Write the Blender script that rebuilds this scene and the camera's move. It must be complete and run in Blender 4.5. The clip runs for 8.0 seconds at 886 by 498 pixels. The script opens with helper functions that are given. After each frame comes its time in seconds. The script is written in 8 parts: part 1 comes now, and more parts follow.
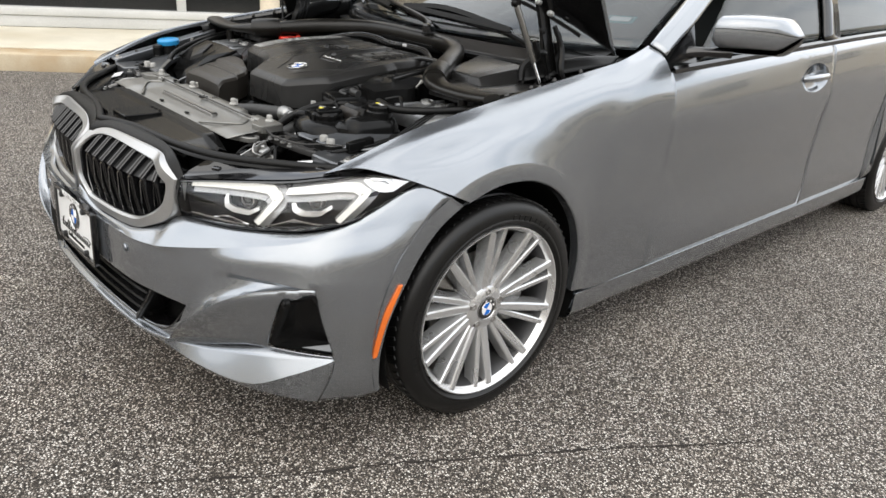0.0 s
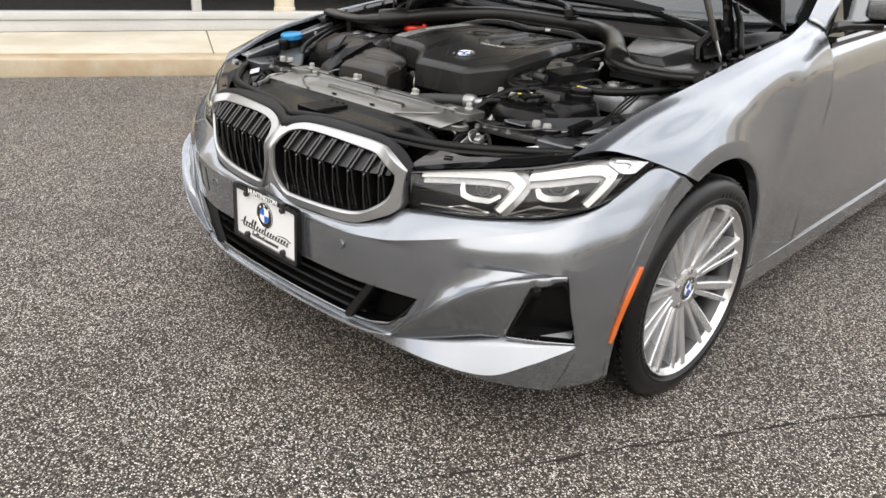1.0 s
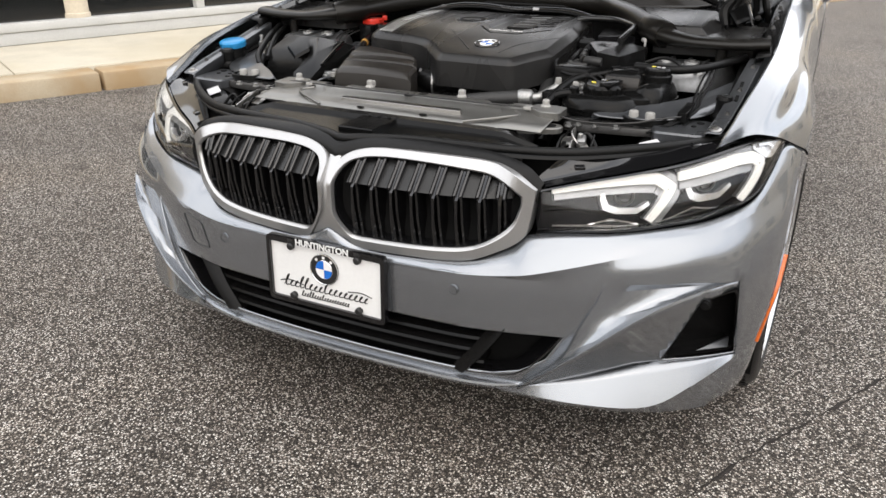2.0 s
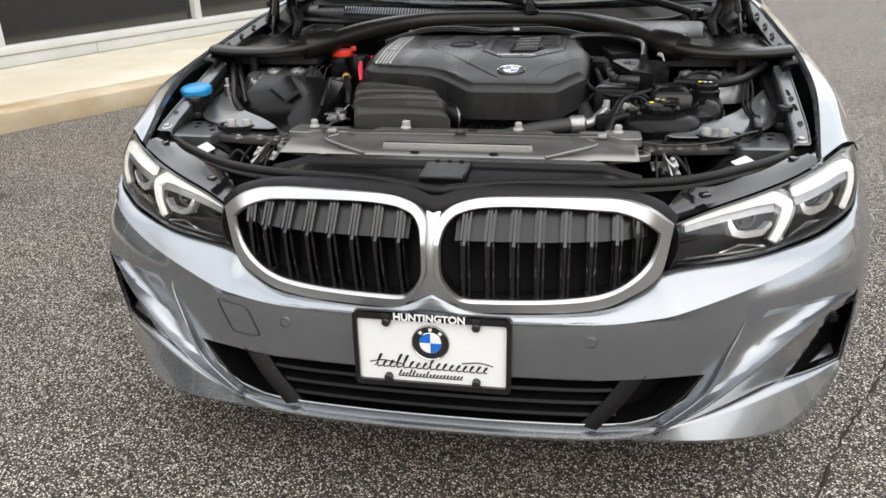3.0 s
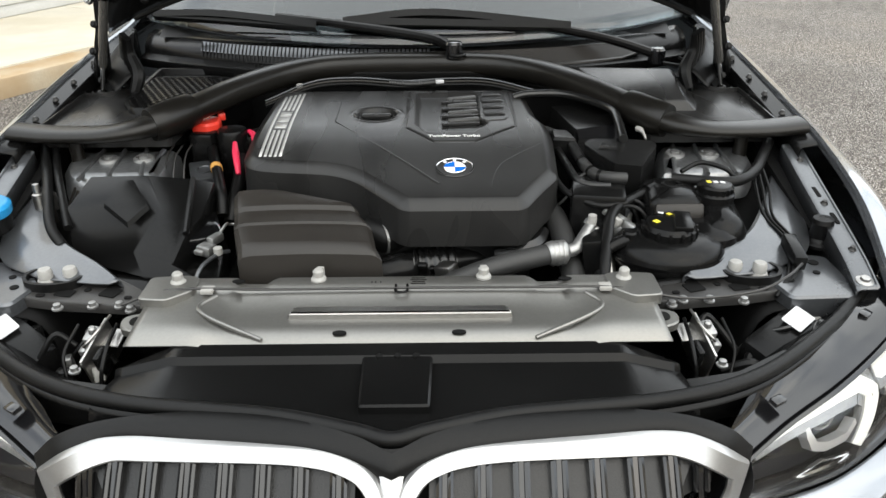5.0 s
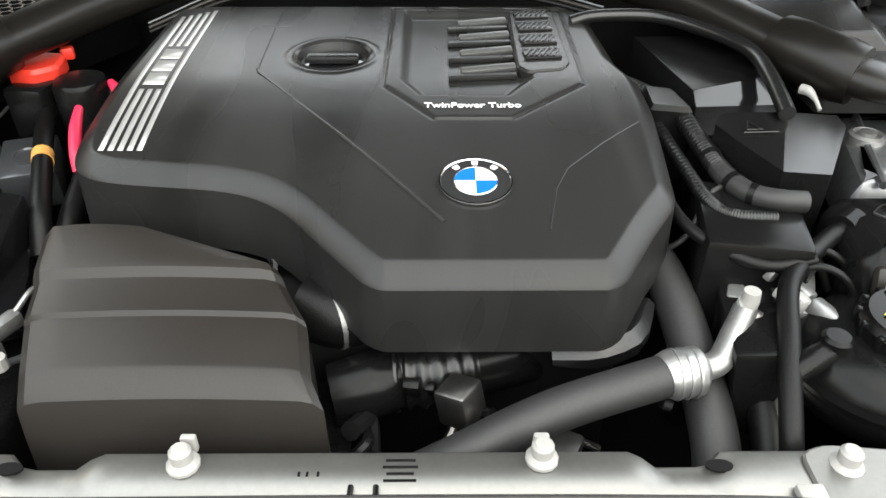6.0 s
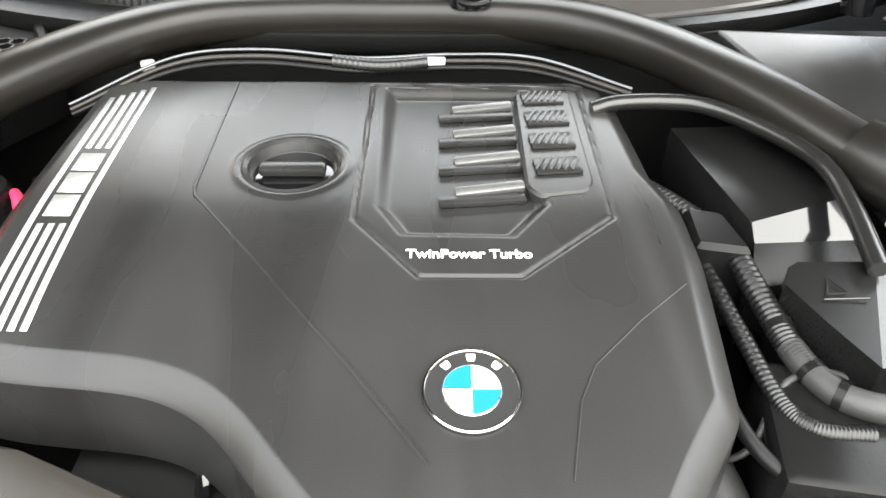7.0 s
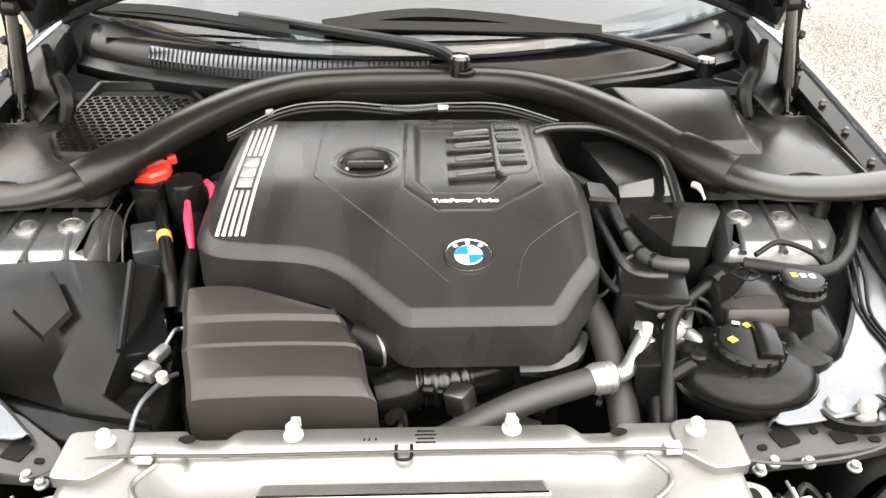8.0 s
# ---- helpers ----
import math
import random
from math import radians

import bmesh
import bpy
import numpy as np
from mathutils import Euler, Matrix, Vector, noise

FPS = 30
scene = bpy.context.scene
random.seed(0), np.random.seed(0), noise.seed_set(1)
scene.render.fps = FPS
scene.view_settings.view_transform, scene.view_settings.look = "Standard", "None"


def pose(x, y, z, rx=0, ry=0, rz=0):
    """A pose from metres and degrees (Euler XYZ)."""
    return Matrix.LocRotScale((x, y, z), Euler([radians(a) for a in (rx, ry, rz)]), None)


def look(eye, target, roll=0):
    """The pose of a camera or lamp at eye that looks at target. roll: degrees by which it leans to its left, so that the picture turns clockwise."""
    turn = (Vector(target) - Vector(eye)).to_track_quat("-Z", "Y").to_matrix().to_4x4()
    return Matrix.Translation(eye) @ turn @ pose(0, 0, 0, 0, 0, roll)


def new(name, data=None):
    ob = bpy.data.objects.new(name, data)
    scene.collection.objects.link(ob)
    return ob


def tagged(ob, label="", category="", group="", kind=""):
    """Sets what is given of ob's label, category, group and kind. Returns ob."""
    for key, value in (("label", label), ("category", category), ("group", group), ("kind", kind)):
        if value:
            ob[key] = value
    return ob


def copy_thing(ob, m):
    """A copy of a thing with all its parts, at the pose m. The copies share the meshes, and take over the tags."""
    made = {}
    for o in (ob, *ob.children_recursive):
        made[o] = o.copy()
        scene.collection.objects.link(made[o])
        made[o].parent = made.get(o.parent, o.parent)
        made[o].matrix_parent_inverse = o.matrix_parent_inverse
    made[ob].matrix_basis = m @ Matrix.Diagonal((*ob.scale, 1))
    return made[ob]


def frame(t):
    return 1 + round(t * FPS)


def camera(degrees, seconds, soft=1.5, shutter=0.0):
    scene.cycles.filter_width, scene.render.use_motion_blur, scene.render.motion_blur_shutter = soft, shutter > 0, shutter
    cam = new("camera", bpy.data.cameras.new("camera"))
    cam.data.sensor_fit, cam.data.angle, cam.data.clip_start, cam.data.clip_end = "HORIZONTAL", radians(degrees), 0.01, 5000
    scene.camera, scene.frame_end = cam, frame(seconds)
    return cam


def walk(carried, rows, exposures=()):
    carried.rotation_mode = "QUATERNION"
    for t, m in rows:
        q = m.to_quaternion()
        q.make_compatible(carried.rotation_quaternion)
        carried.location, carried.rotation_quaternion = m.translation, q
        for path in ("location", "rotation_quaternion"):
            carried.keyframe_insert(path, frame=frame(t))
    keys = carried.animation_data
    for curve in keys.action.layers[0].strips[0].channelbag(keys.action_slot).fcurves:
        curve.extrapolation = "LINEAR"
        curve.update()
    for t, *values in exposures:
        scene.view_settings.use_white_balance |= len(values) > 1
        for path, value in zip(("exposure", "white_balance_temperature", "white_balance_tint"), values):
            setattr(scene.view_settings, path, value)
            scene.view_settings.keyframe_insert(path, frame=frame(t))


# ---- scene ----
cam = camera(61.5, 8.0)

PATH = [
    (0, (2.179, -1.421, 1.327), (0.857, -0.141, 0.542), 4.8),
    (0.5, (2.031, -1.636, 1.269), (0.695, -0.365, 0.494), 4.5),
    (1, (1.71, -1.887, 1.257), (0.454, -0.549, 0.463), 3.1),
    (1.5, (1.313, -1.956, 1.221), (0.247, -0.472, 0.406), 1.6),
    (2, (0.91, -2.049, 1.215), (0.104, -0.412, 0.396), 0.1),
    (2.2, (0.737, -2.086, 1.218), (0.049, -0.393, 0.407), 0.0),
    (3.3, (0.155, -2.045, 1.25), (-0.086, -0.222, 0.465), -1.7),
    (3.5, (0.1, -2.078, 1.279), (-0.085, -0.245, 0.501), -1.6),
    (4, (0.043, -2.074, 1.414), (-0.043, -0.231, 0.643), -1.4),
    (4.5, (0.046, -1.813, 1.42), (0.02, 0.014, 0.606), -1.1),
    (4.7, (0.063, -1.65, 1.409), (0.057, 0.164, 0.566), -0.9),
    (5.8, (0.048, -0.849, 1.278), (0.071, 0.815, 0.169), 0.26),
    (6, (0.054, -0.724, 1.247), (0.068, 0.908, 0.092), 0.14),
    (6.5, (0.061, -0.491, 1.224), (0.078, 1.096, 0.007), 0.64),
    (7, (0.064, -0.466, 1.287), (0.085, 1.122, 0.072), 0.67),
    (7.5, (0.048, -0.693, 1.409), (0.093, 0.974, 0.305), 0.69),
    (8, (0.031, -1.014, 1.470), (0.073, 0.679, 0.406), 0.01),
]
walk(cam, [(t, look(eye, target, roll)) for t, eye, target, roll in PATH],
     exposures=[(0.0, 0.96, 6800, 8), (1.5, 0.92, 6900, 11), (2.2, 0.90, 6850, 10), (3.5, 0.97, 6750, 8), (4.0, 0.99, 6730, 8), (4.7, 1.04, 6750, 6), (5.8, 1.70, 6800, 5), (6.0, 1.83, 6800, 5),
               (6.5, 2.57, 6850, 5), (7.0, 3.02, 6900, 6), (7.5, 3.0, 6950, 6), (8.0, 2.58, 7200, 9)])

# ---- world, sun and exposure ----
world = bpy.data.worlds.new("world")
scene.world = world
world.use_nodes = True
wn, wl = world.node_tree.nodes, world.node_tree.links
SUN_ELEV, SUN_ROT = 48.0, 150.0
bg = wn["Background"]
sky = wn.new("ShaderNodeTexSky")
sky.sky_type, sky.sun_disc = "NISHITA", False
sky.sun_elevation, sky.sun_rotation = radians(SUN_ELEV), radians(SUN_ROT)
sky.air_density, sky.dust_density = 1.0, 2.0
cloud_co = wn.new("ShaderNodeTexCoord")
cloud_map = wn.new("ShaderNodeMapping")
cloud_map.inputs["Scale"].default_value = (1.6, 1.6, 3.2)
cloud = wn.new("ShaderNodeTexNoise")
cloud.inputs["Scale"].default_value, cloud.inputs["Detail"].default_value = 1.7, 3.0
cloud_ramp = wn.new("ShaderNodeValToRGB")
cloud_ramp.color_ramp.elements[0].position, cloud_ramp.color_ramp.elements[1].position = 0.16, 0.50
cloud_mix = wn.new("ShaderNodeMixRGB")
cloud_mix.inputs[2].default_value = (8.35, 8.65, 9.3, 1)
wl.new(cloud_co.outputs["Generated"], cloud_map.inputs[0])
wl.new(cloud_map.outputs[0], cloud.inputs["Vector"])
wl.new(cloud.outputs["Fac"], cloud_ramp.inputs[0])
wl.new(cloud_ramp.outputs[0], cloud_mix.inputs[0])
wl.new(sky.outputs[0], cloud_mix.inputs[1])
wl.new(cloud_mix.outputs[0], bg.inputs[0])
bg.inputs["Strength"].default_value = 0.152

sun = new("sun", bpy.data.lights.new("sun", "SUN"))
sun.data.energy, sun.data.angle, sun.data.color = 0.55, radians(80), (1.0, 0.90, 0.76)
sa, se = radians(SUN_ROT), radians(SUN_ELEV)
sun_dir = Vector((math.sin(sa) * math.cos(se), math.cos(sa) * math.cos(se), math.sin(se)))
sun.matrix_world = look(sun_dir * 30, (0, 0, 0))


# ---- materials ----
def mat(name, color, rough=0.5, metal=0.0, coat=0.0, grain=0.0, grain_scale=60.0, bump=0.0, bump_scale=300.0,
        wear=0.0, spec=0.5, rough_var=0.08):
    """Principled material with colour variation at two scales, a fine bump and uneven gloss."""
    m = bpy.data.materials.new(name)
    m.use_nodes = True
    n, l = m.node_tree.nodes, m.node_tree.links
    p = n["Principled BSDF"]
    p.inputs["Base Color"].default_value = (*color, 1)
    p.inputs["Roughness"].default_value, p.inputs["Metallic"].default_value = rough, metal
    p.inputs["Coat Weight"].default_value, p.inputs["Coat Roughness"].default_value = coat, 0.07
    p.inputs["Specular IOR Level"].default_value = spec
    co = n.new("ShaderNodeTexCoord")
    if grain or wear:
        fine = n.new("ShaderNodeTexNoise")
        fine.inputs["Scale"].default_value, fine.inputs["Detail"].default_value = grain_scale, 4
        broad = n.new("ShaderNodeTexNoise")
        broad.inputs["Scale"].default_value, broad.inputs["Detail"].default_value = 3.0, 5
        l.new(co.outputs["Object"], fine.inputs["Vector"])
        l.new(co.outputs["Object"], broad.inputs["Vector"])
        def scaled(src, amount):
            mr = n.new("ShaderNodeMapRange")
            mr.inputs["From Min"].default_value, mr.inputs["From Max"].default_value = 0.3, 0.7
            mr.inputs["To Min"].default_value, mr.inputs["To Max"].default_value = 1 - amount, 1 + amount
            l.new(src, mr.inputs["Value"])
            return mr.outputs[0]
        mul = n.new("ShaderNodeMath")
        mul.operation = "MULTIPLY"
        l.new(scaled(fine.outputs["Fac"], grain), mul.inputs[0])
        l.new(scaled(broad.outputs["Fac"], wear), mul.inputs[1])
        vm = n.new("ShaderNodeVectorMath")
        vm.operation = "SCALE"
        vm.inputs[0].default_value = color
        l.new(mul.outputs[0], vm.inputs["Scale"])
        l.new(vm.outputs[0], p.inputs["Base Color"])
        rr = n.new("ShaderNodeMapRange")
        rr.inputs["To Min"].default_value, rr.inputs["To Max"].default_value = max(rough - rough_var, 0.02), min(rough + rough_var, 1)
        l.new(broad.outputs["Fac"], rr.inputs["Value"])
        l.new(rr.outputs[0], p.inputs["Roughness"])
    if bump:
        bn = n.new("ShaderNodeTexNoise")
        bn.inputs["Scale"].default_value, bn.inputs["Detail"].default_value = bump_scale, 3
        b = n.new("ShaderNodeBump")
        b.inputs["Strength"].default_value, b.inputs["Distance"].default_value = bump, 0.001
        l.new(co.outputs["Object"], bn.inputs["Vector"])
        l.new(bn.outputs["Fac"], b.inputs["Height"])
        l.new(b.outputs[0], p.inputs["Normal"])
    return m


def emitter(name, color, strength):
    m = mat(name, tuple(c * 0.4 for c in color), 0.3)
    p = m.node_tree.nodes["Principled BSDF"]
    p.inputs["Emission Color"].default_value = (*color, 1)
    p.inputs["Emission Strength"].default_value = strength
    return m


def glass(name, color, ior=1.5):
    """Thin clear sheet: tinted see-through with a mirror gloss that grows towards grazing."""
    m = bpy.data.materials.new(name)
    m.use_nodes = True
    n, l = m.node_tree.nodes, m.node_tree.links
    n.remove(n["Principled BSDF"])
    clear, gloss, mix, edge = n.new("ShaderNodeBsdfTransparent"), n.new("ShaderNodeBsdfGlossy"), n.new("ShaderNodeMixShader"), n.new("ShaderNodeLayerWeight")
    clear.inputs["Color"].default_value, gloss.inputs["Roughness"].default_value = (*color, 1), 0.015
    edge.inputs["Blend"].default_value = 0.5
    power, scale = n.new("ShaderNodeMath"), n.new("ShaderNodeMath")
    power.operation, power.inputs[1].default_value = "POWER", 5.0
    base = ((ior - 1) / (ior + 1)) ** 2
    scale.operation, scale.inputs[1].default_value, scale.inputs[2].default_value = "MULTIPLY_ADD", 1 - base, base
    l.new(edge.outputs["Facing"], power.inputs[0])
    l.new(power.outputs[0], scale.inputs[0])
    l.new(scale.outputs[0], mix.inputs[0])
    l.new(clear.outputs[0], mix.inputs[1])
    l.new(gloss.outputs[0], mix.inputs[2])
    l.new(mix.outputs[0], n["Material Output"].inputs["Surface"])
    return m


PAINT = mat("grey_metallic_paint", (0.252, 0.267, 0.287), 0.26, 0.85, 1.0, 0.02, 900, 0.0, 1500, 0.03, rough_var=0.02)
PAINT.node_tree.nodes["Principled BSDF"].inputs["Coat Roughness"].default_value = 0.06
# darker, duller copy of the body's grey paint
BAYPAINT = mat("dark_grey_paint", (0.102, 0.107, 0.114), 0.30, 0.65, 0.4, 0.08, 200, 0.05, 500, 0.16)
SATIN = mat("satin_aluminium_trim", (0.43, 0.43, 0.428), 0.34, 0.85, 0.0, 0.03, 300, 0.03, 900, 0.03)
RIM = mat("silver_wheel_paint", (0.62, 0.622, 0.625), 0.27, 0.75, 0.6, 0.03, 300, 0.02, 900, 0.05)
TOWER = mat("silver_casting", (0.26, 0.264, 0.268), 0.36, 0.9, 0, 0.12, 90, 0.14, 260, 0.18)
STEEL = mat("bare_steel", (0.40, 0.39, 0.375), 0.34, 1.0, 0, 0.08, 120, 0.05, 400, 0.12)
ALLOY = mat("cast_alloy", (0.33, 0.33, 0.325), 0.42, 0.85, 0, 0.1, 180, 0.35, 260, 0.12)
SHIELD = mat("pressed_aluminium", (0.215, 0.212, 0.20), 0.38, 0.8, 0, 0.04, 200, 0.06, 300, 0.06)
PLASTIC = mat("satin_black_plastic", (0.0055, 0.0055, 0.0055), 0.21, 0, 0, 0.15, 500, 0.08, 1400, 0.25, spec=0.15)
COVER = mat("moulded_engine_plastic", (0.015, 0.0148, 0.0146), 0.28, 0, 0, 0.10, 700, 0.10, 2200, 0.20, spec=0.29)


def streaked(m, scale, low, high):
    """Long soft streaks that change the gloss and base colour of a surface."""
    n, l = m.node_tree.nodes, m.node_tree.links
    p = n["Principled BSDF"]
    co, mp, noise = n.new("ShaderNodeTexCoord"), n.new("ShaderNodeMapping"), n.new("ShaderNodeTexNoise")
    mp.inputs["Scale"].default_value = scale
    noise.inputs["Scale"].default_value, noise.inputs["Detail"].default_value, noise.inputs["Distortion"].default_value = 1.0, 1.5, 0.8
    l.new(co.outputs["Object"], mp.inputs["Vector"])
    l.new(mp.outputs[0], noise.inputs["Vector"])
    for name, a, z in (("Roughness", low, high), ("Base Color", .9, 1.35)):
        mr = n.new("ShaderNodeMapRange")
        mr.inputs["From Min"].default_value, mr.inputs["From Max"].default_value = 0.35, 0.68
        mr.inputs["To Min"].default_value, mr.inputs["To Max"].default_value = a, z
        l.new(noise.outputs["Fac"], mr.inputs["Value"])
        source = p.inputs[name].links[0].from_socket
        mul = n.new("ShaderNodeVectorMath")
        mul.operation = "SCALE"
        l.new(source, mul.inputs[0])
        l.new(mr.outputs[0], mul.inputs["Scale"])
        l.new(mul.outputs[0], p.inputs[name])


streaked(COVER, (11, 1.8, 4), .82, 1.25)
SHUTTER = mat("pebbled_black_plastic", (0.0075, 0.0075, 0.0075), 0.30, 0, 0, 0.25, 420, 0.5, 420, 0.2, spec=0.4)
BROWN = mat("dull_black_plastic", (0.021, 0.0188, 0.0167), 0.32, 0, 0, 0.10, 600, 0.2, 1500, 0.2, spec=0.30)
BARMAT = mat("semi_gloss_bar_plastic", (0.0075, 0.0068, 0.0058), 0.30, 0, 0, 0.10, 500, 0.12, 900, 0.2, spec=0.30)
GLOSS = mat("gloss_black_plastic", (0.005, 0.005, 0.0055), 0.10, 0, 0.4, 0.05, 300, 0.0, 10, 0.1, rough_var=0.03)
RUBBER = mat("black_rubber", (0.0042, 0.0042, 0.0042), 0.4, 0, 0, 0.2, 250, 0.3, 700, 0.3, spec=0.2)
TYRE = mat("tyre_rubber", (0.0048, 0.0047, 0.0047), 0.36, 0, 0, 0.2, 220, 0.20, 800, 0.35, spec=0.35)
# near-black that paints shade into recesses, holes and gaps; also black liners
DARK = mat("shaded_recess_black", (0.0035, 0.0035, 0.0035), 0.75, 0, 0, 0.2, 80, 0, 1, 0.3, spec=0.15)
RED = mat("red_plastic", (0.62, 0.035, 0.02), 0.38, 0, 0, 0.06, 200, 0.1, 600, 0.08)
PINK = mat("magenta_red_tape", (0.66, 0.02, 0.07), 0.5, 0, 0, 0.06, 200, 0.1, 600, 0.08)
BLUE = mat("bright_blue_plastic", (0.012, 0.21, 0.45), 0.35, 0, 0, 0.06, 200, 0.1, 600, 0.06)
FLAP = mat("charcoal_plastic", (0.009, 0.009, 0.009), 0.20, 0, 0, 0.1, 300, 0.15, 900, 0.15)
HOSE = mat("matt_rubber_hose", (0.017, 0.017, 0.0168), 0.55, 0, 0, 0.15, 300, 0.2, 700, 0.2)
TWIST = mat("dark_metallic_print", (0.13, 0.13, 0.128), 0.35, 0.6, 0, 0.1, 300, 0.2, 500, 0.1)
BLUE2 = mat("roundel_blue", (0.008, 0.125, 0.50), 0.2, 0, 0.3, 0.03, 200)
WHITE = mat("white_enamel", (0.72, 0.72, 0.71), 0.3, 0, 0.2, 0.02, 120, 0, 1, 0.03)
OFFWHITE = mat("white_nylon", (0.29, 0.285, 0.27), 0.5, 0, 0, 0.05, 200, 0.1, 500, 0.08)
BLACKINK = mat("black_ink", (0.012, 0.012, 0.012), 0.4, 0, 0, 0.05, 200)
CHROME = mat("chrome", (0.75, 0.75, 0.75), 0.10, 1.0, 0, 0.02, 100)
BARREL = mat("grey_wheel_barrel", (0.07, 0.07, 0.072), 0.34, 0.6, 0, 0.08, 200, 0.1, 600, 0.15)
STRIPE = mat("silver_print", (0.50, 0.50, 0.49), 0.35, 0.5, 0, 0.04, 300, 0.05, 900, 0.05)
ORANGE = mat("amber_reflector", (0.72, 0.15, 0.02), 0.22, 0, 0.6, 0.06, 500, 0.3, 700, 0.05)
CARRIER = mat("dark_coated_steel", (0.030, 0.029, 0.028), 0.38, 0.2, 0, 0.12, 160, 0.15, 400, 0.25)
STRUT = mat("grey_strut_paint", (0.17, 0.165, 0.155), 0.24, 0.7, 0.3, 0.04, 200, 0, 1, 0.08)
YELLOW = mat("yellow_print", (0.78, 0.66, 0.05), 0.5, 0, 0, 0.04, 200)
TAN = mat("tan_tape", (0.50, 0.26, 0.06), 0.6, 0, 0, 0.1, 200)
TEAL = mat("turquoise_sticker", (0.10, 0.60, 0.66), 0.4, 0, 0, 0.04, 200)
DRL = emitter("lit_light_guide", (1.0, 0.99, 0.95), 0.30)
LENS = glass("clear_polycarbonate", (0.97, 0.97, 0.97), 1.35)
GLASS = glass("tinted_car_glass", (0.40, 0.44, 0.45), 1.75)
BEZEL = mat("headlight_bezel", (0.022, 0.022, 0.024), 0.32, 0.0, 0.0, 0.08, 300, 0.05, 800, 0.1, spec=0.1)
REFLECT = mat("lamp_reflector", (0.72, 0.72, 0.72), 0.16, 1.0, 0, 0.03, 200)
CABIN = mat("dark_cabin_trim", (0.012, 0.012, 0.013), 0.6, 0, 0, 0.1, 100, 0.04, 400, 0.2)
SEAT = mat("black_leatherette", (0.022, 0.022, 0.022), 0.5, 0, 0, 0.1, 150, 0.3, 500, 0.2)
LABEL = mat("printed_label", (0.52, 0.52, 0.53), 0.5, 0, 0, 0.03, 150)
CORR = mat("corrugated_sleeve", (0.006, 0.006, 0.006), 0.28, 0, 0, 0.15, 300, 0.2, 900, 0.2, spec=0.5)


# ---- mesh helpers ----
def V(*a):
    return Vector(a)


def pchip(xs, ys):
    """A smooth curve through points that does not overshoot."""
    xs, ys = np.array(xs, float), np.array(ys, float)
    h, d = np.diff(xs), np.diff(ys) / np.diff(xs)
    m = np.zeros(len(xs))
    m[0], m[-1] = d[0], d[-1]
    for i in range(1, len(xs) - 1):
        if d[i - 1] * d[i] > 0:
            w1, w2 = 2 * h[i] + h[i - 1], h[i] + 2 * h[i - 1]
            m[i] = (w1 + w2) / (w1 / d[i - 1] + w2 / d[i])
    def f(x):
        x = min(max(x, xs[0]), xs[-1])
        i = min(max(int(np.searchsorted(xs, x)) - 1, 0), len(h) - 1)
        t = (x - xs[i]) / h[i]
        return float((2 * t**3 - 3 * t**2 + 1) * ys[i] + (t**3 - 2 * t**2 + t) * h[i] * m[i]
                     + (-2 * t**3 + 3 * t**2) * ys[i + 1] + (t**3 - t**2) * h[i] * m[i + 1])
    return f


def spline(pts, n, closed=False):
    """n points on a Catmull-Rom curve through pts."""
    p = [Vector(q) for q in pts]
    k = len(p)
    if k == 2 and not closed:
        return [p[0].lerp(p[1], i / (n - 1)) for i in range(n)]
    get = (lambda i: p[i % k]) if closed else (lambda i: p[i] if 0 <= i < k else (2 * p[0] - p[1] if i < 0 else 2 * p[-1] - p[-2]))
    out, spans = [], k if closed else k - 1
    for j in range(n):
        u = j * spans / (n if closed else n - 1)
        i = min(int(u), spans - 1)
        t = u - i
        a, b, c, d = get(i - 1), get(i), get(i + 1), get(i + 2)
        out.append(0.5 * ((2 * b) + (c - a) * t + (2 * a - 5 * b + 4 * c - d) * t * t + (3 * b - a - 3 * c + d) * t**3))
    return out


def grid(bm, rows, closed=False, flip=False):
    """Quads between rows of points."""
    vs = [[bm.verts.new(p) for p in r] for r in rows]
    for a, b in zip(vs, vs[1:]):
        n = len(a)
        for i in range(n if closed else n - 1):
            j = (i + 1) % n
            q = [a[i], a[j], b[j], b[i]]
            bm.faces.new(q[::-1] if flip else q)
    return vs


def patch(bm, ctrl, nu, nv, flip=False):
    """A smooth surface through a net of points: ctrl rows, nu samples along a row, nv across the rows."""
    rows = [spline(r, nu) for r in ctrl]
    cols = [spline(c, nv) for c in zip(*rows)]
    return grid(bm, list(zip(*cols)), flip=flip)


def tube(bm, pts, r, seg=12, n=0, caps=True):
    """A round rod along pts; r is a radius or a list of radii."""
    if n:
        k = len(pts)
        if not isinstance(r, (int, float)):
            r = [np.interp(i / (n - 1) * (k - 1), range(k), r) for i in range(n)]
        pts = spline(pts, n)
    pts = [Vector(p) for p in pts]
    rad = r if not isinstance(r, (int, float)) else [r] * len(pts)
    up, rows = Vector((0.13, 0.29, 0.95)), []
    for i, p in enumerate(pts):
        d = (pts[min(i + 1, len(pts) - 1)] - pts[max(i - 1, 0)]).normalized()
        s = d.cross(up)
        if s.length < 1e-3:
            s = d.cross(Vector((1, 0, 0)))
        s.normalize()
        up = s.cross(d).normalized()
        rows.append([p + (s * math.cos(a) + up * math.sin(a)) * rad[i] for a in (2 * math.pi * k / seg for k in range(seg))])
    vs = grid(bm, rows, closed=True)
    if caps:
        bm.faces.new(vs[0][::-1])
        bm.faces.new(vs[-1])
    return vs


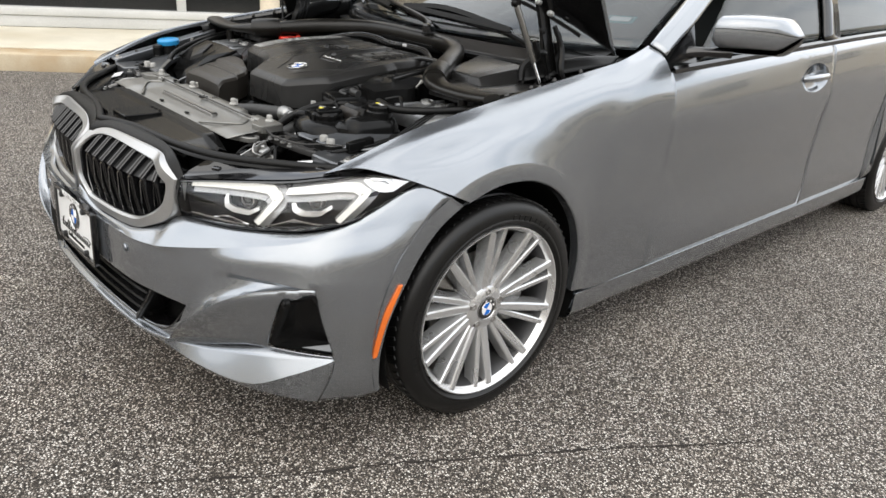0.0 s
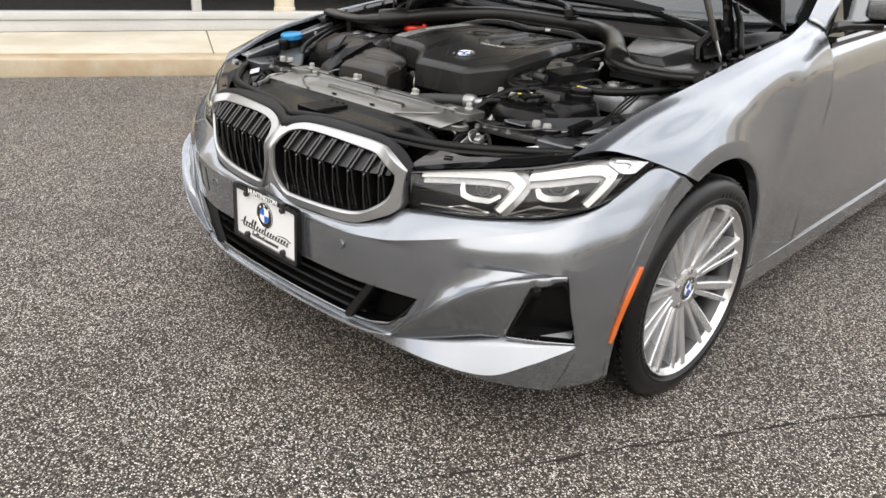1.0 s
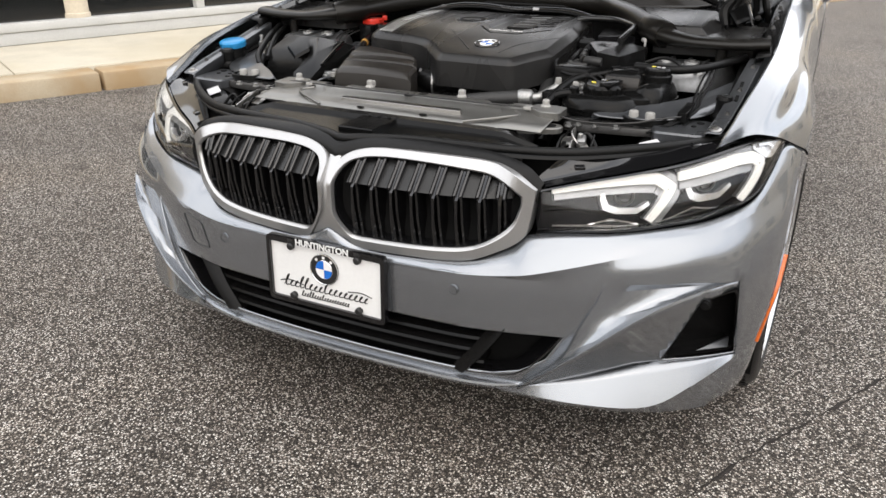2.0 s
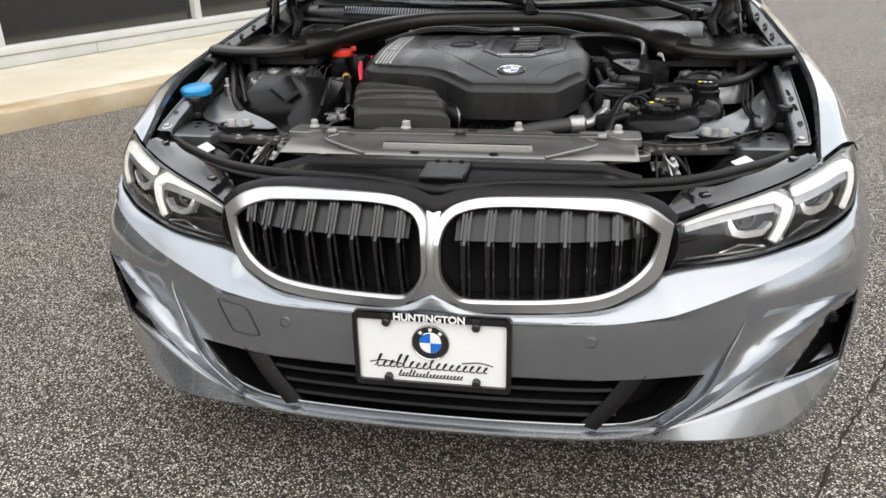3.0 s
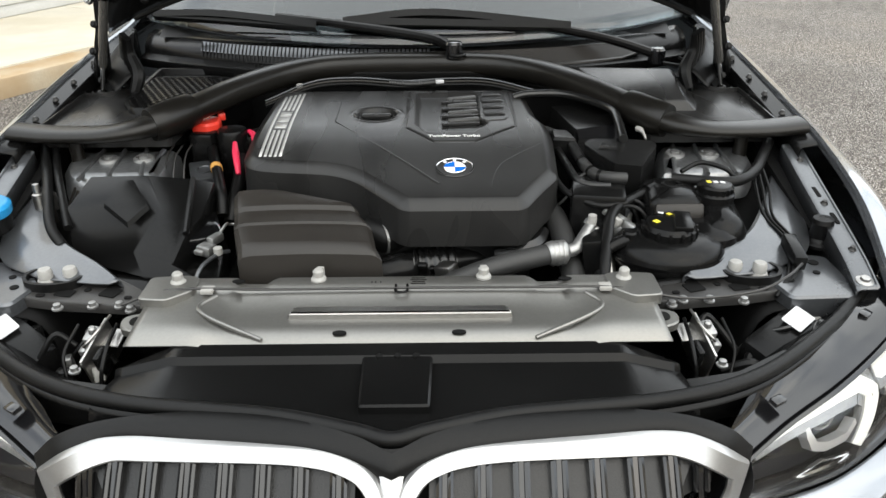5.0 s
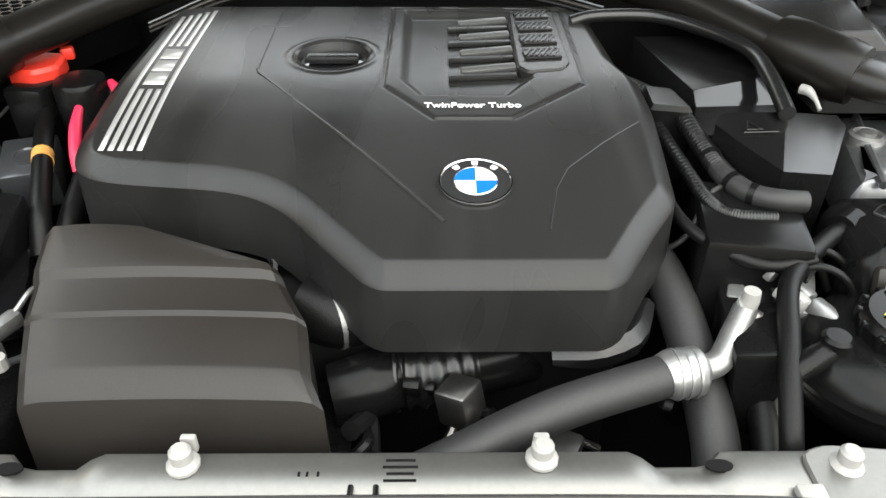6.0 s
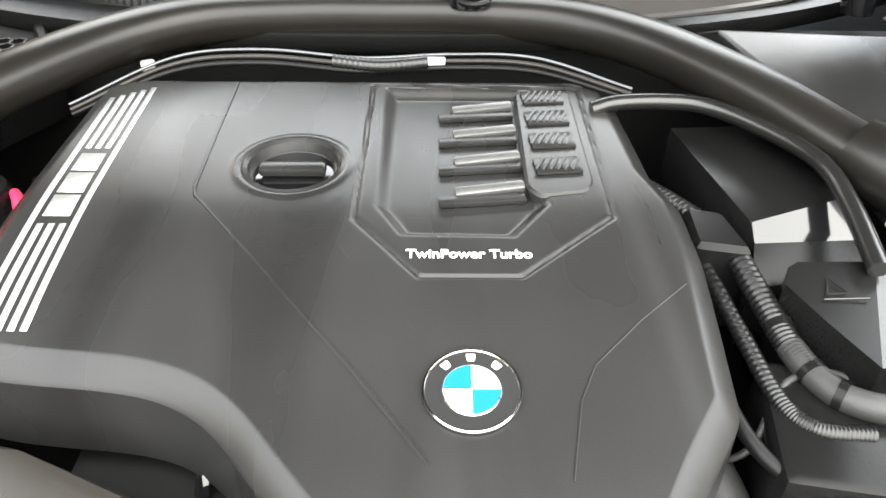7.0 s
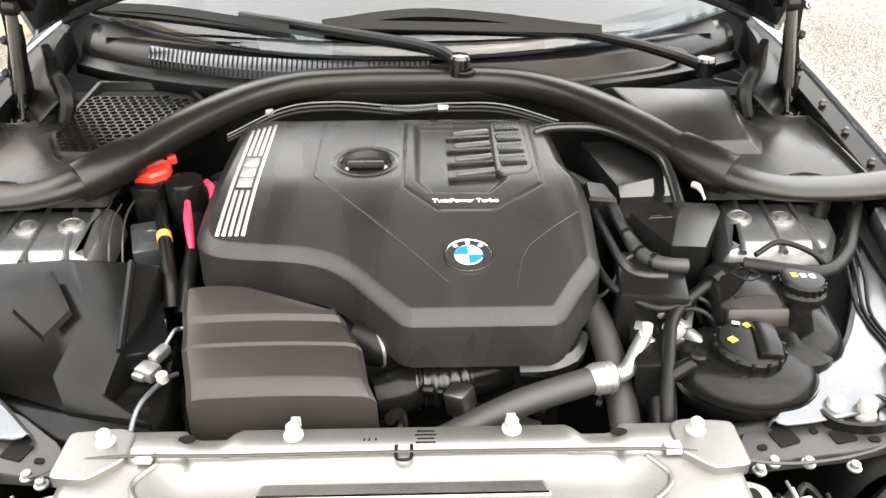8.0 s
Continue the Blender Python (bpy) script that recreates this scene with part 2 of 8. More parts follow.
def lathe(bm, profile, m=Matrix(), seg=24, caps=True):
    """Turn a profile of (radius, height) about the z axis of m."""
    rows = [[m @ Vector((r * math.cos(a), r * math.sin(a), h)) for a in (2 * math.pi * k / seg for k in range(seg))] for r, h in profile]
    vs = grid(bm, rows, closed=True)
    if caps and profile[0][0] > 1e-6:
        bm.faces.new(vs[0][::-1])
    if caps and profile[-1][0] > 1e-6:
        bm.faces.new(vs[-1])
    bmesh.ops.remove_doubles(bm, verts=bm.verts, dist=1e-6)


def prism(bm, poly, z0, z1, inset=0.0, m=Matrix(), steps=()):
    """A block with the outline poly (x, y) from z0 to z1. z may be a function of (x, y). steps: (height share, inset) rings."""
    def z(f, x, y):
        return f(x, y) if callable(f) else f
    c = Vector((sum(p[0] for p in poly) / len(poly), sum(p[1] for p in poly) / len(poly)))
    def ring(share, ins):
        out = []
        for x, y in poly:
            d = Vector((x, y)) - c
            q = c + d * (1 - ins / max(d.length, 1e-6))
            out.append(m @ Vector((q.x, q.y, z(z0, q.x, q.y) * (1 - share) + z(z1, q.x, q.y) * share)))
        return out
    rings = [ring(0, 0)] + ([ring(s, i) for s, i in steps] if steps else [ring(1, 0)] if not inset else [ring(max(0, 1 - inset / max(abs((z1 if not callable(z1) else z1(*poly[0])) - (z0 if not callable(z0) else z0(*poly[0]))), 1e-6)), 0), ring(1, inset)])
    vs = grid(bm, rings, closed=True)
    bm.faces.new(vs[0][::-1])
    bm.faces.new(vs[-1])
    return vs


def offset(poly, d):
    """The outline poly (x, y) moved inwards by d."""
    k = len(poly)
    area = sum(poly[i - 1][0] * poly[i][1] - poly[i][0] * poly[i - 1][1] for i in range(k))
    sg = 1 if area > 0 else -1
    out = []
    for i in range(k):
        a, p, b = Vector(poly[i - 1]), Vector(poly[i]), Vector(poly[(i + 1) % k])
        n1 = Vector((-(p - a).y, (p - a).x)).normalized() * sg
        n2 = Vector((-(b - p).y, (b - p).x)).normalized() * sg
        n = n1 + n2
        n = n1 if n.length < 1e-4 else n / max(n.length_squared / 2, .5)
        out.append(tuple(p + n * d))
    return out


def shell(bm, poly, levels, m=Matrix(), bottom=False):
    """A moulded block: rings of the outline poly at (inset, z) levels from the foot up, closed on top. z may be a function."""
    rows = []
    for ins, z in levels:
        rows.append([m @ Vector((x, y, z(x, y) if callable(z) else z)) for x, y in (offset(poly, ins) if ins else poly)])
    vs = grid(bm, rows, closed=True)
    bm.faces.new(vs[-1])
    if bottom:
        bm.faces.new(vs[0][::-1])
    return vs


def box(bm, c, s, bevel=0.0, rot=(0, 0, 0)):
    """A block with centre c and size s, its edges rounded."""
    m = pose(*c, *rot) @ Matrix.Diagonal((*s, 1))
    r = bmesh.ops.create_cube(bm, size=1, matrix=m)
    if bevel:
        es = {e for v in r["verts"] for e in v.link_edges}
        bmesh.ops.bevel(bm, geom=list(es), offset=bevel, segments=2, profile=0.5, affect="EDGES")


def round_edges(bm, offset, angle=28, seg=2):
    """Bevel all edges sharper than angle."""
    bm.normal_update()
    es = [e for e in bm.edges if len(e.link_faces) == 2 and e.calc_face_angle(0) > radians(angle)]
    if es:
        bmesh.ops.bevel(bm, geom=es, offset=offset, segments=seg, profile=0.5, affect="EDGES", clamp_overlap=True)


def rounded(poly, r, n=5):
    """A polygon (x, y) with its corners rounded by r (one number, or one a corner)."""
    out, k = [], len(poly)
    for i in range(k):
        p, a, b = Vector(poly[i]), Vector(poly[i - 1]), Vector(poly[(i + 1) % k])
        ri = r if isinstance(r, (int, float)) else r[i]
        d1, d2 = (a - p), (b - p)
        c = min(ri, d1.length * 0.48, d2.length * 0.48)
        s, e = p + d1.normalized() * c, p + d2.normalized() * c
        for j in range(n):
            t = j / (n - 1)
            out.append(tuple(s.lerp(p, t).lerp(p.lerp(e, t), t)))
    return out


def mirrored(bm):
    """Add the mirror image across x = 0."""
    geom = bm.verts[:] + bm.edges[:] + bm.faces[:]
    d = bmesh.ops.duplicate(bm, geom=geom)["geom"]
    for v in d:
        if isinstance(v, bmesh.types.BMVert):
            v.co.x = -v.co.x
    bmesh.ops.reverse_faces(bm, faces=[f for f in d if isinstance(f, bmesh.types.BMFace)])
    bmesh.ops.remove_doubles(bm, verts=bm.verts, dist=1e-5)


def cut_hole(bm, poly, depth=0.0, flare=1.0):
    """Cut the convex outline poly (x, z) out of a skin that faces -y, with walls that go depth back."""
    k = len(poly)
    c = Vector((sum(p[0] for p in poly) / k, sum(p[1] for p in poly) / k))
    lo = (min(p[0] for p in poly) - 0.03, min(p[1] for p in poly) - 0.03)
    hi = (max(p[0] for p in poly) + 0.03, max(p[1] for p in poly) + 0.03)
    planes = []
    for i in range(k):
        a, b = Vector(poly[i]), Vector(poly[(i + 1) % k])
        n = Vector((b.y - a.y, a.x - b.x)).normalized()
        if n.dot(c - a) > 0:
            n = -n
        planes.append((a, n))
        near = [f for f in bm.faces if lo[0] < f.calc_center_median().x < hi[0] and lo[1] < f.calc_center_median().z < hi[1]]
        geom = list({v for f in near for v in f.verts}) + list({e for f in near for e in f.edges}) + near
        bmesh.ops.bisect_plane(bm, geom=geom, dist=1e-6, plane_co=(a.x, 0, a.y), plane_no=(n.x, 0, n.y))
    inside = []
    for f in bm.faces:
        q = f.calc_center_median()
        p = Vector((q.x, q.z))
        if all(n.dot(p - a) < 1e-6 for a, n in planes):
            inside.append(f)
    rim = {e for f in inside for e in f.edges if any(g not in inside for g in e.link_faces)}
    bmesh.ops.delete(bm, geom=inside, context="FACES")
    if depth:
        ext = bmesh.ops.extrude_edge_only(bm, edges=[e for e in rim if e.is_valid])["geom"]
        for v in ext:
            if isinstance(v, bmesh.types.BMVert):
                v.co.y += depth
                v.co.x = c.x + (v.co.x - c.x) * flare
                v.co.z = c.y + (v.co.z - c.y) * flare


def part(name, bm, material, parent=None, label="", angle=32, thick=0.0, recalc=True):
    """Link a bmesh as one mesh object under a thing or a part."""
    if recalc:
        bmesh.ops.recalc_face_normals(bm, faces=bm.faces)
    me = bpy.data.meshes.new(name)
    bm.to_mesh(me)
    bm.free()
    me.materials.append(material)
    me.polygons.foreach_set("use_smooth", [True] * len(me.polygons))
    me.set_sharp_from_angle(angle=radians(angle))
    ob = new(name, me)
    ob.parent = parent
    if thick:
        s = ob.modifiers.new("thickness", "SOLIDIFY")
        s.thickness, s.offset = thick, -1
    if label:
        ob["label"] = label
    return ob


def text(name, words, size, m, material, parent, label="", depth=0.0006, width=0.0):
    """Raised lettering in the built-in font, as a mesh; m: centre of the line, letters in its xy plane."""
    cu = bpy.data.curves.new(name, "FONT")
    cu.body, cu.size, cu.extrude, cu.align_x, cu.align_y = words, size, depth, "CENTER", "CENTER"
    cu.offset = width
    tmp = bpy.data.objects.new("tmp", cu)
    scene.collection.objects.link(tmp)
    me = bpy.data.meshes.new_from_object(tmp.evaluated_get(bpy.context.evaluated_depsgraph_get()))
    bpy.data.objects.remove(tmp)
    me.transform(m)
    me.materials.clear()
    me.materials.append(material)
    ob = new(name, me)
    ob.parent = parent
    if label:
        ob["label"] = label
    return ob


def BM():
    return bmesh.new()


def thing(name, label, category, at=(0, 0, 0), group="", kind=""):
    return tagged(new(name), label, category, group, kind) if at == (0, 0, 0) else placed(name, label, category, at, group, kind)


def placed(name, label, category, at, group, kind):
    e = new(name)
    e.location = at
    return tagged(e, label, category, group, kind)


# ---- ground, kerb and storefront ----
def asphalt():
    m = bpy.data.materials.new("worn_asphalt")
    m.use_nodes = True
    n, l = m.node_tree.nodes, m.node_tree.links
    p = n["Principled BSDF"]
    co = n.new("ShaderNodeTexCoord")
    def vor(scale):
        v = n.new("ShaderNodeTexVoronoi")
        v.inputs["Scale"].default_value = scale
        l.new(co.outputs["Object"], v.inputs["Vector"])
        return v
    def noi(scale, detail=4):
        v = n.new("ShaderNodeTexNoise")
        v.inputs["Scale"].default_value, v.inputs["Detail"].default_value = scale, detail
        l.new(co.outputs["Object"], v.inputs["Vector"])
        return v
    def ramp(src, stops):
        r = n.new("ShaderNodeValToRGB")
        while len(r.color_ramp.elements) < len(stops):
            r.color_ramp.elements.new(0.5)
        for e, (pos, c) in zip(r.color_ramp.elements, stops):
            e.position, e.color = pos, (*c, 1)
        l.new(src, r.inputs[0])
        return r.outputs[0]
    stones, fine = vor(235), vor(520)
    sep = n.new("ShaderNodeSeparateColor")
    l.new(stones.outputs["Color"], sep.inputs[0])
    tone = ramp(sep.outputs[0], [(0, (0.020, 0.017, 0.014)), (0.42, (0.070, 0.059, 0.049)), (0.64, (0.20, 0.172, 0.146)), (0.80, (0.56, 0.50, 0.44)), (0.92, (1.0, 0.96, 0.90))])
    sep2 = n.new("ShaderNodeSeparateColor")
    l.new(fine.outputs["Color"], sep2.inputs[0])
    tone2 = ramp(sep2.outputs[1], [(0, (0.045, 0.04, 0.037)), (0.6, (0.115, 0.104, 0.096)), (0.88, (0.26, 0.245, 0.23)), (1, (0.5, 0.48, 0.46))])
    mix = n.new("ShaderNodeMixRGB")
    mix.inputs[0].default_value = 0.12
    l.new(tone, mix.inputs[1])
    l.new(tone2, mix.inputs[2])
    gaps = ramp(stones.outputs["Distance"], [(0.30, (1, 1, 1)), (0.60, (0.30, 0.29, 0.28))])
    g = n.new("ShaderNodeMixRGB")
    g.blend_type, g.inputs[0].default_value = "MULTIPLY", 1.0
    l.new(mix.outputs[0], g.inputs[1])
    l.new(gaps, g.inputs[2])
    stain = ramp(noi(0.9, 6).outputs["Fac"], [(0.25, (0.74, 0.72, 0.70)), (0.48, (1, 1, 1)), (0.75, (1.12, 1.08, 1.02))])
    spots = ramp(noi(2.3, 3).outputs["Fac"], [(0.66, (1, 1, 1)), (0.74, (0.62, 0.60, 0.58))])
    sp = n.new("ShaderNodeMixRGB")
    sp.blend_type, sp.inputs[0].default_value = "MULTIPLY", 1.0
    l.new(g.outputs[0], sp.inputs[1])
    l.new(spots, sp.inputs[2])
    s = n.new("ShaderNodeMixRGB")
    s.blend_type, s.inputs[0].default_value = "MULTIPLY", 1.0
    l.new(sp.outputs[0], s.inputs[1])
    l.new(stain, s.inputs[2])
    # oil and tyre spots at their places
    out, rag = s.outputs[0], noi(7, 5)
    for x, y, rx, ry, dark in ((-2.71, 1.16, .30, .10, .45), (-1.44, .17, .16, .13, .38), (-2.45, .47, .22, .10, .55), (-1.95, .95, .12, .08, .6)):
        mp = n.new("ShaderNodeMapping")
        mp.inputs["Location"].default_value, mp.inputs["Scale"].default_value = (-x / rx, -y / ry, 0), (1 / rx, 1 / ry, 0)
        ln, ad = n.new("ShaderNodeVectorMath"), n.new("ShaderNodeMath")
        ln.operation, ad.operation = "LENGTH", "ADD"
        l.new(co.outputs["Object"], mp.inputs["Vector"])
        l.new(mp.outputs[0], ln.inputs[0])
        l.new(ln.outputs["Value"], ad.inputs[0])
        l.new(rag.outputs["Fac"], ad.inputs[1])
        spot = ramp(ad.outputs[0], [(0.55, (dark, dark, dark)), (1.0, (1, 1, 1))])
        mu = n.new("ShaderNodeMixRGB")
        mu.blend_type, mu.inputs[0].default_value = "MULTIPLY", 1.0
        l.new(out, mu.inputs[1])
        l.new(spot, mu.inputs[2])
        out = mu.outputs[0]
    l.new(out, p.inputs["Base Color"])
    p.inputs["Roughness"].default_value, p.inputs["Specular IOR Level"].default_value = 0.8, 0.3
    b = n.new("ShaderNodeBump")
    b.inputs["Strength"].default_value, b.inputs["Distance"].default_value = 0.9, 0.004
    b.invert = True
    l.new(stones.outputs["Distance"], b.inputs["Height"])
    l.new(b.outputs[0], p.inputs["Normal"])
    return m


def stained(name, color, stain, scale, rough=0.75, bump=0.25):
    """Masonry with blotches of a second colour."""
    m = mat(name, color, rough, 0, 0, 0.06, 90, bump, 220, 0.10)
    n, l = m.node_tree.nodes, m.node_tree.links
    p = n["Principled BSDF"]
    src = p.inputs["Base Color"].links[0].from_socket
    co = n.new("ShaderNodeTexCoord")
    no = n.new("ShaderNodeTexNoise")
    no.inputs["Scale"].default_value, no.inputs["Detail"].default_value = scale, 7
    l.new(co.outputs["Object"], no.inputs["Vector"])
    r = n.new("ShaderNodeValToRGB")
    r.color_ramp.elements[0].position, r.color_ramp.elements[1].position = 0.42, 0.66
    l.new(no.outputs["Fac"], r.inputs[0])
    mx = n.new("ShaderNodeMixRGB")
    mx.inputs[2].default_value = (*stain, 1)
    l.new(r.outputs[0], mx.inputs[0])
    l.new(src, mx.inputs[1])
    l.new(mx.outputs[0], p.inputs["Base Color"])
    return m


ASPHALT = asphalt()
KERB = stained("weathered_kerb_concrete", (0.44, 0.37, 0.265), (0.36, 0.25, 0.135), 2.2)
WALKWAY = stained("pale_walkway_concrete", (0.54, 0.50, 0.41), (0.47, 0.42, 0.32), 1.1)
PAINTED = mat("white_painted_board", (0.50, 0.50, 0.485), 0.5, 0, 0, 0.04, 60, 0.1, 200, 0.06)
STUCCO = mat("beige_stucco", (0.58, 0.51, 0.40), 0.85, 0, 0, 0.06, 40, 0.4, 120, 0.06)
SHOPGLASS = mat("dark_shop_glass", (0.012, 0.013, 0.013), 0.04, 0, 0, 0.05, 3, spec=0.9)
TARSEAM = mat("tar_seam", (0.022, 0.019, 0.017), 0.85, 0, 0, 0.5, 260, 0.8, 240, 0.4, spec=0.2)

bm = BM()
bmesh.ops.create_grid(bm, x_segments=8, y_segments=8, size=400)
tagged(part("ground", bm, ASPHALT), "worn dark grey asphalt car park with pale aggregate", "asphalt", kind="structure")

# dark joint that runs across the asphalt in front of the wheel
bm = BM()
seam = [(.62, -.95), (.715, -.782), (.825, -.618), (.966, -.356), (1.123, -.078), (1.304, .205), (1.495, .507), (1.69, .849)]
c = spline([(x, y, 0) for x, y in seam], 240)
rows = []
for i, p in enumerate(c):
    w = max(0.0004, 0.0028 + 0.006 * noise.noise(p * 9) + 0.004 * noise.noise(p * 47)) * min(1, (240 - i) / 60, (i + 1) / 40)
    s = V(0.86, -0.5, 0)
    off = 0.012 * noise.noise(p * 3.1) + 0.006 * noise.noise(p * 31)
    rows.append([p + s * (off - w) + V(0, 0, 0.002), p + s * off + V(0, 0, 0.004), p + s * (off + w) + V(0, 0, 0.002)])
grid(bm, rows)
tagged(part("asphalt_seam", bm, TARSEAM), "dark uneven seam across the asphalt", "seam", kind="structure")

# the storefront's frame: a along the kerb, b away from the car park
DIR, NRM, KERB_OFF, KERB_H = V(0.452, 0.892, 0), V(-0.892, 0.452, 0), 4.28, 0.14
# the shop front stands at a slight angle to the kerb
WDIR, WNRM, WALL_OFF = V(0.343, 0.939, 0), V(-0.939, 0.343, 0), 5.97


SITE = Matrix(((DIR.x, NRM.x, 0, 0), (DIR.y, NRM.y, 0, 0), (0, 0, 1, 0), (0, 0, 0, 1)))
FRONT = Matrix(((WDIR.x, WNRM.x, 0, 0), (WDIR.y, WNRM.y, 0, 0), (0, 0, 1, 0), (0, 0, 0, 1)))


def sbox(bm, a0, a1, b0, b1, z0, z1, bevel=0.0, m=SITE):
    r = bmesh.ops.create_cube(bm, size=1, matrix=m @ Matrix.Translation(((a0 + a1) / 2, (b0 + b1) / 2, (z0 + z1) / 2)) @ Matrix.Diagonal((a1 - a0, b1 - b0, z1 - z0, 1)))
    if bevel:
        bmesh.ops.bevel(bm, geom=list({e for v in r["verts"] for e in v.link_edges}), offset=bevel, segments=2, profile=0.5, affect="EDGES")


kerb = tagged(new("kerb"), "tan stained concrete kerb beside the asphalt", "kerb", kind="structure")
a = -14.0
for k, ln in enumerate([5.2, 3.0, 3.4, 2.32, 3.2, 3.6, 5.0, 6.9]):
    bm = BM()
    sbox(bm, a, a + ln - 0.022, KERB_OFF, KERB_OFF + 0.286, -0.1, KERB_H, 0.022)
    part("kerb_stone", bm, KERB, kerb)
    a += ln
pavement = tagged(new("pavement"), "pale cream concrete walkway with narrow joints", "pavement", kind="structure")
a = -14.0
for ln in [5.6, 3.1, 4.68, 4.9, 3.0, 3.1, 4.0, 6.6]:
    bm = BM()
    sbox(bm, a, a + ln - 0.010, KERB_OFF + 0.292, KERB_OFF + 4.6, -0.1, KERB_H + 0.006, 0.004)
    part("slab", bm, WALKWAY, pavement)
    a += ln

shop = tagged(new("storefront"), "white framed dealership storefront with large dark windows", "building")
a = -14.0
for ln in (6.2, 5.9, 5.0, 5.9, 6.1, 6.0):
    bm = BM()
    sbox(bm, a, a + ln - 0.004, WALL_OFF, WALL_OFF + 0.10, 0.150, 0.256, 0.006, FRONT)
    part("base_board", bm, PAINTED, shop, "white painted base board")
    a += ln
bm = BM()
sbox(bm, -14, 21, WALL_OFF - 0.02, WALL_OFF + 0.16, 0.260, 0.336, 0.008, FRONT)
part("window_sill", bm, PAINTED, shop, "white window sill")
bm = BM()
sbox(bm, -14, 21, WALL_OFF, WALL_OFF + 0.25, 2.75, 4.2, 0.01, FRONT)
part("fascia", bm, STUCCO, shop, "beige stuccoed fascia")
bm = BM()
sbox(bm, -14, 21, WALL_OFF + 0.26, WALL_OFF + 9, 4.0, 4.3, 0.02, FRONT)
part("roof", bm, PAINTED, shop)
MULL = [-13.0, -10.8, -8.6, -6.4, -4.3, -2.12, 0.01, 2.13, 4.49, 6.65, 8.8, 11.0, 13.2, 15.4, 17.6, 19.8]
for a in MULL:
    bm = BM()
    sbox(bm, a - 0.045, a + 0.045, WALL_OFF + 0.005, WALL_OFF + 0.135, 0.337, 2.749, 0.006, FRONT)
    part("mullion", bm, PAINTED, shop)
for a0, a1 in zip(MULL, MULL[1:]):
    bm = BM()
    sbox(bm, a0 + 0.046, a1 - 0.046, WALL_OFF + 0.08, WALL_OFF + 0.09, 0.337, 2.749, 0, FRONT)
    part("pane", bm, SHOPGLASS, shop, "dark reflecting shop window")
bm = BM()
lathe(bm, [(0.125, 0.337), (0.125, 0.372), (0.115, 0.380), (0.115, 2.74)], FRONT @ Matrix.Translation((0.93, WALL_OFF + 0.12, 0)), 24)
part("column", bm, STUCCO, shop, "pale round column at the window")

# pale buildings on the car park's far sides, unseen, for reflections in the paint
def hall(mid, turn, length, group):
    h = tagged(new("unseen_building"), "unseen long beige building with dark windows across the car park", "building", group)
    m = pose(*mid, 0, 0, turn)
    def block(name, c, size, material, bevel):
        bm = BM()
        box(bm, c, size, bevel)
        bmesh.ops.transform(bm, matrix=m, verts=bm.verts)
        part(name, bm, material, h)
    block("wall", (4, 0, 2.6), (8, length, 5.2), STUCCO, .05)
    block("roof", (4, 0, 5.33), (8.6, length + .6, .25), PAINTED, .03)
    n = int(length / 4.6)
    for k in range(n):
        block("window", (-.01, (k - (n - 1) / 2) * 4.6, 2.3), (.06, 2.2, 1.5), SHOPGLASS, .01)


hall((20, -2, 0), 0, 60, "buildings round the car park")
# guessed from beige in the bumper, added to warm its blade
hall((2, -24, 0), -90, 46, "buildings round the car park")
# added out of view to darken the wing's reflection
hall((19, 30, 0), 57, 40, "buildings round the car park")


# ---- the car: x to its left side, nose towards -y, front axle at y = 0 ----
car = tagged(new("car"), "grey metallic four-door saloon car with its bonnet open", "car")

PLAN = pchip([0, .10, .20, .31, .40, .47, .545, .62, .70, .78, .84, .875, .90, .93], [-.793, -.792, -.788, -.780, -.763, -.744, -.720, -.686, -.640, -.592, -.545, -.492, -.40, -.18])
LEANF = pchip([.15, .20, .25, .30, .36, .43, .50, .56, .66, .76], [.065, .038, .022, .012, .004, 0, 0, .010, .05, .085])


def skin(x, z):
    return V(x, PLAN(abs(x)) + LEANF(z), z)


# bumper -----------------------------------------------------------------
bm = BM()
# shelf between the lamps, grilles and the shoulder line
top = [(0, -.783, .578), (.08, -.771, .541), (.20, -.768, .540), (.33, -.751, .549), (.405, -.706, .580), (.450, -.684, .609), (.60, -.639, .6205), (.715, -.570, .631), (.787, -.510, .644), (.852, -.432, .677), (.886, -.270, .751), (.925, -.192, .719)]
sho = [(0, -.790, .523), (.09, -.789, .523), (.20, -.784, .524), (.33, -.777, .530), (.42, -.760, .538), (.482, -.743, .549), (.605, -.684, .577), (.695, -.630, .599), (.779, -.564, .622), (.847, -.480, .648), (.902, -.340, .668), (.924, -.262, .675)]
mid = [tuple((Vector(a) + Vector(b)) * 0.5 + V(0, -.002, .003)) for a, b in zip(top, sho)]
patch(bm, [top, mid, sho], 56, 7)
S = spline(sho, 56)
XW = pchip([.205, .24, .30, .35, .43, .53, .60], [.40, .425, .492, .540, .572, .606, .606])
# centre face between the shoulder and the lip
rows = []
for k in range(9):
    t = k / 8
    rows.append([V(p.x, p.y * (1 - t) + skin(p.x, .53).y * t, p.z * (1 - t) + .53 * t) for p in S[:31]])
for z in [.51, .49, .47, .45, .43, .42, .405, .39, .37, .35, .33, .31, .295, .282, .272]:
    rows.append([skin(p.x * XW(z) / .606, z) for p in S[:31]])
grid(bm, rows)
face = rows
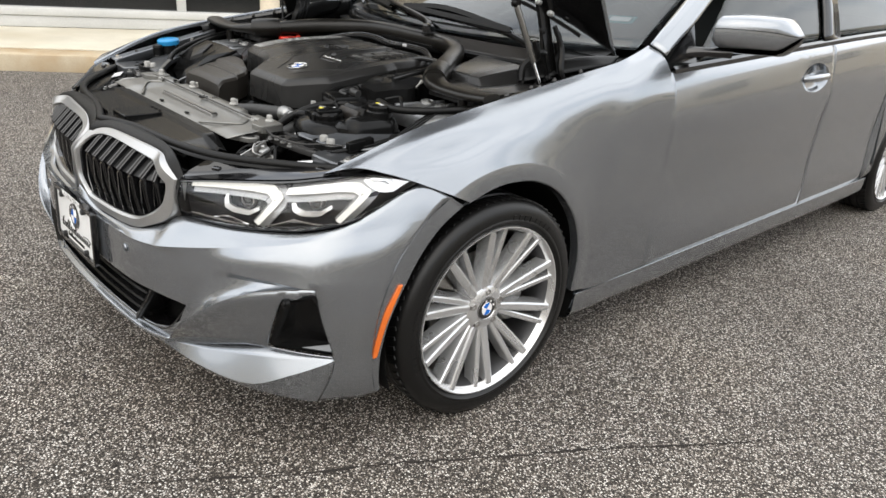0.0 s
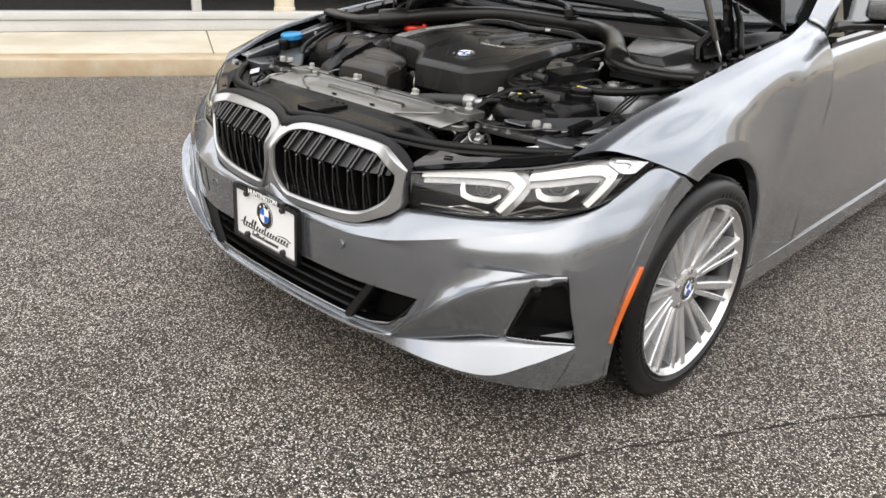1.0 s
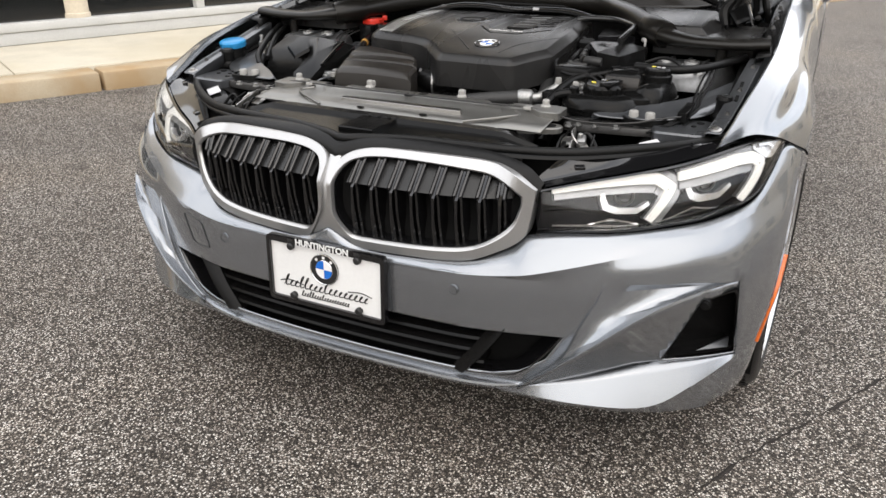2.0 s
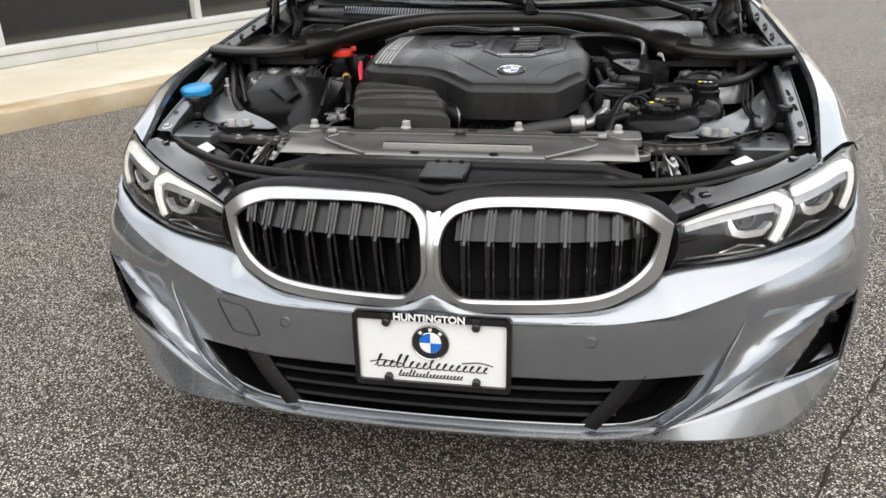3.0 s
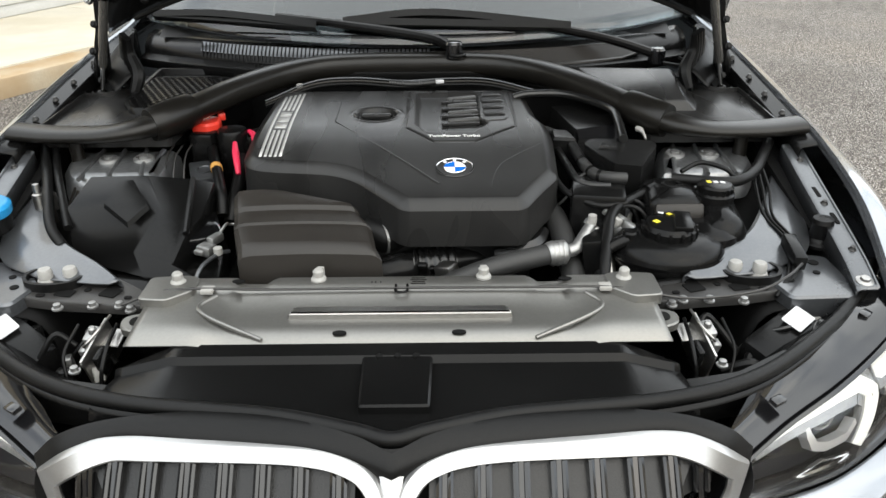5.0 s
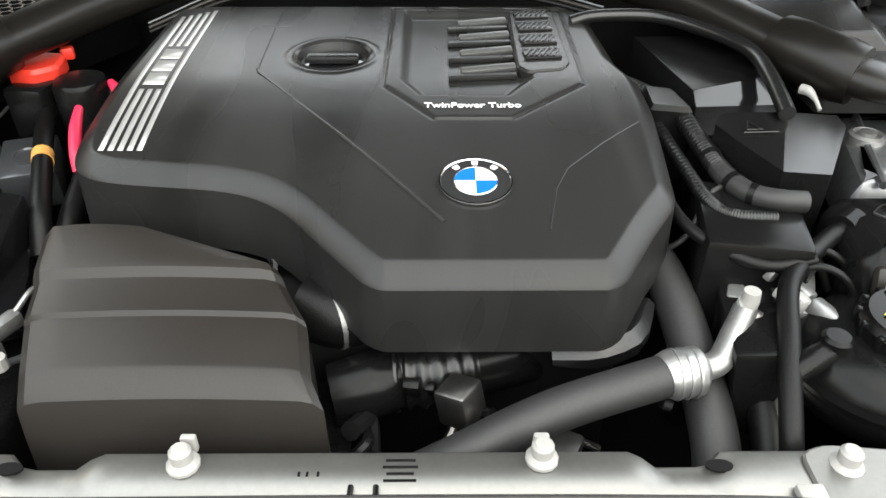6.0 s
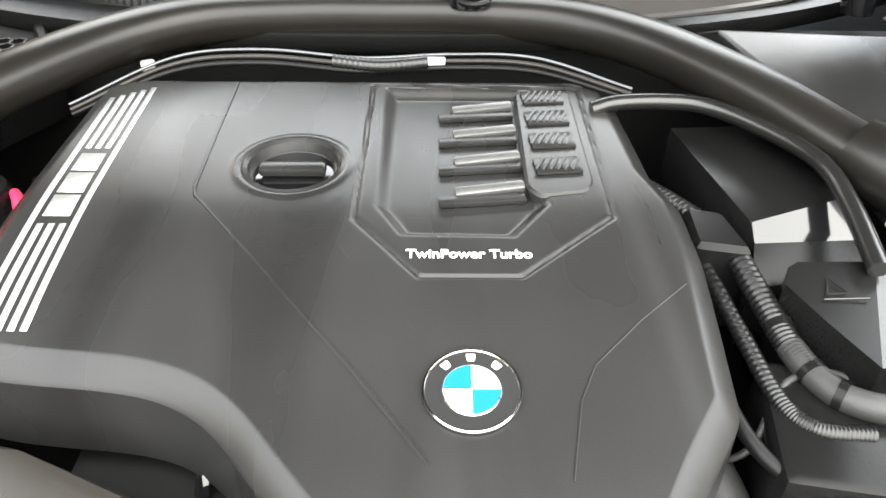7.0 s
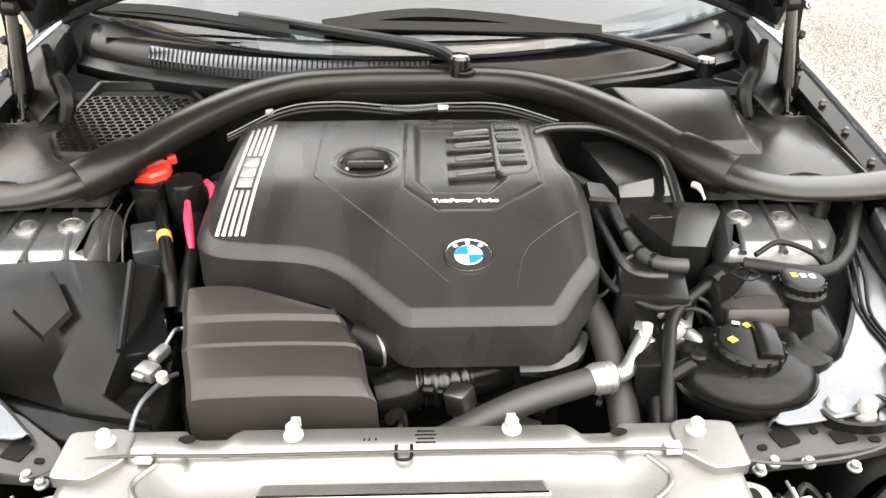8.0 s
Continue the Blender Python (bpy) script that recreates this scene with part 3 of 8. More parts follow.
# outer face from the shoulder down to the blade's upper edge and round to the wheel arch
u1 = [(.607, -.692, .555), (.697, -.647, .567), (.777, -.592, .580), (.851, -.519, .594), (.905, -.405, .607), (.925, -.318, .620)]
u2 = [(.606, -.694, .530), (.69, -.657, .532), (.77, -.608, .532), (.853, -.543, .527), (.903, -.440, .538), (.925, -.366, .550)]
cols = [spline(q, 9) for q in zip(S[30:], spline(u1, 26), spline(u2, 26))]
cols[0] = [r[-1] for r in face[:9]]
upper = list(zip(*cols))
grid(bm, upper)
# outer corner beside the side intake
o = [[(.861, -.525, .43), (.902, -.452, .43), (.919, -.402, .43)], [(.868, -.496, .325), (.895, -.440, .325), (.906, -.400, .33)],
     [(.852, -.503, .25), (.888, -.440, .25), (.899, -.392, .25)], [(.825, -.515, .188), (.872, -.43, .19), (.890, -.375, .195)]]
cols = [spline(q, 17) for q in zip(upper[-1][15:], *[spline(r, 11) for r in o])]
grid(bm, list(zip(*cols)))
# flare of the wheel arch carried on over the bumper's rear edge
E0 = spline([(.925, -.192, .719), (.924, -.262, .675), (.925, -.318, .620), (.925, -.366, .550), (.919, -.402, .43), (.906, -.400, .33), (.899, -.392, .25), (.890, -.375, .195)], 33)
E1 = spline([(.935, -.157, .693), (.929, -.221, .649), (.929, -.272, .600), (.929, -.313, .542), (.923, -.366, .43), (.909, -.380, .33), (.900, -.376, .25), (.891, -.362, .195)], 33)
grid(bm, [E0, E1, [q + V(-.004, .003, -.001) for q in E1], [q + V(-.03, .006, -.002) for q in E1]])
# the blade: from the face's outer edge to the channel's upper edge
edge = [(.853, -.543, .527), (.791, -.606, .519), (.702, -.688, .482), (.562, -.755, .371), (.447, -.741, .258)]
nr = len(face) - 8
es = spline(edge, nr)
rows = []
for i in range(nr):
    w_, e_ = face[8 + i][-1], es[i]
    if i == 0:
        rows.append(list(upper[-1][:16]))
    else:
        q_ = w_ + V(.002, -.008 * min(1, i / 5) * (1 - .75 * max(0, (i - 8) / (nr - 8))), .002)
        rows.append([q_.lerp(e_, j / 15) + V(0, -.003 * math.sin(math.pi * j / 15) * (1 - i / nr) ** 1.5, 0) for j in range(16)])
grid(bm, rows)
# narrow step at the blade's front edge
grid(bm, [[face[8 + i][-1] for i in range(nr)], [r[0] + V(-.0015, .001, 0) for r in rows], [r[0] for r in rows]])
# lip below the lower intake
lip = [face[-1]]
for z, off in [(.270, -.006), (.267, -.012), (.262, -.014), (.255, -.011), (.247, -.002), (.238, .018), (.230, .050)]:
    row = []
    for p in face[-1]:
        k = min(1.0, max(0.0, (.450 - p.x) / .06))
        k = k * k * (3 - 2 * k)
        row.append(V(p.x, p.y + off * (.55 + .45 * k), p.z + (z - p.z) * (.55 + .45 * k)))
    lip.append(row)
grid(bm, lip)
bmesh.ops.remove_doubles(bm, verts=bm.verts, dist=0.0004)
half = [(-.392, .291), (.392, .291), (.452, .306), (.504, .342), (.545, .414), (.45, .413), (0, .414), (-.45, .413), (-.545, .414), (-.504, .342), (-.452, .306)]
mirrored(bm)
cut_hole(bm, half, 0.0)
WING, BLADE = [face[8 + i][-1].copy() for i in range(nr)], [r[0].copy() for r in rows]
CREASES = [S, WING, BLADE, es, [p.copy() for p in E0], [p.copy() for p in E1]]
bumper = part("bumper", bm, PAINT, car, "grey front bumper with sharp side blades", 17, 0.003)

for e in bumper.data.edges:
    a, c_ = (bumper.data.vertices[i].co for i in e.vertices)
    m = (a + c_) / 2
    m = V(abs(m.x), m.y, m.z)
    for line in CREASES:
        if any(((p + q) / 2 - m).length < .0008 for p, q in zip(line, line[1:])):
            e.use_edge_sharp = True

# recessed channel and splitter of each side
def side_pair(name, build, material, parent, label="", angle=26, thick=0.003):
    for sx in (1, -1):
        b = BM()
        build(b)
        if sx < 0:
            bmesh.ops.scale(b, vec=(-1, 1, 1), verts=b.verts)
            bmesh.ops.reverse_faces(b, faces=b.faces)
        part(name, b, material, parent, label, angle, thick, recalc=False if thick else True)


def channel(b):
    low = [(.867, -.487, .325), (.795, -.545, .324), (.705, -.601, .320), (.575, -.673, .288), (.430, -.740, .253)]
    m1 = [tuple(Vector(e).lerp(Vector(l), .5) + V(-.001, .004, 0)) for e, l in zip(edge, low)]
    patch(b, [[Vector(e) + V(-.002, .004, -.001) for e in edge], m1, low], 31, 9, flip=True)
    cut_hole(b, [(.787, .487), (.853, .508), (.862, .332), (.722, .330)], 0.0)


side_pair("side_channel", channel, PAINT, bumper)


def splitter(b):
    s0 = [(.418, -.745, .257), (.575, -.676, .289), (.705, -.604, .321), (.795, -.548, .325), (.868, -.490, .326)]
    s1 = [(.405, -.743, .249), (.573, -.707, .238), (.712, -.646, .234), (.795, -.578, .274), (.869, -.494, .323)]
    s2 = [(.405, -.737, .240), (.572, -.699, .226), (.705, -.638, .214), (.785, -.560, .196), (.826, -.514, .189)]
    s3 = [(.432, -.700, .220), (.53, -.65, .182), (.66, -.57, .172), (.73, -.50, .175), (.80, -.44, .182)]
    patch(b, [s0, s1], 31, 5)
    s12 = [tuple((Vector(p) + Vector(q)) / 2) for p, q in zip(s1, s2)]
    s12[-1] = (.852, -.503, .252)
    patch(b, [s1, s12, s2], 31, 5)
    patch(b, [s2, s3], 31, 4)
    bmesh.ops.remove_doubles(b, verts=b.verts, dist=0.0005)


side_pair("splitter", splitter, PAINT, bumper, "", 12)


def fog(b):
    """Black pocket of the side intake with its rim."""
    pos = [V(.787, -.588, .487), V(.853, -.541, .508), V(.862, -.478, .332), V(.722, -.588, .330)]
    ctr = sum(pos, V(0, 0, 0)) / 4
    def rr(scale, dy):
        pts = []
        for i in range(4):
            for t in (0.08, 0.36, 0.64, 0.92):
                q = pos[i].lerp(pos[(i + 1) % 4], t)
                pts.append(ctr + (q - ctr) * scale + V(0, dy, 0))
        return pts
    vs = grid(b, [rr(1.03, .004), rr(1.01, -.005), rr(.95, -.004), rr(.90, .020), rr(.80, .040)], closed=True)
    b.faces.new(vs[-1])


side_pair("side_intake", fog, PLASTIC, bumper, "gloss black side intake", 40, 0)


def fog_ledge(b):
    q = [V(.790, -.540, .340), V(.850, -.494, .341), V(.848, -.476, .356), V(.842, -.474, .354)]
    vs = [b.verts.new(p) for p in q]
    b.faces.new(vs)
    e_ = bmesh.ops.extrude_face_region(b, geom=b.faces[:])["geom"]
    bmesh.ops.translate(b, vec=(0, .01, -.008), verts=[v for v in e_ if isinstance(v, bmesh.types.BMVert)])


side_pair("intake_ledge", fog_ledge, BAYPAINT, bumper, "shiny ledge in the side intake", 40, 0)


def park_sensor(b):
    d = V(.797, -.563, .481)
    lathe(b, [(.0, .005), (.007, .005), (.0085, .002), (.0115, .002), (.013, -.01)], look(d + V(.0, -.03, 0), d), 16)


side_pair("parking_sensor", park_sensor, PLASTIC, bumper, "", 40, 0)


def front_sensor(b):
    p = skin(.31, .492) + V(0, -.0016, 0)
    lathe(b, [(.0, .0014), (.0088, .0014), (.0092, -.003), (.0108, -.003), (.0112, .0014), (.0118, -.002)], look(p, p + V(.12, 1, 0)), 20)


side_pair("front_sensor", front_sensor, PAINT, bumper, "", 40, 0)


def reflector(b):
    a = [V(.929, -.345, .518), V(.925, -.377, .45), V(.915, -.391, .385), V(.905, -.397, .318)]
    w = [.006, .009, .009, .006]
    rows = []
    for p in [spline(a, 13)]:
        for i, q in enumerate(p):
            k = i / 12
            ww = float(np.interp(k, [0, .3, .8, 1], w))
            s, o_ = V(.22, .97, .1).normalized(), V(.97, -.22, 0)
            rows.append([q - s * ww - o_ * .004, q - s * ww * .8 + o_ * .004, q + s * ww * .8 + o_ * .004, q + s * ww - o_ * .004])
    grid(b, rows, closed=True)
    b.faces.new([v for v in b.verts][:4])
    b.faces.new([v for v in b.verts][-4:])


side_pair("side_reflector", reflector, ORANGE, bumper, "narrow amber side reflector", 40, 0)

bm = BM()
pl = [(-.478, .519), (-.400, .512), (-.374, .445), (-.445, .444)]
pl = rounded(pl, .012, 4)
outer = [skin(x, z) + V(0, -.0005, 0) for x, z in pl]
cc = sum(outer, V(0, 0, 0)) / len(outer)
v1 = grid(bm, [[cc + (p - cc) * .985 + V(0, -.0018, 0) for p in outer], [p + V(0, -.0016, 0) for p in outer], [p + V(0, .002, 0) for p in outer]], closed=True)
part("tow_eye_cover_line", bm, BLACKINK, bumper)

# fenders ----------------------------------------------------------------
FEND = [
    [(.763, -.46, .777), (.815, -.405, .796), (.856, -.348, .785), (.888, -.29, .766), (.915, -.222, .735), (.94, -.165, .705)],
    [(.8, -.235, .862), (.85, -.2, .853), (.882, -.165, .812), (.915, -.132, .782), (.934, -.105, .75), (.94, -.09, .736)],
    [(.817, -.02, .907), (.86, -.01, .883), (.896, 0, .842), (.925, .008, .8), (.938, .012, .774), (.941, .013, .763)],
    [(.818, .15, .932), (.861, .147, .906), (.896, .14, .866), (.922, .135, .815), (.934, .13, .776), (.938, .128, .755)],
    [(.817, .32, .956), (.86, .312, .93), (.895, .3, .888), (.917, .29, .815), (.924, .28, .738), (.93, .266, .688)],
    [(.816, .47, .976), (.858, .465, .95), (.894, .455, .905), (.914, .435, .8), (.914, .405, .65), (.921, .381, .541)],
    [(.812, .6, .993), (.852, .595, .968), (.89, .585, .92), (.911, .565, .8), (.907, .505, .58), (.912, .441, .413)],
    [(.795, .71, 1.012), (.846, .705, .992), (.886, .7, .932), (.908, .69, .8), (.903, .62, .5), (.903, .432, .272)],
    [(.788, .785, 1.032), (.842, .8, 1.005), (.882, .812, .935), (.906, .822, .8), (.899, .822, .5), (.898, .822, .268)],
]


def arch_pt(x, deg, r):
    """A point on a circle about the front axle, deg from the rear horizontal."""
    return V(x, .020 + r * math.cos(radians(deg)), .335 + r * math.sin(radians(deg)))


def slim(p):
    """Draw the outer wing in towards the car."""
    d = max(0.0, p[0] - .86) * .2
    return (p[0] - d, p[1] + .6 * d, p[2] - .3 * d)


# outer line and lip of the flare round the arch
ANG = [118.3, 105, 91, 74, 55, 33, 12, -7.3]
FLARE = [arch_pt(x, a, .442) for x, a in zip((.925, .930, .932, .930, .925, .918, .911, .905), ANG)]
LIP = [arch_pt(x, a, .393) for x, a in zip((.935, .936, .937, .935, .930, .922, .914, .907), (112.8, 101, 90, 74, 55, 33, 12, -7.3))]
SWEEP = {1: ((.884, -.160, .816), (.917, -.128, .802)), 2: ((.893, .003, .857), (.920, .009, .836)), 3: ((.893, .140, .874), (.918, .135, .838))}
NET = []
for k, r in enumerate(FEND):
    r = [slim(p) for p in r] if k < 6 else r
    second, third = r[2], r[3]
    if k in SWEEP:
        second, third = (slim(p) for p in SWEEP[k])
    NET.append([r[0], r[1], second, third, tuple(FLARE[k] if k < 8 else r[5])])


def fender(b):
    patch(b, list(zip(*NET)), 73, 31)
    bmesh.ops.recalc_face_normals(b, faces=b.faces)
    b.normal_update()
    if sum(f.normal.x for f in b.faces) < 0:
        bmesh.ops.reverse_faces(b, faces=b.faces)
    # flare and turned-in lip round the wheel arch
    outer, lipc = spline(FLARE, 50), spline(LIP, 50)
    axle = V(0, .02, .335)
    grid(b, [outer, [p.lerp(q, .10) + V(.0015, 0, 0) for p, q in zip(outer, lipc)], lipc, [q + V(-.004, (axle.y - q.y) * .01, (axle.z - q.z) * .01) for q in lipc], [q + V(-.03, (axle.y - q.y) * .02, (axle.z - q.z) * .02) for q in lipc]])
    lipi = spline([r[0] for r in FEND], 60)
    grid(b, [lipi, [p + V(-.005, 0, -.004) for p in lipi], [p + V(-.008, 0, -.014) for p in lipi]])


side_pair("fender", fender, PAINT, car, "grey metallic front wing", 30, 0)

# doors and rear body ----------------------------------------------------
BELT = pchip([.8, 1.3, 2.0, 2.6, 3.1, 3.9], [.952, .972, 1.0, 1.02, 1.03, 1.04])


def flank(y, dz=0):
    """Section of the body side at y, from the waistline down to the sill."""
    b = BELT(y)
    tuck = pchip([.8, 3.0, 4.1], [0, -.005, -.14])(y)
    return [V(.862 + tuck, y, b), V(.884 + tuck, y, b - .045), V(.906 + tuck, y, .80), V(.901 + tuck, y, .66), V(.894 + tuck, y, .50), V(.899 + tuck, y, .36), V(.898 + tuck, y, .264)]


def panel(y0, y1, n=18):
    def build(b):
        ys = [y0 + (y1 - y0) * k / n for k in range(n + 1)]
        patch(b, list(zip(*[flank(y) for y in ys])), n * 2 + 1, 25)
        bmesh.ops.recalc_face_normals(b, faces=b.faces)
        b.normal_update()
        if sum(f.normal.x for f in b.faces) < 0:
            bmesh.ops.reverse_faces(b, faces=b.faces)
    return build


def door_pair(y0, y1, name):
    out = []
    for sx in (1, -1):
        b = BM()
        panel(y0, y1, 30 if name == "front_door" else 18)(b)
        if name == "front_door":
            # oval hollow behind the handle
            for v in b.verts:
                v.co = (v.co.y, -v.co.x, v.co.z)
            oval = [(1.948 + .135 * math.cos(a), .872 + .060 * math.sin(a)) for a in (2 * math.pi * k / 28 for k in range(28))]
            cut_hole(b, oval, .006, .93)
            rim_ = [e for e in b.edges if e.is_boundary and all(abs(v.co.x - 1.948) < .15 and abs(v.co.z - .87) < .08 for v in e.verts)]
            for dy, sc in ((.012, .85), (.008, .6), (.002, .4)):
                ext = bmesh.ops.extrude_edge_only(b, edges=rim_)["geom"]
                for v in ext:
                    if isinstance(v, bmesh.types.BMVert):
                        v.co = (1.948 + (v.co.x - 1.948) * sc, v.co.y + dy, .87 + (v.co.z - .87) * sc)
                rim_ = [e for e in ext if isinstance(e, bmesh.types.BMEdge)]
            bmesh.ops.contextual_create(b, geom=rim_)
            for v in b.verts:
                v.co = (-v.co.y, v.co.x, v.co.z)
        bmesh.ops.scale(b, vec=(sx, 1, 1), verts=b.verts)
        if sx < 0:
            bmesh.ops.reverse_faces(b, faces=b.faces)
        out.append(part(name, b, PAINT, car, "", 30, .006, recalc=False))
    return out


REAR = 3.36
front_doors = door_pair(.825, 2.1205, "front_door")
rear_doors = door_pair(2.1245, 2.90, "rear_door")


def quarter(b):
    # body side round the rear wheel
    yc, zc, R = REAR, .335, .375
    arc = [V(.915, yc + R * math.cos(a), zc + R * math.sin(a)) for a in (math.pi * (1 - k / 24) for k in range(25))]
    tops = []
    for p in arc:
        y = 2.903 + (p.y - (yc - R)) / (2 * R) * 1.05
        f = flank(max(y, 2.903))
        tops.append([f[0], f[1], f[2].lerp(p, .25), p.lerp(f[2], .25), p])
    patch(b, list(zip(*tops)), 49, 17)
    rear = [[flank(3.953)[0], V(.80, 4.14, 1.03), V(.62, 4.26, 1.02), V(0, 4.33, 1.02)], [flank(3.953)[2], V(.80, 4.2, .78), V(.62, 4.3, .78), V(0, 4.38, .78)], [V(.90, 3.735, .335), V(.80, 4.16, .34), V(.62, 4.26, .34), V(0, 4.33, .34)]]
    patch(b, rear, 25, 13)
    front = [[flank(2.903)[0], flank(2.903)[2], flank(2.903)[4], V(.898, 2.903, .264)], [flank(2.904)[0], V(.912, REAR - .33, .6), V(.914, REAR - .37, .42), V(.91, REAR - .37, .30)]]
    patch(b, front, 13, 3)
    bmesh.ops.recalc_face_normals(b, faces=b.faces)


side_pair("rear_quarter", quarter, PAINT, car, "", 30, .004)


def sill(b):
    ys = [.44, .6, .9, 1.4, 1.9, 2.4, 2.99]
    rows = [[V(x, y, z) for y in ys] for x, z in ((.894, .2625), (.8995, .260), (.898, .245), (.894, .20))]
    rows.append([V(.875, y, .165) for y in ys])
    rows.append([V(.80, y, .150) for y in ys])
    rows.append([V(.78, y, .27) for y in ys])
    patch(b, rows, 25, 21)


side_pair("sill", sill, PAINT, car, "", 30, 0)


def belt_trim(b):
    ys = [.85, 1.2, 1.6, 2.0, 2.5, 3.0, 3.55]
    rows = [[V(.866, y, BELT(y) - .004) for y in ys], [V(.866, y, BELT(y) + .010) for y in ys], [V(.855, y, BELT(y) + .018) for y in ys], [V(.845, y, BELT(y) + .0) for y in ys]]
    patch(b, rows, 40, 4)


side_pair("window_trim", belt_trim, GLOSS, car, "", 40, 0)


def side_glass(b):
    lo = [V(.852 - .0 * y, y, BELT(y) + .004) for y in (.98, 1.3, 1.7, 2.1, 2.7, 3.15, 3.5)]
    hi = [V(.66, y, z) for y, z in ((1.50, 1.33), (1.62, 1.36), (1.8, 1.385), (2.1, 1.39), (2.6, 1.38), (2.95, 1.35), (3.2, 1.30))]
    patch(b, [lo, [tuple(Vector(a).lerp(Vector(c_), .5) + V(.02, 0, 0)) for a, c_ in zip(lo, hi)], hi], 31, 9)


side_pair("side_window", side_glass, GLASS, car, "", 40, .004)


def pillars(b):
    # windscreen pillar, body colour
    a0 = [(.79, .79, 1.03), (.755, .98, 1.13), (.69, 1.28, 1.28), (.60, 1.62, 1.395)]
    a1 = [(.842, .81, 1.003), (.805, 1.04, 1.125), (.735, 1.34, 1.285), (.66, 1.62, 1.385)]
    am = [tuple((Vector(p) + Vector(q)) / 2 + V(.012, -.008, .012) * k) for p, q, k in zip(a0, a1, (.25, .8, 1, 1))]
    patch(b, [a0, am, a1], 25, 7)


side_pair("windscreen_pillar", pillars, PAINT, car, "", 40, .01)


def bpillar(b):
    p0, p1 = [(.856, 2.03, 1.0), (.78, 2.06, 1.2), (.665, 2.10, 1.39)], [(.856, 2.20, 1.0), (.78, 2.20, 1.2), (.665, 2.20, 1.39)]
    patch(b, [p0, p1], 11, 3)


side_pair("door_pillar", bpillar, GLOSS, car, "", 40, .01)
bm = BM()
roof = [[(0, 1.50, 1.425), (.3, 1.51, 1.42), (.52, 1.55, 1.405), (.66, 1.62, 1.385)], [(0, 2.1, 1.455), (.3, 2.1, 1.45), (.52, 2.1, 1.43), (.665, 2.1, 1.395)], [(0, 2.9, 1.42), (.3, 2.9, 1.415), (.52, 2.9, 1.395), (.65, 2.85, 1.365)], [(0, 3.25, 1.37), (.3, 3.24, 1.365), (.5, 3.2, 1.345), (.62, 3.15, 1.315)]]
patch(bm, roof, 13, 19)
mirrored(bm)
part("roof", bm, PAINT, car, "", 40, .01)
bm = BM()
patch(bm, [[(0, 3.25, 1.37), (.5, 3.2, 1.345), (.62, 3.15, 1.315)], [(0, 3.72, 1.06), (.6, 3.64, 1.05), (.74, 3.58, 1.04)]], 13, 9)
mirrored(bm)
part("rear_window", bm, GLASS, car, "", 40, .004)
bm = BM()
patch(bm, [[(0, 3.72, 1.06), (.6, 3.64, 1.05), (.86, 3.58, 1.035)], [(0, 4.12, 1.05), (.6, 4.07, 1.045), (.80, 4.0, 1.03)], [(0, 4.33, 1.03), (.6, 4.27, 1.025), (.75, 4.16, 1.02)]], 13, 9)
mirrored(bm)
part("boot_lid", bm, PAINT, car, "", 40, .01)

# windscreen with black border, cabin behind it
def screen(x, k, lift=0.0):
    """A point of the windscreen: k 0 at its foot, 1 at the roof."""
    yb, zb = .47 + .30 * abs(x / .76) ** 2.2, 1.000 + .022 * abs(x / .76) ** 2
    w = 1 - .22 * k
    yt = 1.50 + .12 * abs(x / .76) ** 2
    return V(x * w, yb + (yt - yb) * k, zb + (1.42 - zb) * (k * 1.10 - .10 * k * k) - .02 * abs(x / .76) ** 2 * k + lift)


bm = BM()
grid(bm, [[screen(-.76 + 1.52 * i / 40, k / 16) for i in range(41)] for k in range(17)])
windscreen = part("windscreen", bm, GLASS, car, "tinted windscreen with black border", 40, .005)
windscreen.visible_shadow = False
bm = BM()
grid(bm, [[screen(-.755 + 1.51 * i / 40, k, -.009) for i in range(41)] for k in (.0, .045, .075)])
part("screen_border", bm, GLOSS, windscreen, "", 40, 0)
bm = BM()
grid(bm, [[V(-.70 + 1.4 * i / 20, .62 + .30 * k / 8 + .10 * abs(-.7 + 1.4 * i / 20) ** 2, .985 + .035 * math.sin(k / 8 * 2.6)) for i in range(21)] for k in range(9)] + [[V(-.70 + 1.4 * i / 20, 1.2, .75) for i in range(21)]])
part("dashboard", bm, CABIN, car, "", 40, 0)
bm = BM()
box(bm, (0, 1.95, .42), (1.6, 2.5, .06), .01)
part("cabin_floor", bm, CABIN, car)
for x in (-.37, .37):
    bm = BM()
    box(bm, (x, 1.72, .62), (.50, .55, .22), .06)
    box(bm, (x, 2.06, .93), (.50, .16, .62), .06, (-14, 0, 0))
    box(bm, (x, 2.16, 1.28), (.26, .10, .18), .04, (-10, 0, 0))
    part("front_seat", bm, SEAT, car)
bm = BM()
lathe(bm, [(.175, -.012), (.19, 0), (.175, .012), (.16, 0)], look((.37, 1.30, .95), (.37, 1.0, .85)), 28)
part("steering_wheel", bm, CABIN, car)
bm = BM()
grid(bm, [[screen(.60 + .085 * i / 4, .165 + .055 * k / 3, -.006) for i in range(5)] for k in range(4)])
sticker = part("windscreen_sticker", bm, TEAL, windscreen, "turquoise sticker with a white field")
bm = BM()
grid(bm, [[screen(.612 + .06 * i / 4, .178 + .03 * k / 3, -.0045) for i in range(5)] for k in range(4)])
part("sticker_field", bm, LABEL, windscreen)

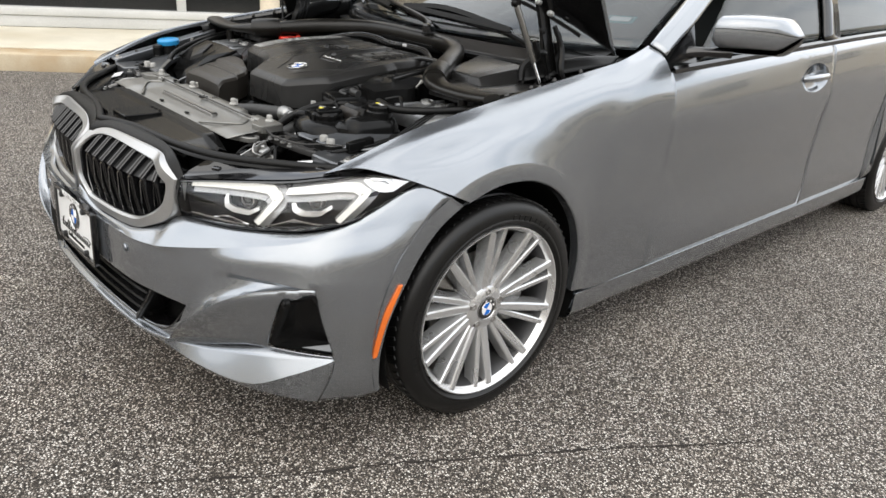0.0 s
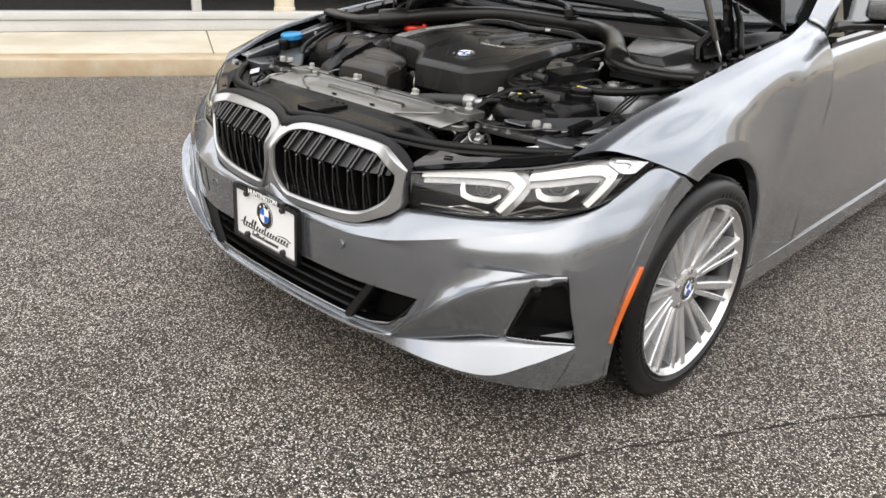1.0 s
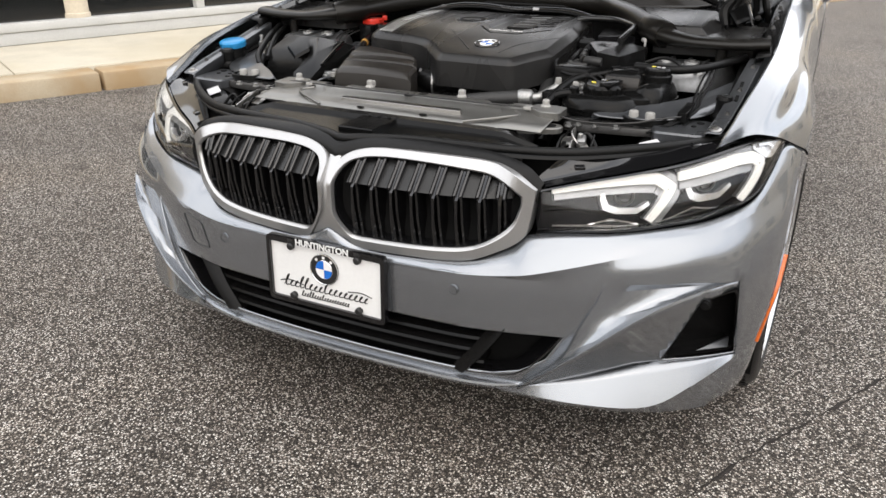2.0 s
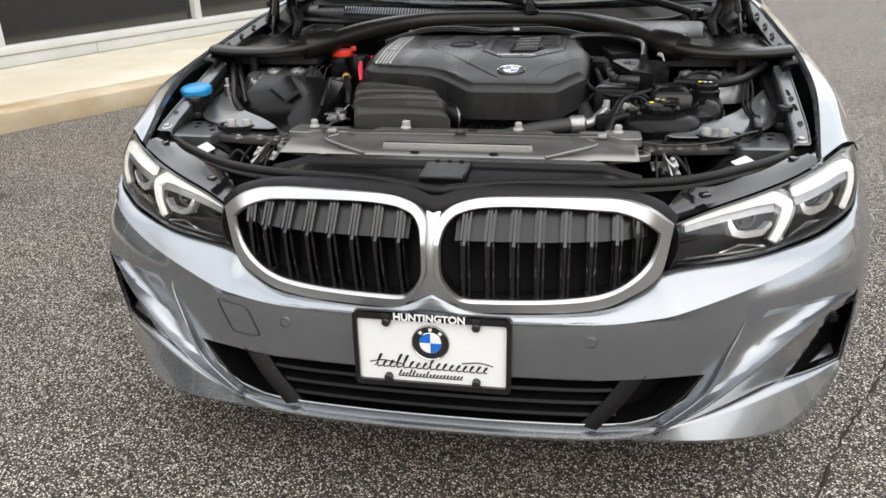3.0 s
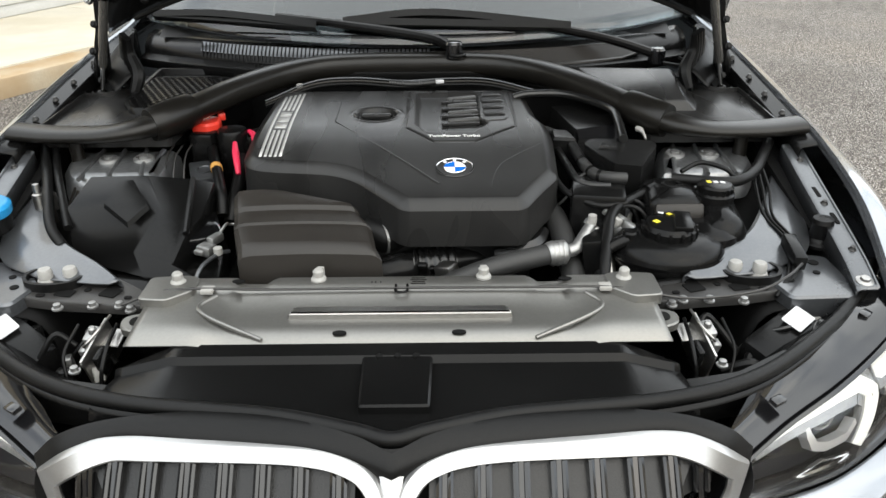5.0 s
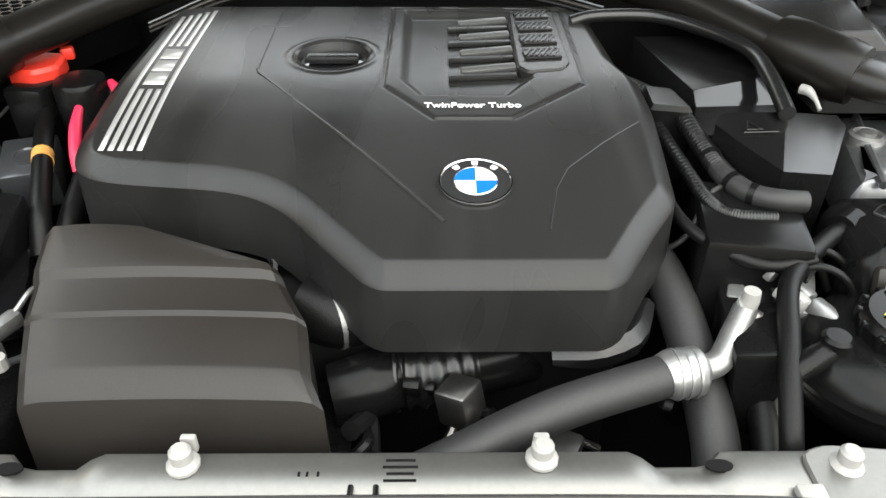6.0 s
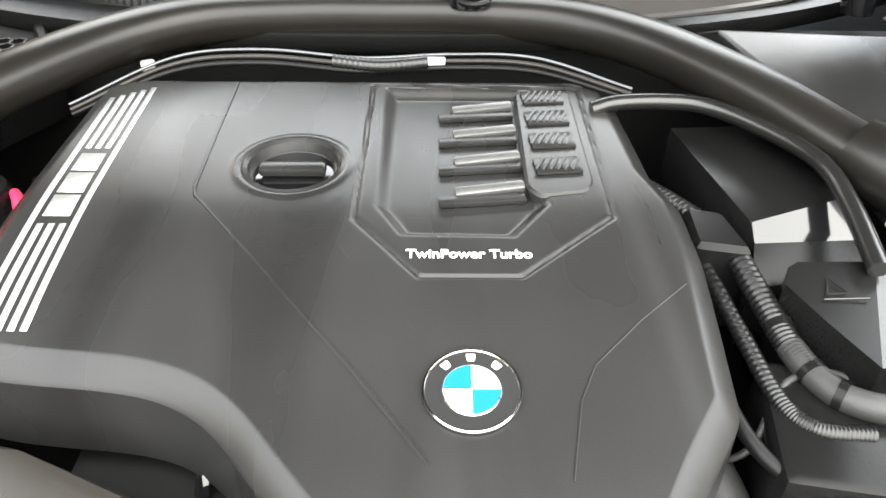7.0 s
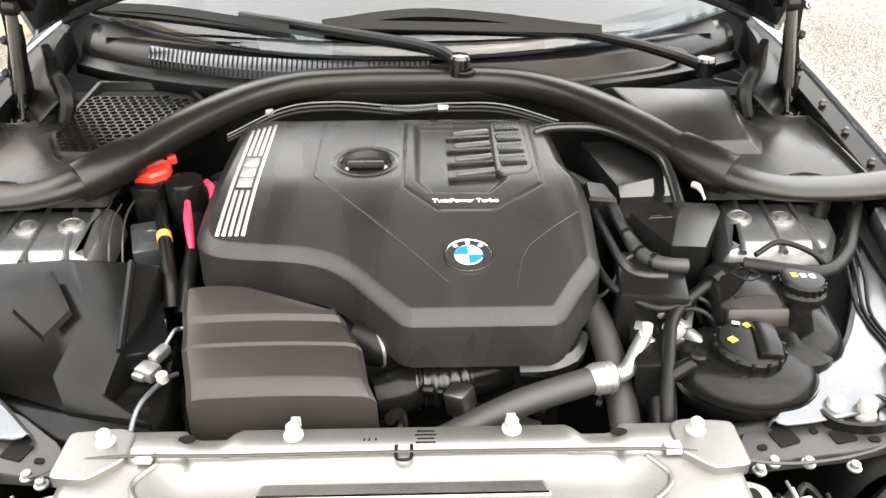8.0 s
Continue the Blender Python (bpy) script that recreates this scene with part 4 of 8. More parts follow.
# mirrors
def mirror_ring(t, angles, grow=0.0, drop=0.0):
    """Section of the mirror's shell across the car, t from its inner to its outer end."""
    cx = .906 + .216 * t
    top = 1.136 + .016 * math.sin(math.pi * min(1, .15 + t * .75)) - .040 * max(0, t - .78) ** 1.5 / .103
    low = 1.034 + .012 * t + .045 * max(0, t - .80) ** 1.5 / .09
    if t < .06:
        top, low = top - .012 * (1 - t / .06), low + .006 * (1 - t / .06)
    back = 1.128 + .030 * t
    nose = (back - .952 - .150 * t ** 1.7) * (1 if t > .05 else .9) * min(1, (1.06 - t) / .12) ** .5
    out = []
    for a in angles:
        c, s_ = math.cos(a), math.sin(a)
        c, s_ = math.copysign(abs(c) ** .45, c), math.copysign(abs(s_) ** .55, s_)
        h = (top - low) / 2 + grow
        out.append(V(cx, back - (nose + grow if c > 0 else .012) * c, (top + low) / 2 + h * s_ - drop * max(0, -s_)))
    return out


for sx in (1, -1):
    mirror = new("door_mirror")
    mirror.parent = car
    stations = [0, .02, .06, .14, .25, .4, .55, .7, .8, .88, .94, .98, 1.0]
    bm, lower = BM(), BM()
    grid(bm, [mirror_ring(t, [radians(-62 + 242 * k / 24) for k in range(25)]) for t in stations])
    grid(lower, [mirror_ring(t, [radians(-58 - 122 * k / 16) for k in range(17)], -.004, .020) for t in stations])
    for t, flip in ((0, 1), (1.0, -1)):
        bm.faces.new([bm.verts.new(p) for p in mirror_ring(t, [radians(-62 + 242 * k / 24) for k in range(25)])])
        lower.faces.new([lower.verts.new(p) for p in mirror_ring(t, [radians(-58 - 122 * k / 16) for k in range(17)], -.004, .020)])
    bmesh.ops.remove_doubles(bm, verts=bm.verts, dist=.0003)
    bmesh.ops.remove_doubles(lower, verts=lower.verts, dist=.0003)
    rib = BM()
    ln = [mirror_ring(t, [radians(3)], .0008)[0] for t in stations[2:]]
    grid(rib, [[p + V(0, 0, .0012) for p in ln], [p + V(0, 0, -.0012) for p in ln]])
    arm = BM()
    tube(arm, [(.825, .955, 1.005), (.855, .968, 1.014), (.89, .995, 1.018), (.95, 1.04, 1.022)], [.024, .019, .016, .018], 12, 12)
    gl = BM()
    lathe(gl, [(.0, .0), (.05, 0)], Matrix.Translation((1.01, 1.162, 1.090)) @ Matrix.Diagonal((1.7, 1, 1.0, 1)) @ pose(0, 0, 0, -90, 0, 0), 24)
    for b, nm, mt, lb in ((bm, "cap", PAINT, "grey mirror cap"), (rib, "cap_joint", BLACKINK, ""), (lower, "lower_shell", GLOSS, "gloss black lower shell"), (arm, "arm", GLOSS, ""), (gl, "mirror_glass", CHROME, "")):
        if sx < 0:
            bmesh.ops.scale(b, vec=(-1, 1, 1), verts=b.verts)
        part(nm, b, mt, mirror, lb, 40)
    # mirror triangle on the door
    b = BM()
    tri = [V(.850, .84, .985), V(.852, 1.0, .975), V(.815, 1.0, 1.10)]
    vs = [b.verts.new(V(sx * p.x, p.y, p.z)) for p in tri] + [b.verts.new(V(sx * (p.x - .015), p.y, p.z)) for p in tri]
    b.faces.new(vs[:3])
    b.faces.new(vs[3:])
    for i in range(3):
        b.faces.new([vs[i], vs[(i + 1) % 3], vs[3 + (i + 1) % 3], vs[3 + i]])
    part("mirror_base", b, GLOSS, mirror)

# door handles
for sx, dr in ((1, front_doors[0]), (-1, front_doors[1])):
    b = BM()
    tube(b, [(sx * .892, 1.826, .873), (sx * .901, 1.845, .873), (sx * .907, 1.95, .873), (sx * .901, 2.052, .873), (sx * .892, 2.070, .873)], [.008, .014, .0175, .014, .008], 12, 17)
    part("door_handle", b, PAINT, dr)


# ---- kidney grilles ----
KID_PLAN = pchip([0, .10, .20, .30, .35, .40, .45, .50], [-.790, -.786, -.780, -.765, -.752, -.727, -.695, -.660])
KID_RAKE = pchip([.53, .54, .57, .62, .68, .71, .735, .757, .78], [.015, .013, .008, 0, 0, .022, .050, .073, .096])


def kid_y(x, z):
    """Front face of the grilles: bowed, and raked back at the top but for its outer corner."""
    k = min(1.0, max(0.0, (abs(x) - .34) / .10))
    return KID_PLAN(abs(x)) + KID_RAKE(z) * (1 - k * k * (3 - 2 * k))


KID_OUT = [(.453, .708), (.416, .737), (.382, .749), (.345, .753), (.30, .756), (.22, .758), (.14, .758), (.090, .756), (.056, .750), (.030, .740), (.012, .722), (.008, .690), (.008, .650), (.012, .618), (.030, .585), (.051, .552), (.067, .541), (.092, .538), (.15, .539), (.21, .541), (.265, .541), (.315, .545), (.348, .555), (.381, .570), (.417, .589), (.438, .611), (.446, .647), (.450, .680)]
KID_IN = [(.424, .692), (.408, .706), (.383, .720), (.349, .729), (.30, .734), (.22, .739), (.14, .740), (.090, .737), (.062, .732), (.041, .724), (.027, .708), (.020, .685), (.019, .650), (.021, .617), (.034, .590), (.050, .571), (.066, .565), (.092, .564), (.15, .565), (.21, .567), (.265, .570), (.310, .575), (.340, .583), (.365, .595), (.392, .614), (.411, .636), (.420, .660), (.424, .676)]
KID_OUT, KID_IN = ([(q.x, q.y) for q in spline([(x, z, 0) for x, z in k + k[:1]], 121)[:-1]] for k in (KID_OUT, KID_IN))

for sx in (1, -1):
    grille = new("kidney_grille")
    grille.parent = car
    grille["label"] = "kidney grille with satin frame and black slats"
    b = BM()
    def ring(poly, dy, s=1.0):
        cx, cz = .235, .655
        return [V(sx * (cx + (x - cx) * s), kid_y(cx + (x - cx) * s, cz + (z - cz) * s) + dy, cz + (z - cz) * s) for x, z in poly]
    def between(t, dy):
        return [V(sx * (a[0] * (1 - t) + c_[0] * t), kid_y(a[0] * (1 - t) + c_[0] * t, a[1] * (1 - t) + c_[1] * t) + dy, a[1] * (1 - t) + c_[1] * t) for a, c_ in zip(KID_OUT, KID_IN)]
    grid(b, [between(.0, .030), between(.0, .002), between(.04, -.001), between(.80, .0), between(.86, .0015), between(1.0, .008), between(1.02, .05)], closed=True)
    part("frame", b, SATIN, grille, "satin silver grille frame", 22)
    b = BM()
    grid(b, [between(.98, .014), between(1.05, .011), between(1.11, .016), between(1.13, .05)], closed=True)
    part("inner_rim", b, GLOSS, grille, "", 40)
    b = BM()
    xs, zs_ = [p[0] for p in KID_IN], [p[1] for p in KID_IN]
    vs = [b.verts.new(V(sx * x, kid_y(x, z) + .042, z)) for x, z in KID_IN]
    b.faces.new(vs)
    part("shutter_panel", b, DARK, grille)
    # shutter flaps in the upper third
    def span(x):
        """Lowest and highest z of the opening at x."""
        hits, k = [], len(KID_IN)
        for i in range(k):
            (x0, z0), (x1, z1) = KID_IN[i], KID_IN[(i + 1) % k]
            if (x0 - x) * (x1 - x) <= 0 and x0 != x1:
                hits.append(z0 + (z1 - z0) * (x - x0) / (x1 - x0))
        return min(hits), max(hits)
    xs = [.063, .110, .157, .204, .252, .301, .348, .386]
    for x0, x1 in zip([.040] + xs, xs + [.410]):
        b = BM()
        lo0, hi0 = span(x0 + .006)
        lo1, hi1 = span(x1 - .006)
        zt = .686
        q = [V(sx * (x0 + .005), kid_y(x0, zt) + .020, max(zt, lo0)), V(sx * (x1 - .005), kid_y(x1, zt) + .020, max(zt, lo1)), V(sx * (x1 - .005), kid_y(x1, hi1) + .026, max(hi1, zt + .001)), V(sx * (x0 + .005), kid_y(x0, hi0) + .026, max(hi0, zt + .001))]
        f = b.faces.new([b.verts.new(p) for p in q])
        e = bmesh.ops.extrude_face_region(b, geom=[f])["geom"]
        bmesh.ops.translate(b, vec=(0, .006, 0), verts=[v for v in e if isinstance(v, bmesh.types.BMVert)])
        part("flap", b, SHUTTER, grille)
    # upright slats, each a fin with two edges that turns in below the flap line
    for x in xs:
        b = BM()
        lo, hi = span(x)
        lean = (x - .235) * .10
        for dx in (-.0070, .0070):
            pts = []
            for z in [hi + .004, hi - .010, .690, .680, .66, .63, lo + .01, lo - .004]:
                d = .009 if z > .684 else .018 + (.684 - z) * .10
                pts.append((x + dx - lean * (z - .66), z, d))
            rows = []
            for px, z, d in pts:
                y = kid_y(x, z)
                rows.append([V(sx * (px - .0034), y + d + .040, z), V(sx * (px - .0034), y + d + .002, z), V(sx * px, y + d - .001, z), V(sx * (px + .0034), y + d + .002, z), V(sx * (px + .0034), y + d + .040, z)])
            grid(b, rows, closed=True)
        y0 = kid_y(x, .66)
        rows = [[V(sx * (x - .003 - lean * (z - .66)), kid_y(x, z) + .012, z), V(sx * (x + .003 - lean * (z - .66)), kid_y(x, z) + .012, z)] for z in (hi, .68, .62, lo)]
        grid(b, rows)
        part("slat", b, GLOSS, grille)

# centre piece between the grilles
bm = BM()
rows = []
for z, w in ((.742, .020), (.730, .014), (.71, .011), (.68, .010), (.63, .012), (.605, .020), (.585, .034), (.565, .046), (.552, .054)):
    y = kid_y(0, z) + .005
    rows.append([V(-w, y + .003, z), V(-w * .6, y, z), V(w * .6, y, z), V(w, y + .003, z)])
grid(bm, rows)
part("grille_bridge", bm, SATIN, bumper, "", 40, 0)

# ---- lower intake ----
intake = new("lower_intake")
intake.parent = car
intake["label"] = "black lower air intake with three slats"
bm = BM()
rows = [[V(x, PLAN(abs(x)) + .085, z) for x in (-.56 + 1.12 * k / 40 for k in range(41))] for z in (.43, .34, .255)]
rows.append([V(x, PLAN(abs(x)) + .020, .252) for x in (-.56 + 1.12 * k / 40 for k in range(41))])
grid(bm, rows)
part("backing", bm, DARK, intake)
for z in (.394, .364, .334, .305):
    bm = BM()
    rows = []
    for k in range(31):
        x = -.37 + .74 * k / 30
        y = PLAN(abs(x)) + .022 + (.02 if z > .4 else 0)
        rows.append([V(x, y, z), V(x, y + .003, z + .006), V(x, y + .045, z + .012), V(x, y + .045, z + .004), V(x, y + .003, z - .003)])
    grid(bm, rows, closed=True)
    part("slat", bm, PLASTIC, intake)
for sx in (1, -1):
    bm = BM()
    # slanting fin and side duct
    f0 = [V(sx * .415, PLAN(.41) + .004, .413), V(sx * .375, PLAN(.37) + .002, .35), V(sx * .325, PLAN(.32) + .004, .286)]
    f1 = [p + V(sx * -.028, .012, 0) for p in f0]
    f2 = [p + V(sx * -.02, .07, 0) for p in f0]
    f3 = [p + V(sx * .012, .07, 0) for p in f0]
    f4 = [p + V(sx * .010, .006, 0) for p in f0]
    patch(bm, [f1, f0, f4, f3], 13, 7)
    patch(bm, [f1, f2], 13, 2)
    part("fin", bm, PLASTIC, intake)
    bm = BM()
    d0 = [V(sx * .545, PLAN(.545) + .004, .411), V(sx * .504, PLAN(.504) + .006, .352), V(sx * .457, PLAN(.457) + .010, .303), V(sx * .41, PLAN(.41) + .012, .286), V(sx * .325, PLAN(.32) + .010, .285)]
    d1 = [p + V(sx * -.008, .004, .002) for p in d0]
    d2 = [V(sx * .505, PLAN(.50) + .075, .405), V(sx * .47, PLAN(.47) + .07, .352), V(sx * .43, PLAN(.43) + .065, .305), V(sx * .39, PLAN(.4) + .065, .292), V(sx * .33, PLAN(.33) + .065, .292)]
    patch(bm, [d0, d1, d2], 21, 7)
    t0 = [V(sx * .545, PLAN(.545) + .003, .412), V(sx * .48, PLAN(.48) + .003, .412), V(sx * .41, PLAN(.41) + .003, .414)]
    t1 = [p + V(0, .075, -.006) for p in t0]
    patch(bm, [t0, t1], 9, 3)
    part("duct", bm, GLOSS, intake)

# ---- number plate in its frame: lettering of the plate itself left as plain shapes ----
plate = new("dealer_plate")
plate.parent = car
plate["label"] = "white dealer plate in a black frame"
PM = pose(.002, -.806, .463, 88.5, 0, 0)
bm = BM()
prism(bm, rounded([(-.152, -.076), (.152, -.076), (.152, .076), (-.152, .076)], .008), -.006, .001, m=PM)
part("plate", bm, WHITE, plate)
bm = BM()
oo = rounded([(-.158, -.082), (.158, -.082), (.158, .082), (-.158, .082)], .012)
ii = rounded([(-.148, -.070), (.148, -.070), (.148, .068), (-.148, .068)], .006)
grid(bm, [[PM @ V(x, y, z) for x, y in p] for p, z in ((oo, -.008), (oo, .006), ([(x * .985 + q * .015, y * .985 + w * .015) for (x, y), (q, w) in zip(oo, ii)], .008), (ii, .008), (ii, .000))], closed=True)
part("frame", bm, GLOSS, plate, "black plastic plate frame")
for x, y in ((-.089, .062), (.089, .062), (-.089, -.062), (.089, -.062)):
    bm = BM()
    lathe(bm, [(.0085, .001), (.0085, .0105), (.006, .0125), (0, .0125)], PM @ Matrix.Translation((x, y, 0)), 14)
    box(bm, PM @ V(x, y + (.010 if y > 0 else -.010), .006), (.016, .004, .018), .001)
    part("screw_cap", bm, BLACKINK, plate)
text("lettering", "HUNTINGTON", .021, PM @ Matrix.Translation((-.003, .0752, .0085)), WHITE, plate, "white capitals on the frame", width=.0006)


def roundel(parent, m, r, name="roundel"):
    """Round blue and white badge in a dark ring, as plain shapes."""
    b = BM()
    lathe(b, [(r, 0), (r, r * .05), (r * .985, r * .075), (r * .93, r * .07), (0, r * .06)], m, 48)
    base = part(name, b, BLACKINK, parent, "round badge with blue and white quarters in a dark ring")
    b = BM()
    lathe(b, [(r * .93, r * .065), (r * .955, r * .10), (r * .99, r * .09), (r * 1.0, r * .02)], m, 48, False)
    part("rim", b, CHROME, base)
    b = BM()
    lathe(b, [(r * .56, r * .06), (r * .58, r * .095), (r * .61, r * .06)], m, 40, False)
    part("inner_rim", b, CHROME, base)
    for k in range(4):
        b = BM()
        c0 = b.verts.new(m @ V(0, 0, r * .085))
        arc = [b.verts.new(m @ V(r * .575 * math.cos(a), r * .575 * math.sin(a), r * .085)) for a in (math.pi / 2 * (k + j / 12) for j in range(13))]
        b.faces.new([c0] + arc)
        part("quarter", b, WHITE if k % 2 == 0 else BLUE2, base)
    for ang in (132, 90, 48):
        b = BM()
        a = radians(ang)
        prism(b, rounded([(-.075 * r, -.085 * r), (.075 * r, -.085 * r), (.10 * r, .085 * r), (-.10 * r, .085 * r)], .02 * r, 2), r * .07, r * .09, m=m @ Matrix.Translation((r * .765 * math.cos(a), r * .765 * math.sin(a), 0)) @ pose(0, 0, 0, 0, 0, ang - 90))
        part("ring_mark", b, WHITE, base)
    return base


roundel(plate, PM @ Matrix.Translation((-.002, .020, .001)), .038)
# flowing dealer script and the line below it, drawn as strokes and bars
random.seed(5)
bm = BM()
for y0, h, x0, x1, r in ((-.040, .021, -.118, .112, .0012), (-.0595, .011, -.070, .062, .0010)):
    # slanted loops of uneven height, like handwriting that cannot be read
    n_loop = int((x1 - x0) / (h * .62))
    tall = [0, 3, 4, 8]
    pts = []
    for k in range(n_loop):
        cx, hh = x0 + (x1 - x0) * k / n_loop, h * (1.25 if k in tall else .62) * random.uniform(.9, 1.1)
        w = (x1 - x0) / n_loop
        for dx, dy in ((0, 0), (.45, .45), (.72, 1.0), (.45, .92), (.30, .3), (.55, -.06), (.85, .05)):
            pts.append(PM @ V(cx + w * dx + .25 * hh * dy, y0 + hh * dy, .0022))
    tube(bm, pts, [r * (1.5 if i % 7 in (3, 4) else .8) for i in range(len(pts))], 5, len(pts) * 3)
tube(bm, [PM @ V(-.128, -.032, .0022), PM @ V(-.10, -.026, .0022), PM @ V(-.06, -.032, .0022)], .0012, 5, 16)
tube(bm, [PM @ V(.06, -.022, .0022), PM @ V(.095, -.018, .0022), PM @ V(.122, -.024, .0022)], .0012, 5, 16)
part("script", bm, BLACKINK, plate, "black script reduced to plain strokes")

# ---- headlights ----
HB = [(.452, -.680, .609), (.528, -.661, .617), (.62, -.628, .624), (.703, -.574, .631), (.777, -.515, .643), (.852, -.428, .680), (.884, -.272, .756)]
HT = [(.457, -.682, .706), (.53, -.628, .718), (.62, -.571, .733), (.70, -.511, .747), (.768, -.456, .767), (.832, -.376, .783), (.886, -.272, .766)]


def lamp_pt(u, v, depth=0.0):
    """A point of the headlight: u along it, v from its lower to its upper edge."""
    a, c_ = spline(HB, 61)[int(round(u * 60))], spline(HT, 61)[int(round(u * 60))]
    n = Vector((.55 + .3 * u, -.83 + .3 * u, .25)).normalized()
    return a.lerp(c_, v) + n * (.016 * math.sin(math.pi * v) * min(1, (1 - u) / .2) - depth * min(1, (1.03 - u) / .12))


def strip(b, uv, depth, w, thick=.010):
    """A ribbon of half-width w (share of the height, one or one per point) along uv points, proud by thick."""
    ws = list(w) if isinstance(w, (list, tuple)) else [w] * len(uv)
    pts, wid = [], []
    for i, ((u0, v0), (u1, v1)) in enumerate(zip(uv, uv[1:])):
        for k in range(8):
            pts.append((u0 + (u1 - u0) * k / 8, v0 + (v1 - v0) * k / 8))
            wid.append(ws[i] + (ws[i + 1] - ws[i]) * k / 8)
    pts.append(uv[-1])
    wid.append(ws[-1])
    rows = []
    for i, (u, v) in enumerate(pts):
        (ua, va), (ub, vb) = pts[max(i - 1, 0)], pts[min(i + 1, len(pts) - 1)]
        t = Vector(((ub - ua) * 5.2, vb - va)).normalized()
        nx, nv = -t.y / 5.2 * wid[i], t.x * wid[i]
        q = [(u + nx, v + nv), (u - nx, v - nv)]
        q = [(min(max(x, 0), 1), min(max(y, 0.02), .98)) for x, y in q]
        def P(x, y, d):
            j = x * 60
            k = min(int(j), 59)
            return lamp_pt(k / 60, y, d).lerp(lamp_pt((k + 1) / 60, y, d), j - k)
        rows.append([P(*q[0], depth), P(*q[0], depth - thick), P(*q[1], depth - thick), P(*q[1], depth)])
    vs = grid(b, rows, closed=True)
    b.faces.new(vs[0])
    b.faces.new(vs[-1])


def flip_x(b, sx):
    if sx < 0:
        bmesh.ops.scale(b, vec=(-1, 1, 1), verts=b.verts)
    return b


for sx in (1, -1):
    lamp = new("headlight")
    lamp.parent = car
    lamp["label"] = "lit headlight with two angular light guides"
    b = BM()
    grid(b, [[lamp_pt(k / 60, v, .050) for k in range(61)] for v in (.03, .25, .5, .75, .97)])
    part("housing", flip_x(b, sx), BEZEL, lamp, "dark headlight housing")
    b = BM()
    grid(b, [[lamp_pt(k / 60, v, d) for k in range(61)] for v, d in ((.0, .055), (0, 0), (.045, -.002), (.06, .004))])
    grid(b, [[lamp_pt(k / 60, v, d) for k in range(61)] for v, d in ((1.0, .055), (1.0, 0), (.965, -.002), (.955, .004))])
    grid(b, [[lamp_pt(0, k / 8, d) for k in range(9)] for d in (.055, 0, -.001)])
    part("seal", flip_x(b, sx), GLOSS, lamp)
    for k, (uv, ws, deep) in enumerate((([(.055, .905), (.22, .895), (.34, .875), (.425, .83), (.478, .64), (.455, .40), (.425, .13)], [.050, .062, .075, .088, .088, .078, .070], .020),
                                       ([(.50, .80), (.61, .80), (.74, .785), (.80, .73), (.838, .58), (.822, .42), (.768, .10)], [.065, .075, .083, .088, .088, .082, .070], .014))):
        b = BM()
        strip(b, uv, deep, ws, .008)
        part("light_guide", flip_x(b, sx), DRL, lamp, "glowing white light guide")
        b = BM()
        strip(b, [(u + .010, v - .035) for u, v in uv], deep + .010, [x + .115 for x in ws], .010)
        part("guide_bezel", flip_x(b, sx), TOWER, lamp)
    for k, (uv, centre) in enumerate((([(.245, .70), (.248, .60), (.262, .45), (.300, .37), (.375, .33), (.410, .44)], (.330, .60)), ([(.548, .66), (.553, .56), (.570, .44), (.610, .36), (.690, .31), (.728, .42)], (.645, .56)))):
        b = BM()
        strip(b, uv, .034, [.03, .045, .055, .055, .05, .04], .014)
        part("projector_bezel", flip_x(b, sx), RIM, lamp, "silver cup-shaped surround")
        c_ = lamp_pt(round(centre[0] * 60) / 60, centre[1], .040)
        d_ = Vector((.30, -.94, .05)).normalized()
        mm = Matrix.Translation(c_) @ d_.to_track_quat("Z", "Y").to_matrix().to_4x4()
        b = BM()
        lathe(b, [(.021, -.012), (.0212, .002), (.0195, .004), (.018, .001), (.0175, -.006)], mm, 28, False)
        part("projector_ring", flip_x(b, sx), STEEL, lamp)
        b = BM()
        lathe(b, [(.0178, -.006), (.0165, .001), (.011, .0065), (0, .009)], mm, 24)
        part("projector_lens", flip_x(b, sx), GLOSS, lamp, "dark projector lens")
    b = BM()
    strip(b, [(.07, .165), (.20, .135), (.39, .075)], .016, .022, .006)
    part("trim", flip_x(b, sx), REFLECT, lamp)
    for tri in ([(.215, .145), (.285, .235), (.395, .095)], [(.465, .075), (.585, .245), (.715, .085)]):
        b = BM()
        q = [lamp_pt(round(u * 60) / 60, v, .020) for u, v in tri]
        b.faces.new([b.verts.new(x) for x in q])
        strip(b, tri, .020, .014, .005)
        part("facet", flip_x(b, sx), REFLECT, lamp)
    b = BM()
    for v in (.70, .62, .54, .46):
        strip(b, [(.04, v), (.17, v - .02)], .046, .012, .004)
    part("ribs", flip_x(b, sx), PLASTIC, lamp)
    b = BM()
    strip(b, [(.82, .90), (.885, .76), (.95, .58)], .016, [.06, .20, .24], .004)
    part("side_reflector", flip_x(b, sx), RIM, lamp)
    b = BM()
    strip(b, [(.84, .88), (.89, .86), (.915, .74), (.90, .66)], .010, .025, .003)
    part("indicator", flip_x(b, sx), REFLECT, lamp)
    b = BM()
    grid(b, [[lamp_pt(k / 60, v) for k in range(61)] for v in (.01, .15, .3, .45, .6, .75, .9, .99)])
    cover_glass = part("lens", flip_x(b, sx), LENS, lamp, "clear headlight lens", 40, 0.003)
    cover_glass.visible_shadow = False

